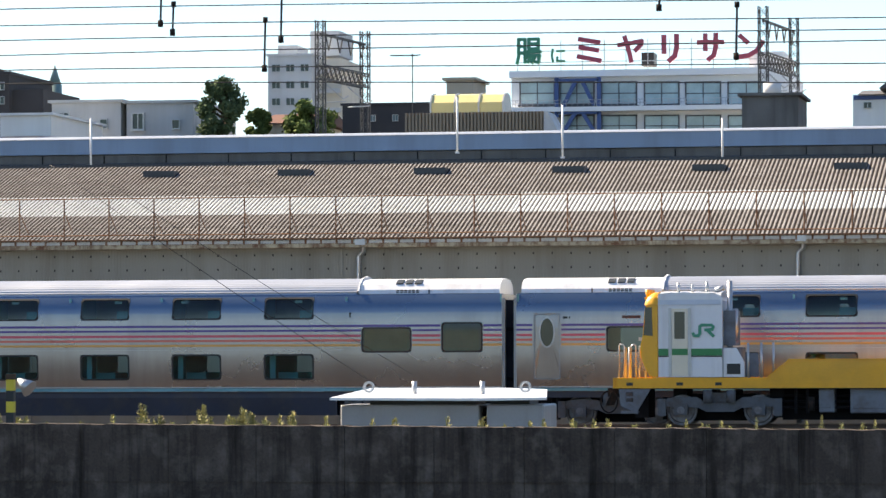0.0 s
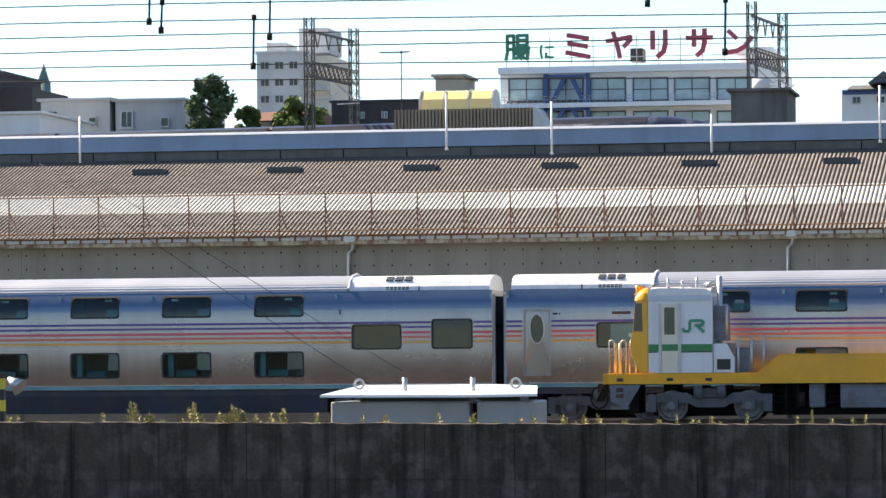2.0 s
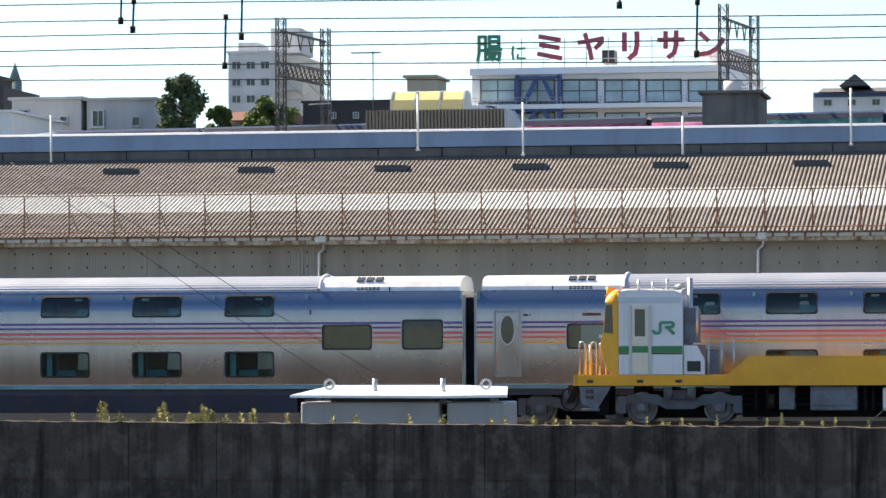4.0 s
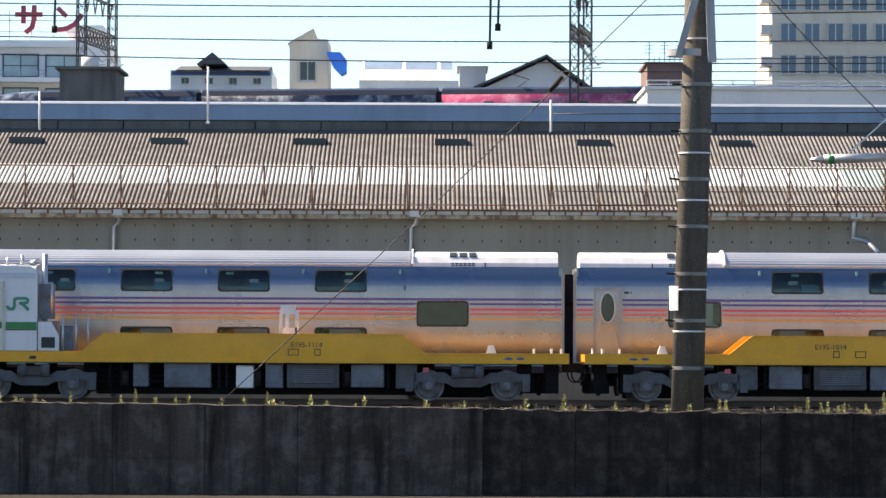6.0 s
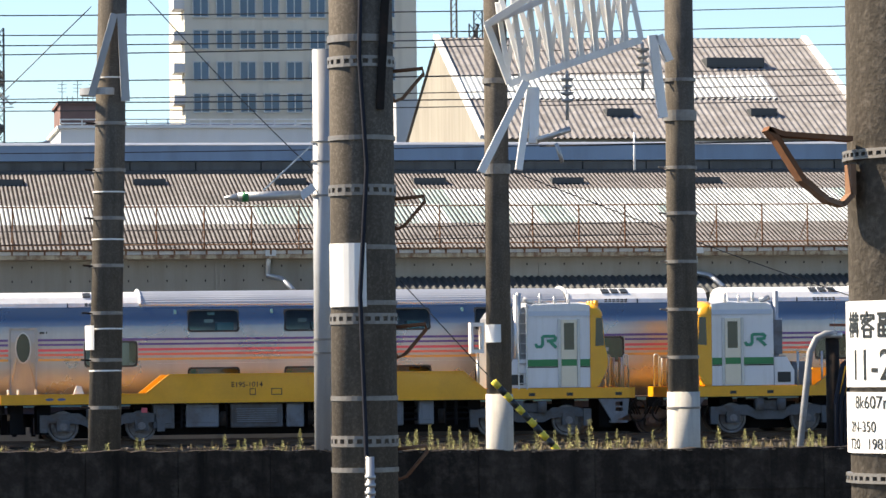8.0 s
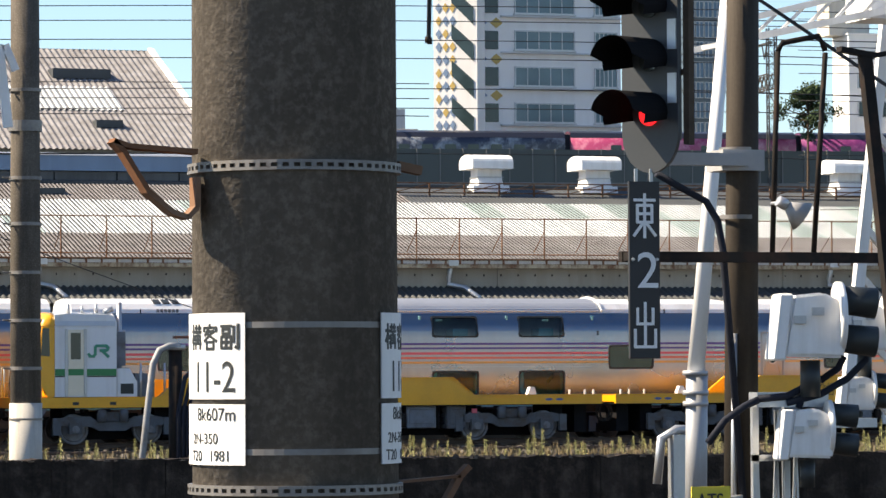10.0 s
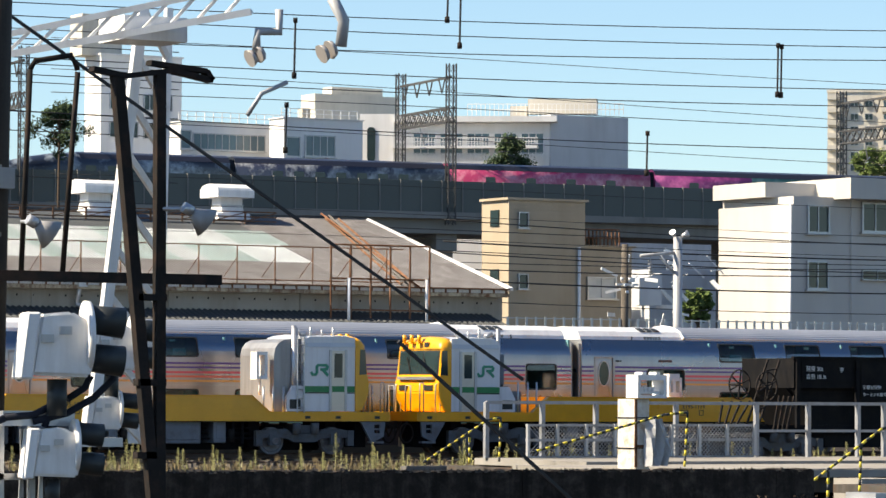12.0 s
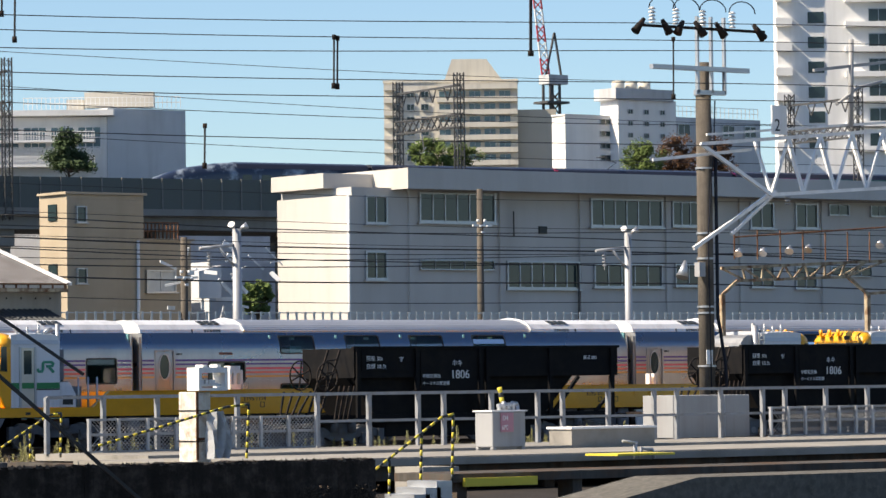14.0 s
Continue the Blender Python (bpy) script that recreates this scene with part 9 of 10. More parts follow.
    lx0, lx1, lz0, lz1 = (47.91, 48.23, 0.92, 1.32)
    lab = part("label", boxes((lx0, lx1, 62.96, 62.99, lz0, lz1)), shade("faded pink label", (0.45, 0.22, 0.27), 0.6), c)
    letters("writing", "D4", 0.15, WHITE, lab, (lx0 + 0.03, 62.955, lz0 + 0.24), wide=0.8)
    letters("writing", "65℃", 0.13, WHITE, lab, (lx0 + 0.02, 62.955, lz0 + 0.05), wide=0.55)
    bm = bmesh.new()
    for i in range(4):
        rod(bm, (x1 - 0.45 + 0.12 * i, 63.3, z1 + 0.03), (x1 - 0.45 + 0.12 * i, 63.3, z1 + 0.16 + 0.05 * (i % 2)), 0.045, 10)
    rod(bm, (x1 - 0.5, 63.3, z1 + 0.12), (x1 + 0.02, 63.3, z1 + 0.16), 0.04, 10)
    path_rod(bm, [(x1 + 0.02, 63.3, z1 + 0.15), (x1 + 0.06, 63.3, z1 - 0.1), (x1 + 0.05, 63.3, z)], 0.035, 8)
    part("valve", bm, STEEL, c)
    for i in range(4):
        part("stripe", rods(((x1 - 0.28 - 0.02 * i, 63.4, z1 + 0.1 + 0.1 * i), (x1 - 0.3 - 0.02 * i, 63.4, z1 + 0.2 + 0.1 * i), 0.05, 10)), (TRIM_BLACK, HAZARD)[i % 2], c)
    c = thing("switch_cabinet", "wide grey steel switch cabinet behind the railing", "cabinet")
    x0, x1, z0, z1 = (59.23, 61.66, 0.47, 1.58)
    part("body", bevelled(boxes((x0, x1, 71, 72.15, z, z1)), 0.012), BOX_GREY, c)
    part("seam", boxes(((x0 + x1) / 2 + 0.4, (x0 + x1) / 2 + 0.42, 70.98, 71, z, z1)), MID_GREY, c)
    c = thing("low_box", "low cream box with flat lid on the platform", "box")
    x0, x1, z0, z1 = (52.16, 54.51, 0.58, 0.90)
    part("body", boxes((x0, x1, 66, 66.8, z, z1)), CONC_PALE, c)
    part("lid", boxes((x0 - 0.04, x1 + 0.04, 65.95, 66.85, z1, z1 + 0.05)), WHITE, c)
    # gauge cabinet with a draped sheet
    c = thing("gauge_post", "white rusty cabinet post with meters and draped sheet", "post")
    x0, x1, z0, z1 = (37.05, 37.55, 0.62, 1.84)
    part("body", bevelled(boxes((x0 + 0.22, x1 + 0.02, 58, 58.6, 0.1, z1)), 0.012), GAUGE_WHITE, c)
    part("rust_edge", boxes((x0 + 0.2, x0 + 0.25, 57.98, 58.0, z0, z1), (x0 + 0.22, x1, 57.98, 58.0, z0 + 0.35, z0 + 0.4)), RUSTY, c)
    mx0, mx1, mz0, mz1 = (37.26, 37.88, 1.86, 2.28)
    bm = bmesh.new()
    ring(bm, [(mx0, mz0), (mx1, mz0), (mx1, mz1), (mx0, mz1)], [(mx0 + 0.06, mz0 + 0.05), (mx1 - 0.06, mz0 + 0.05), (mx1 - 0.06, mz1 - 0.1), (mx0 + 0.06, mz1 - 0.1)], 57.9, 58.3)
    box(bm, mx0 + 0.12, mx0 + 0.2, 57.95, 58.2, mz1, mz1 + 0.05)
    box(bm, mx1 - 0.2, mx1 - 0.12, 57.95, 58.2, mz1, mz1 + 0.05)
    for i in range(4):
        box(bm, mx0 + 0.1 + 0.08 * i, mx0 + 0.14 + 0.08 * i, 57.95, 58.1, mz0 + 0.12, mz0 + 0.2)
    box(bm, mx0 + 0.08, mx1 - 0.08, 58.0, 58.1, mz0 + 0.08, mz0 + 0.13)
    part("meter_frame", bm, WHITE, c)
    for zz in (0.95, 1.5):
        part("wire_tie", boxes((x0 + 0.2, x1 + 0.04, 57.96, 58.62, zz, zz + 0.015)), IRON, c)
    rnd = random.Random(3)
    bm = bmesh.new()
    sx0, sx1, sz0, sz1 = (37.42, 37.91, 0.64, 1.49)
    cols = []
    for i in range(7):
        f = i / 6
        cols.append([bm.verts.new((sx0 + (sx1 - sx0) * f * (0.5 + 0.5 * math.sin(math.pi * (0.15 + 0.13 * j))), 57.86 + 0.1 * math.sin(i * 2.4 + 0.5 * j), sz1 + (sz0 - sz1) * j / 5 + rnd.uniform(-0.01, 0.01))) for j in range(6)])
    for a, b in zip(cols, cols[1:]):
        for j in range(5):
            bm.faces.new((a[j], b[j], b[j + 1], a[j + 1]))
    part("sheet", bm, shade("grey draped sheet", (0.42, 0.43, 0.44), 0.6, 0.0, 0.2, 4.0), c, "crumpled pale sheet")
    # hazard handrails
    h = thing("hazard_handrail", "black and yellow striped sloping handrail", "handrail", group="striped handrails")
    def striped(thing_, pts, n, r=0.023):
        for a, b in zip(pts, pts[1:]):
            a, b = Vector(a), Vector(b)
            k = max(2, int((b - a).length / 0.09))
            for i in range(k):
                part("stripe", rods((a.lerp(b, i / k), a.lerp(b, (i + 1) / k), r, 8)), (TRIM_BLACK, HAZARD)[i % 2], thing_)
    Y = 50.0
    striped(h, [(34.79, Y, 0.14), (36.84, Y, 1.40), (37.07, Y, 1.44), (37.03, Y, 0.37)], 0)
    striped(h, [(36.43, Y, 1.16), (36.39, Y, 0.11)], 0)
    striped(h, [(35.79, Y, 0.72), (35.77, Y, 0.11)], 0)
    h = thing("hazard_handrail", "black and yellow striped sloping handrail", "handrail", group="striped handrails")
    Y = 57.0
    striped(h, [(34.50, Y, 0.91), (37.25, Y, 1.57), (37.73, Y, 1.61), (37.67, Y, 0.65)], 0)
    h = thing("hazard_handrail", "black and yellow striped sloping handrail", "handrail", group="striped handrails")
    Y = 66.0
    striped(h, [(37.43, Y, 0.55), (38.92, Y, 1.40), (39.21, Y, 1.44), (39.18, Y, 0.56)], 0)
    striped(h, [(38.49, Y, 1.15), (38.49, Y, 0.54)], 0)
    v = thing("water_tap", "pale blue standpipe tap on the platform edge", "tap")
    bm = bmesh.new()
    rod(bm, (48.07, 58.8, 0.4), (48.07, 58.8, 0.72), 0.04, 10)
    path_rod(bm, [(47.74, 58.8, 0.76), (48.12, 58.8, 0.71)], 0.03, 8)
    path_rod(bm, [(48.23, 58.8, 0.45), (48.23, 58.8, 0.61), (48.49, 58.8, 0.58), (48.55, 58.8, 0.41)], 0.04, 8)
    part("pipe", bm, POLE_GREY, v)
    part("mat", boxes((46.56, 48.00, 57.5, 58.5, 0.5, 0.54)), HAZARD, v)


def hopper(x0):
    """Black ballast hopper wagon with handwheels and white lettering."""
    w = thing("hopper_wagon", "black ballast hopper wagon with handwheels and white lettering", "railway wagon", (x0, 88.0, 0), group="hopper wagons")
    L = 11.5
    part("top_side", boxes((2.0, L, 0, 0.06, 2.12, 2.95), (2.0, L, 2.5, 2.56, 2.12, 2.95), (2.0, 2.06, 0.06, 2.5, 2.12, 2.95), (L - 0.06, L, 0.06, 2.5, 2.12, 2.95)), HOPPER, w, "black upper hopper side")
    part("rim", boxes((1.96, L + 0.04, -0.05, 0.08, 2.93, 3.0)), HOPPER, w)
    part("left_sheet", slab(bmesh.new(), [(2.0, 2.14), (2.12, 2.14), (2.95, 1.0), (2.8, 0.95)], 0.1, 2.4), HOPPER, w)
    part("bin", slab(bmesh.new(), [(1.9, 2.12), (L - 1.5, 2.12), (L - 2.6, 1.0), (2.9, 1.0)], 0.25, 2.3), HOPPER, w)
    for x in (2.05, 4.1, 6.35, 6.6, 8.9, L - 0.3):
        part("rib", boxes((x, x + 0.12, -0.08, 0.02, 1.0, 2.95)), HOPPER, w)
    part("panel", boxes((2.25, 4.0, -0.02, 0.0, 2.3, 2.85)), HOPPER, w)
    part("number_panel", boxes((4.3, 6.3, -0.02, 0.0, 1.75, 2.85)), HOPPER, w)
    part("sole_bar", boxes((0.1, L - 0.1, 0.05, 0.2, 0.85, 1.08), (0.1, L - 0.1, 2.3, 2.45, 0.85, 1.08)), HOPPER, w)
    part("chute", boxes((3.2, L - 2.8, 0.2, 2.3, 0.45, 1.0)), HOPPER, w)
    for s, z, x, t in ((0.16, 2.6, 2.4, "荷重 30t"), (0.16, 2.38, 2.4, "自重 18.3t"), (0.15, 2.58, 3.55, "宇"), (0.19, 2.45, 5.4, "ホキ"), (0.34, 2.08, 5.35, "1806"), (0.13, 2.1, 4.35, "宇都宮貨物"), (0.12, 1.9, 4.35, "ターミナル駅常備"), (0.13, 2.6, 10.2, "形式 800")):
        letters("writing", t, s, WHITE, w, (x, -0.026, z))
    for x, z in ((-0.05, 2.2), (0.85, 2.15)):
        bm = bmesh.new()
        ring(bm, oval(x, z, 0.36, 0.42, 28), oval(x, z, 0.33, 0.39, 28), -0.35, -0.31)
        for i in range(3):
            a = math.pi * i / 3 + 0.4
            bar(bm, (x - 0.34 * math.cos(a), -0.33, z - 0.4 * math.sin(a)), (x + 0.34 * math.cos(a), -0.33, z + 0.4 * math.sin(a)), 0.035, 0.03)
        rod(bm, (x, -0.33, z), (x, 0.1, z), 0.03, 8)
        part("handwheel", bm, IRON, w, "black spoked handwheel")
    bm = bmesh.new()
    for x in (0.3, 0.7):
        bar(bm, (x - 0.1, -0.2, 0.9), (x + 0.75, -0.1, 2.9), 0.05, 0.05)
    for i in range(5):
        bar(bm, (0.28 + 0.16 * i, -0.18, 1.15 + 0.36 * i), (0.7 + 0.16 * i, -0.18, 1.2 + 0.36 * i), 0.035, 0.035)
    for i in range(4):
        bar(bm, (-0.6 + 0.18 * i, -0.1, 1.0), (-0.45 + 0.3 * i, -0.1, 1.75), 0.05, 0.05)
        bar(bm, (1.2 + 0.15 * i, -0.15, 0.9), (1.4 + 0.17 * i, -0.15, 1.9), 0.045, 0.045)
    box(bm, -0.7, 1.9, 0.1, 2.3, 0.85, 1.0)
    part("lever_gear", bm, IRON, w)
    bm = bmesh.new()
    bar(bm, (L - 0.2, 0.05, 2.1), (L - 0.2, 0.05, 0.9), 0.12, 0.12)
    bar(bm, (L - 1.4, 0.1, 2.1), (L - 2.4, 0.1, 1.0), 0.1, 0.1)
    bar(bm, (L - 0.9, 0.1, 0.95), (L - 0.2, 0.1, 1.6), 0.08, 0.08)
    box(bm, L - 2.0, L + 0.4, 0.1, 2.3, 0.85, 1.0)
    part("end_frame", bm, HOPPER, w)
    bogie(w, 1.7, 1.65, 0.41, 0.2)
    bogie(w, L - 1.7, 1.65, 0.41, 0.2)
    return w


def yard_gear():
    x0 = 59.80
    a = hopper(x0)
    copy_thing(a, pose(x0 + 14.35, 88.0, 0))
    # strapped pole with crossarm
    x = 64.57
    p = column("wire_pole", "grey concrete pole with crossarms, cables and bands", x, 76, 0.21, 0.2, -0.12, 10.20, POLE_DARK)
    bm = bmesh.new()
    for z in (9.34, 7.42, 5.73, 5.07, 3.82, 3.66, 2.28):
        band(bm, 0.22, z, 0.05, 0.02)
    part("band", bm, STEEL, p)
    part("white_plate", boxes((-0.2, 0.0, -0.23, -0.215, 2.35, 2.72)), WHITE, p)
    bm = boxes((62.53 - x, 65.79 - x, -0.45, -0.3, 9.94, 10.06))
    box(bm, 64.01 - x, 65.01 - x, -0.4, -0.28, 9.33, 9.45)
    for q in ((64.09), (64.56), (65.00)):
        box(bm, q - x - 0.03, q - x + 0.03, -0.4, -0.3, 9.37, 11.36)
    part("crossarm", bm, STEEL, p)
    part("insulator_arm", boxes((62.0 - x, 66.3 - x, -0.5, -0.42, 11.0, 11.07)), IRON, p)
    for i, xx in enumerate((62.5, 63.3, 64.2, 65.2)):
        bm = bmesh.new()
        for k in range(5):
            rod(bm, (xx - x, -0.46, 11.1 + 0.09 * k), (xx - x, -0.46, 11.16 + 0.09 * k), 0.1, 12, 0.055)
        part("insulator", bm, WHITE, p, "white ribbed insulator")
    for xx, lean in ((62.2, -0.3), (62.8, 0.25), (63.5, -0.2), (63.9, 0.3), (64.6, 0.3), (65.9, 0.35)):
        part("cable_end", rods(((xx - x, -0.5, 11.2), (xx - x + lean, -0.5, 10.86), 0.05, 10, 0.12)), IRON, p)
    for xx in (62.4, 63.2, 64.1, 65.1):
        bm = bmesh.new()
        path_rod(bm, [(xx - x + 0.45 - 0.45 * math.cos(math.pi * k / 8), -0.46, 11.5 + 0.3 * math.sin(math.pi * k / 8)) for k in range(9)], 0.016, 5)
        part("jumper", bm, RUBBER, p)
    bm = bmesh.new()
    path_rod(bm, [(0.25, -0.15, 8.17), (0.22, -0.2, 5.96), (0.22, -0.2, 3.60), (0.45, -0.2, 2.42), (0.5, -0.2, 1.6)], 0.045, 8)
    path_rod(bm, [(-0.05, -0.23, 1.6), (-0.1, -0.23, 5.65), (0.15, -0.23, 8.16), (0.2, -0.23, 9.20)], 0.02, 6)
    part("cable", bm, RUBBER, p)
    part("fuse_box", boxes((-0.42, -0.22, -0.25, -0.05, 4.62, 4.99)), BOX_GREY, p)
    part("lamp_shade", rods(((63.55 - x, -0.4, 5.01), (63.39 - x, -0.45, 4.58), 0.04, 18, 0.17)), STEEL, p, "tin lamp shade")
    bm = bmesh.new()
    bar(bm, (63.92 - x, -0.3, 5.34), (66.42 - x, -0.6, 6.85), 0.09, 0.09)
    bar(bm, (65.04 - x, -0.5, 5.72), (66.52 - x, -0.6, 6.85), 0.08, 0.08)
    part("strut", bm, WHITE, p)
    # white gantry beam running out of view
    g = thing("yard_gantry", "white lattice gantry beam over the tracks", "gantry")
    bm = bmesh.new()
    u0, u1 = Vector((64.04, 75.5, 8.04)), Vector((71.86, 74, 8.67))
    l0, l1 = Vector((65.99, 75, 6.74)), Vector((71.34, 73.5, 7.07))
    bar(bm, u0, u1, 0.09, 0.09)
    bar(bm, u0 + Vector((0.2, 0, 0.25)), u1 + Vector((0, 0, 0.2)), 0.06, 0.06)
    bar(bm, l0, l1, 0.09, 0.09)
    bar(bm, u0, l0, 0.09, 0.09)
    for i in range(6):
        a, b = l0.lerp(l1, i / 6), l0.lerp(l1, (i + 1) / 6)
        m = u0.lerp(u1, 0.27 + 0.73 * (i + 0.5) / 6)
        bar(bm, a, m, 0.07, 0.07)
        bar(bm, b, m, 0.07, 0.07)
        bar(bm, a, m + Vector((-0.5, 0.8, 0.0)), 0.07, 0.07)
    bar(bm, (62.67, 75.8, 7.61), (65.77, 75.5, 7.94), 0.08, 0.05)
    part("truss", bm, WHITE, g)
    nb = (65.58, 66.08, 8.27, 9.02)
    pl = part("number_board", boxes((nb[0], nb[1], 74.45, 74.5, nb[2], nb[3])), WHITE, g)
    letters("writing", "2", (nb[3] - nb[2]) * 0.6, TRIM_BLACK, pl, (nb[0] + 0.07, 74.445, nb[2] + (nb[3] - nb[2]) * 0.12), wide=0.9)
    bm = bmesh.new()
    for i in range(3):
        q = (66.48, 6.70 - 0.09 * i)
        rod(bm, (q[0], 74.9, q[1]), (q[0], 74.9, q[1] - 0.05), 0.09, 14, 0.05)
    rod(bm, (68.36, 74.5, 8.55), (68.42, 74.5, 10.86), 0.07, 8)
    path_rod(bm, [(67.86, 74.5, 9.12), (68.67, 74.5, 9.60), (69.48, 74.5, 9.78)], 0.04, 8)
    bar(bm, (67.08, 74.5, 9.99), (69.66, 74.5, 10.31), 0.08, 0.08)
    part("insulator", bm, BOX_GREY, g)
    # rusty lamp gantry lower down
    r = thing("lamp_gantry", "pale rusty lamp gantry with floodlights and handrail", "gantry")
    bm = bmesh.new()
    lo = [Vector((85.68, 100, 4.85)), Vector((86.38, 100, 5.34)), Vector((91.49, 100, 5.51)), Vector((92.42, 100, 4.92)), Vector((93.37, 100, 4.97))]
    hi = [Vector((85.65, 100, 5.77)), Vector((93.34, 100, 6.09))]
    for a, b in zip(lo, lo[1:]):
        bar(bm, a, b, 0.1, 0.1)
    bar(bm, hi[0], hi[1], 0.1, 0.1)
    for i in range(8):
        a, b = hi[0].lerp(hi[1], i / 8), hi[0].lerp(hi[1], (i + 1) / 8)
        m = lo[1].lerp(lo[2], min(1, max(0, (i + 0.5) / 7)))
        bar(bm, a, m, 0.06, 0.06)
        bar(bm, b, m, 0.06, 0.06)
    part("beam", bm, GUTTER, r)
    for v in (lo[0], lo[3]):
        part("leg", boxes((v.x - 0.08, v.x + 0.08, v.y - 0.08, v.y + 0.08, -0.12, v.z)), GUTTER, r)
    bm = bmesh.new()
    for i in range(8):
        xx = 86.27 + 1.05 * i
        rod(bm, (xx, 100, 6.08), (xx, 100, 7.10), 0.03, 6)
    rod(bm, (86.28, 100, 6.84), (93.42, 100, 7.29), 0.03, 6)
    part("handrail", bm, RUSTY, r)
    for q in ((86.32, 6.32), (87.43, 6.35), (88.65, 6.44), (89.52, 6.49), (92.92, 6.69)):
        part("floodlight", rods(((q[0], 99.8, q[1] + 0.1), (q[0] - 0.15, 99.7, q[1] - 0.08), 0.06, 10, 0.16)), STEEL, r)
    # grey arm poles between shed and works
    for xq, zt, kind_ in ((71.07, 7.23, 0), (88.07, 7.33, 1)):
        p = column("arm_pole", "pale grey steel pole with bracket arm and insulator", xq, 108, 0.17 if kind_ == 0 else 0.14, 0.15 if kind_ == 0 else 0.13, -0.12, zt, POLE_GREY)
        za = zt - 0.62
        bm = rods(((-1.5, 0, za - 0.06), (0, 0, za + 0.08), 0.055, 10), ((-0.75, 0, za), (0, 0, za - 0.75), 0.05, 8))
        part("arm", bm, POLE_GREY, p)
        bm = bmesh.new()
        for i in range(4):
            rod(bm, (-1.1, 0, za - 0.2 - 0.12 * i), (-1.1, 0, za - 0.26 - 0.12 * i), 0.1, 12, 0.05)
        rod(bm, (-1.1, 0, za), (-1.1, 0, za - 0.75), 0.02, 6)
        part("insulator", bm, BOX_GREY, p)
        part("floodlight", rods(((0.1, -0.1, zt), (0.3, -0.2, zt + 0.12), 0.06, 10, 0.12), ((-0.2, -0.1, zt + 0.02), (-0.35, -0.2, zt + 0.14), 0.06, 10, 0.12)), STEEL, p)
    for xq, zt, yq in ((97.92, 10.17, 130), (79.81, 7.70, 125)):
        p = column("utility_pole", "weathered utility pole with small insulators", xq, yq, 0.17, 0.13, -0.12, zt, POLE_DARK)
        bm = bmesh.new()
        for i in range(5):
            rod(bm, (-0.25 + 0.12 * i, -0.2, zt - 1.4 - 0.25 * (i % 3)), (-0.25 + 0.12 * i, -0.2, zt - 1.3 - 0.25 * (i % 3)), 0.07, 8)
        box(bm, -0.5, 0.5, -0.2, -0.12, zt - 1.6, zt - 1.52)
        part("insulator", bm, WHITE, p)
    # fence behind the train and clutter by the tan house
    f = thing("line_fence", "pale palisade fence behind the train", "fence")
    for i in range(110):
        x = 74.09 + 0.42 * i
        part("pale", boxes((x, x + 0.09, 125, 125.04, 3.2, 4.83)), STEEL, f)
    part("fence_rail", boxes((74.09, 74.09 + 46, 125.04, 125.08, 4.76, 4.80), (74.09, 74.09 + 46, 124.9, 125.2, -0.1, 3.2)), STEEL, f)
    j = thing("scrap_pile", "white awnings and scrap beside the works", "clutter")
    bm = bmesh.new()
    rnd = random.Random(9)
    for i in range(26):
        a = Vector((rnd.uniform(90.08, 94.21), 140 + rnd.uniform(0, 4), rnd.uniform(5.34, 8.17)))
        bar(bm, a, a + Vector((rnd.uniform(-1, 1), rnd.uniform(-0.5, 0.5), rnd.uniform(-0.8, 0.8))), rnd.uniform(0.03, 0.22), 0.04)
    part("scrap", bm, WHITE, j)
    part("awning", slab(bmesh.new(), [(90.78, 5.78), (90.79, 6.96), (91.97, 7.22), (91.95, 5.78)], 141, 141.6), PALE_GREY, j)
    tree("shrub", "green shrub among the clutter", 94.49, 142, 5.26, 6.52, 0.8, LEAF, 33)
    for x, yq in ((32.93, 48), (33.83, 48)):
        rnd2 = random.Random(int(x * 10))
        bm = bmesh.new()
        for _ in range(500):
            c = Vector((x + rnd2.gauss(0, 0.13), yq + rnd2.gauss(0, 0.1), rnd2.uniform(0.0, 0.32) + 0.1))
            u = Vector((rnd2.gauss(0, 1), rnd2.gauss(0, 1), rnd2.gauss(0, 1))).normalized()
            v_ = u.orthogonal().normalized()
            bm.faces.new([bm.verts.new(c + q * 0.016) for q in (u, v_, -u, -v_)])
        solid("dry_bush", bm, BARK, "dry brown weed bush under the platform", "bush")
    # fence on the shed's east end
    e = thing("roof_ladder_fence", "rusty white-posted fence and stair at the shed end", "fence")
    bm = bmesh.new()
    x0_, x1_ = 58.14, 61.79
    for i in range(6):
        x = x0_ + (x1_ - x0_) * i / 5
        rod(bm, (x, 108.6, 4.3), (x, 108.6, 6.68), 0.035, 6)
    for z in (6.68, 5.59, 4.58):
        rod(bm, (x0_, 108.6, z), (x1_, 108.6, z), 0.03, 6)
    part("fence", bm, RUSTY, e)
    bm = bmesh.new()
    for x in (58.69, 61.57):
        rod(bm, (x, 108.4, 3.9), (x, 108.4, 5.60), 0.05, 8)
    part("post", bm, WHITE, e)
    bm = bmesh.new()
    bar(bm, (61.49, 109, EAVE_Z + 0.1), (63.17, 118.4, EAVE_Z + 9.4 * PITCH + 0.15), 0.5, 0.06)
    part("roof_walk", bm, RUSTY, e)


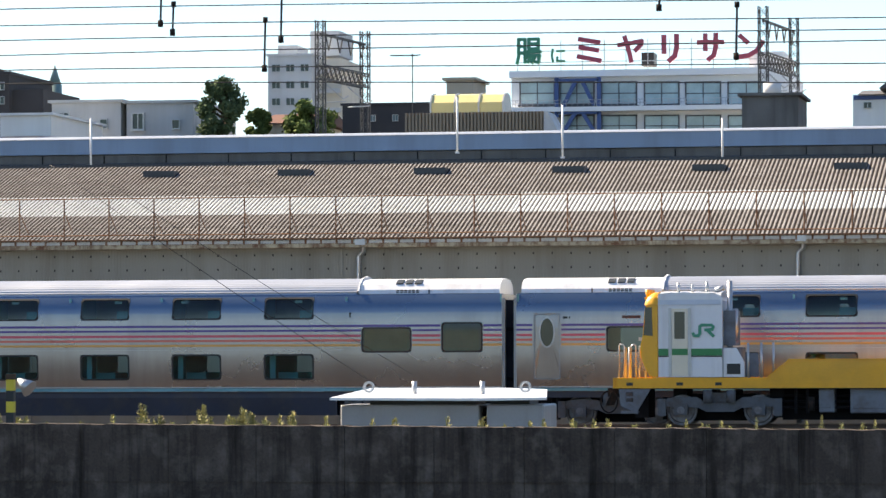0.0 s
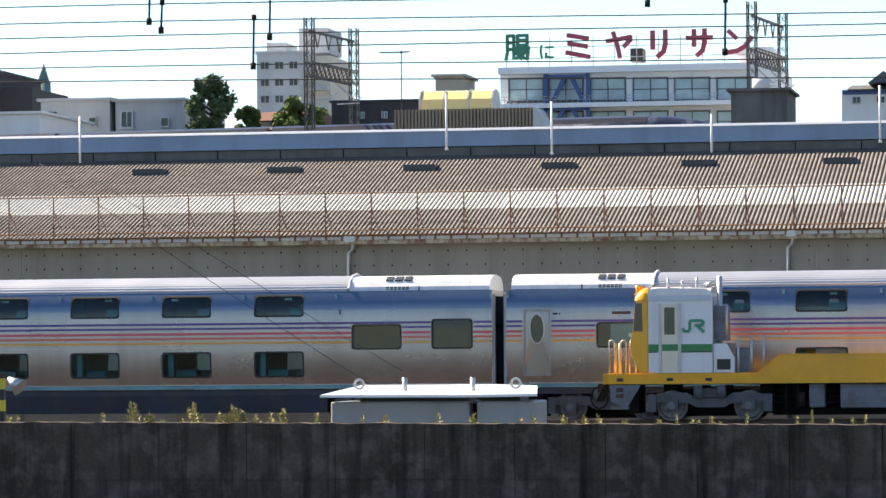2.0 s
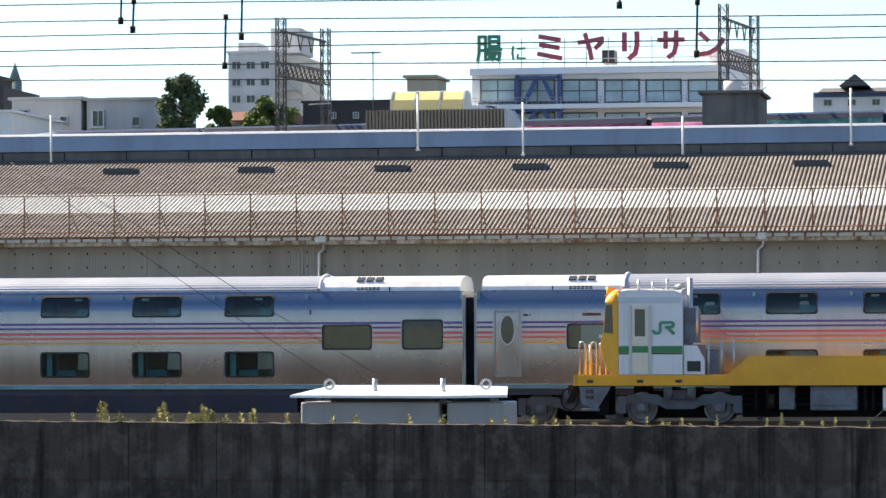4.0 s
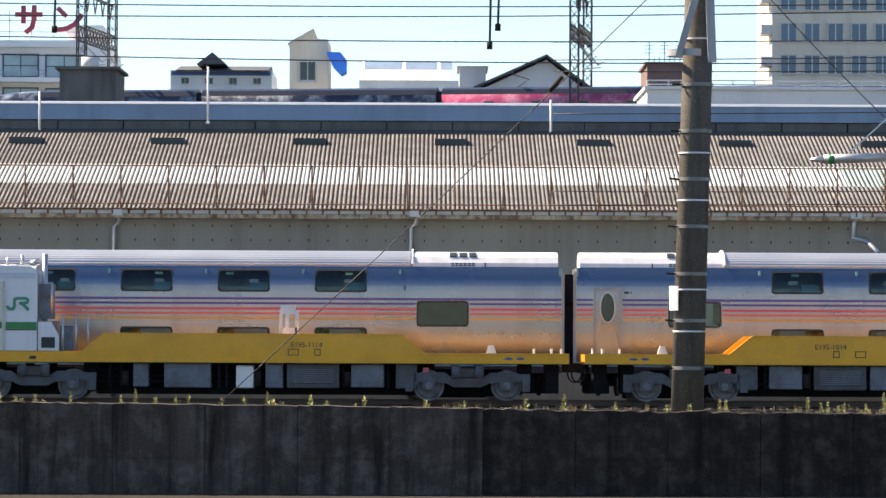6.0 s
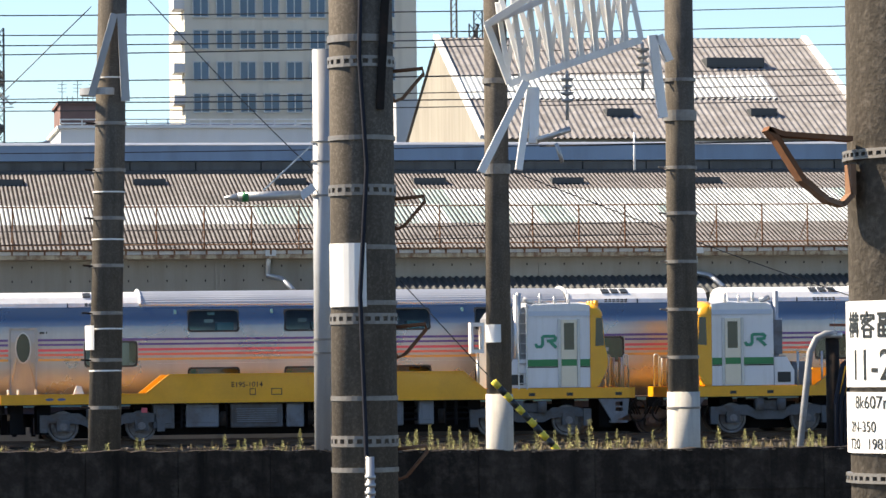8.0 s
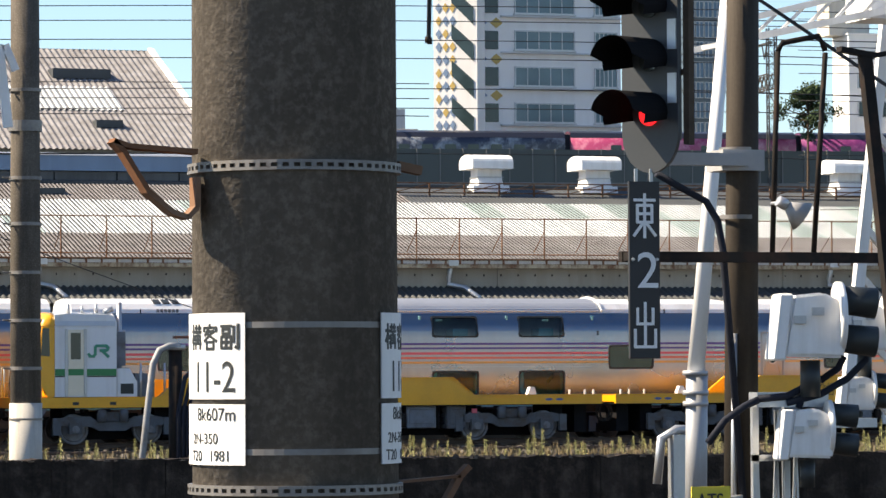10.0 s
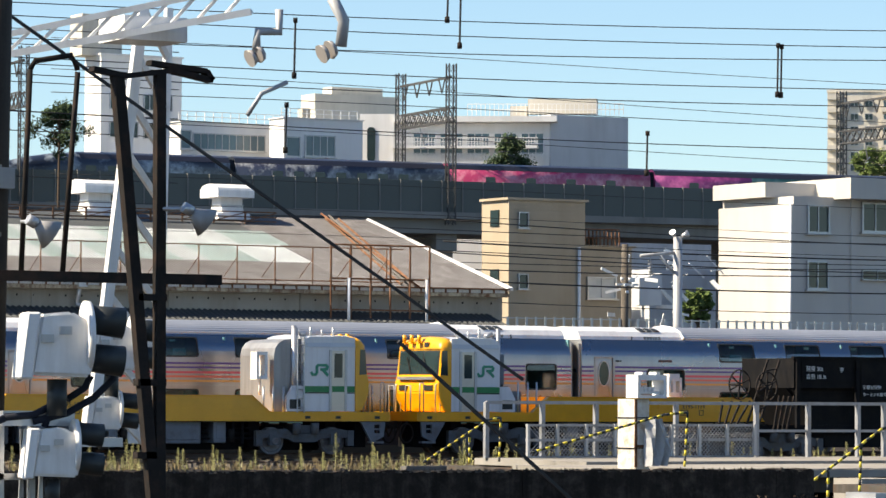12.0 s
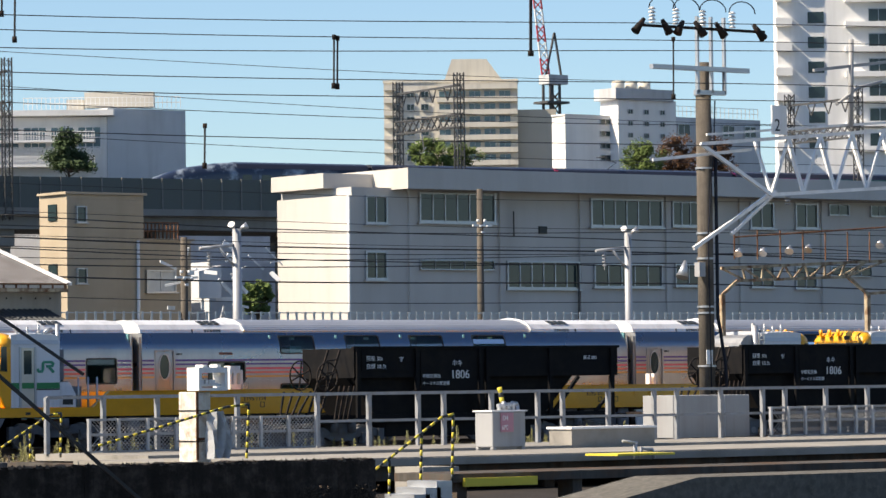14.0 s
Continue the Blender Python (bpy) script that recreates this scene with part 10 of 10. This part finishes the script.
# ---- build ----
ground()
track(103.75, 0.0, -60, 140)
track(99.65, 0.13, -60, 140)
track(94.6, 0.0, -60, 140)
front_wall()
stones()
shed()
clerestory()
for _x in (41.5, 45.3, 54.4, 59.4):
    roof_vent(_x)
gable_shed()
viaduct()
for _s in (-69.9, -30.2, 11.6, 52.3, 93.0, 133.0, 172.7, 218.9, 265.0):
    portal(_s)
sleeping_train()
wagon_rake()
EXPRESS = express()
farther(1.2, sign_building)
left_town()
farther(2.25, left_houses)
farther(1.76, left_gardens)
farther(1.12, left_blocks)
farther(1.52, middle_town)
low_town()
right_town()
horizon()
platform()
yard_gear()
lidded_box()
line_poles()
gantry_truss()
big_pole()
signal()
signal_group()
wires()
guys()
cable_riser()
weeds()



def motions():
    walk(EXPRESS, [(0.5 * i, express_at(0.5 * i)) for i in range(29)])


motions()
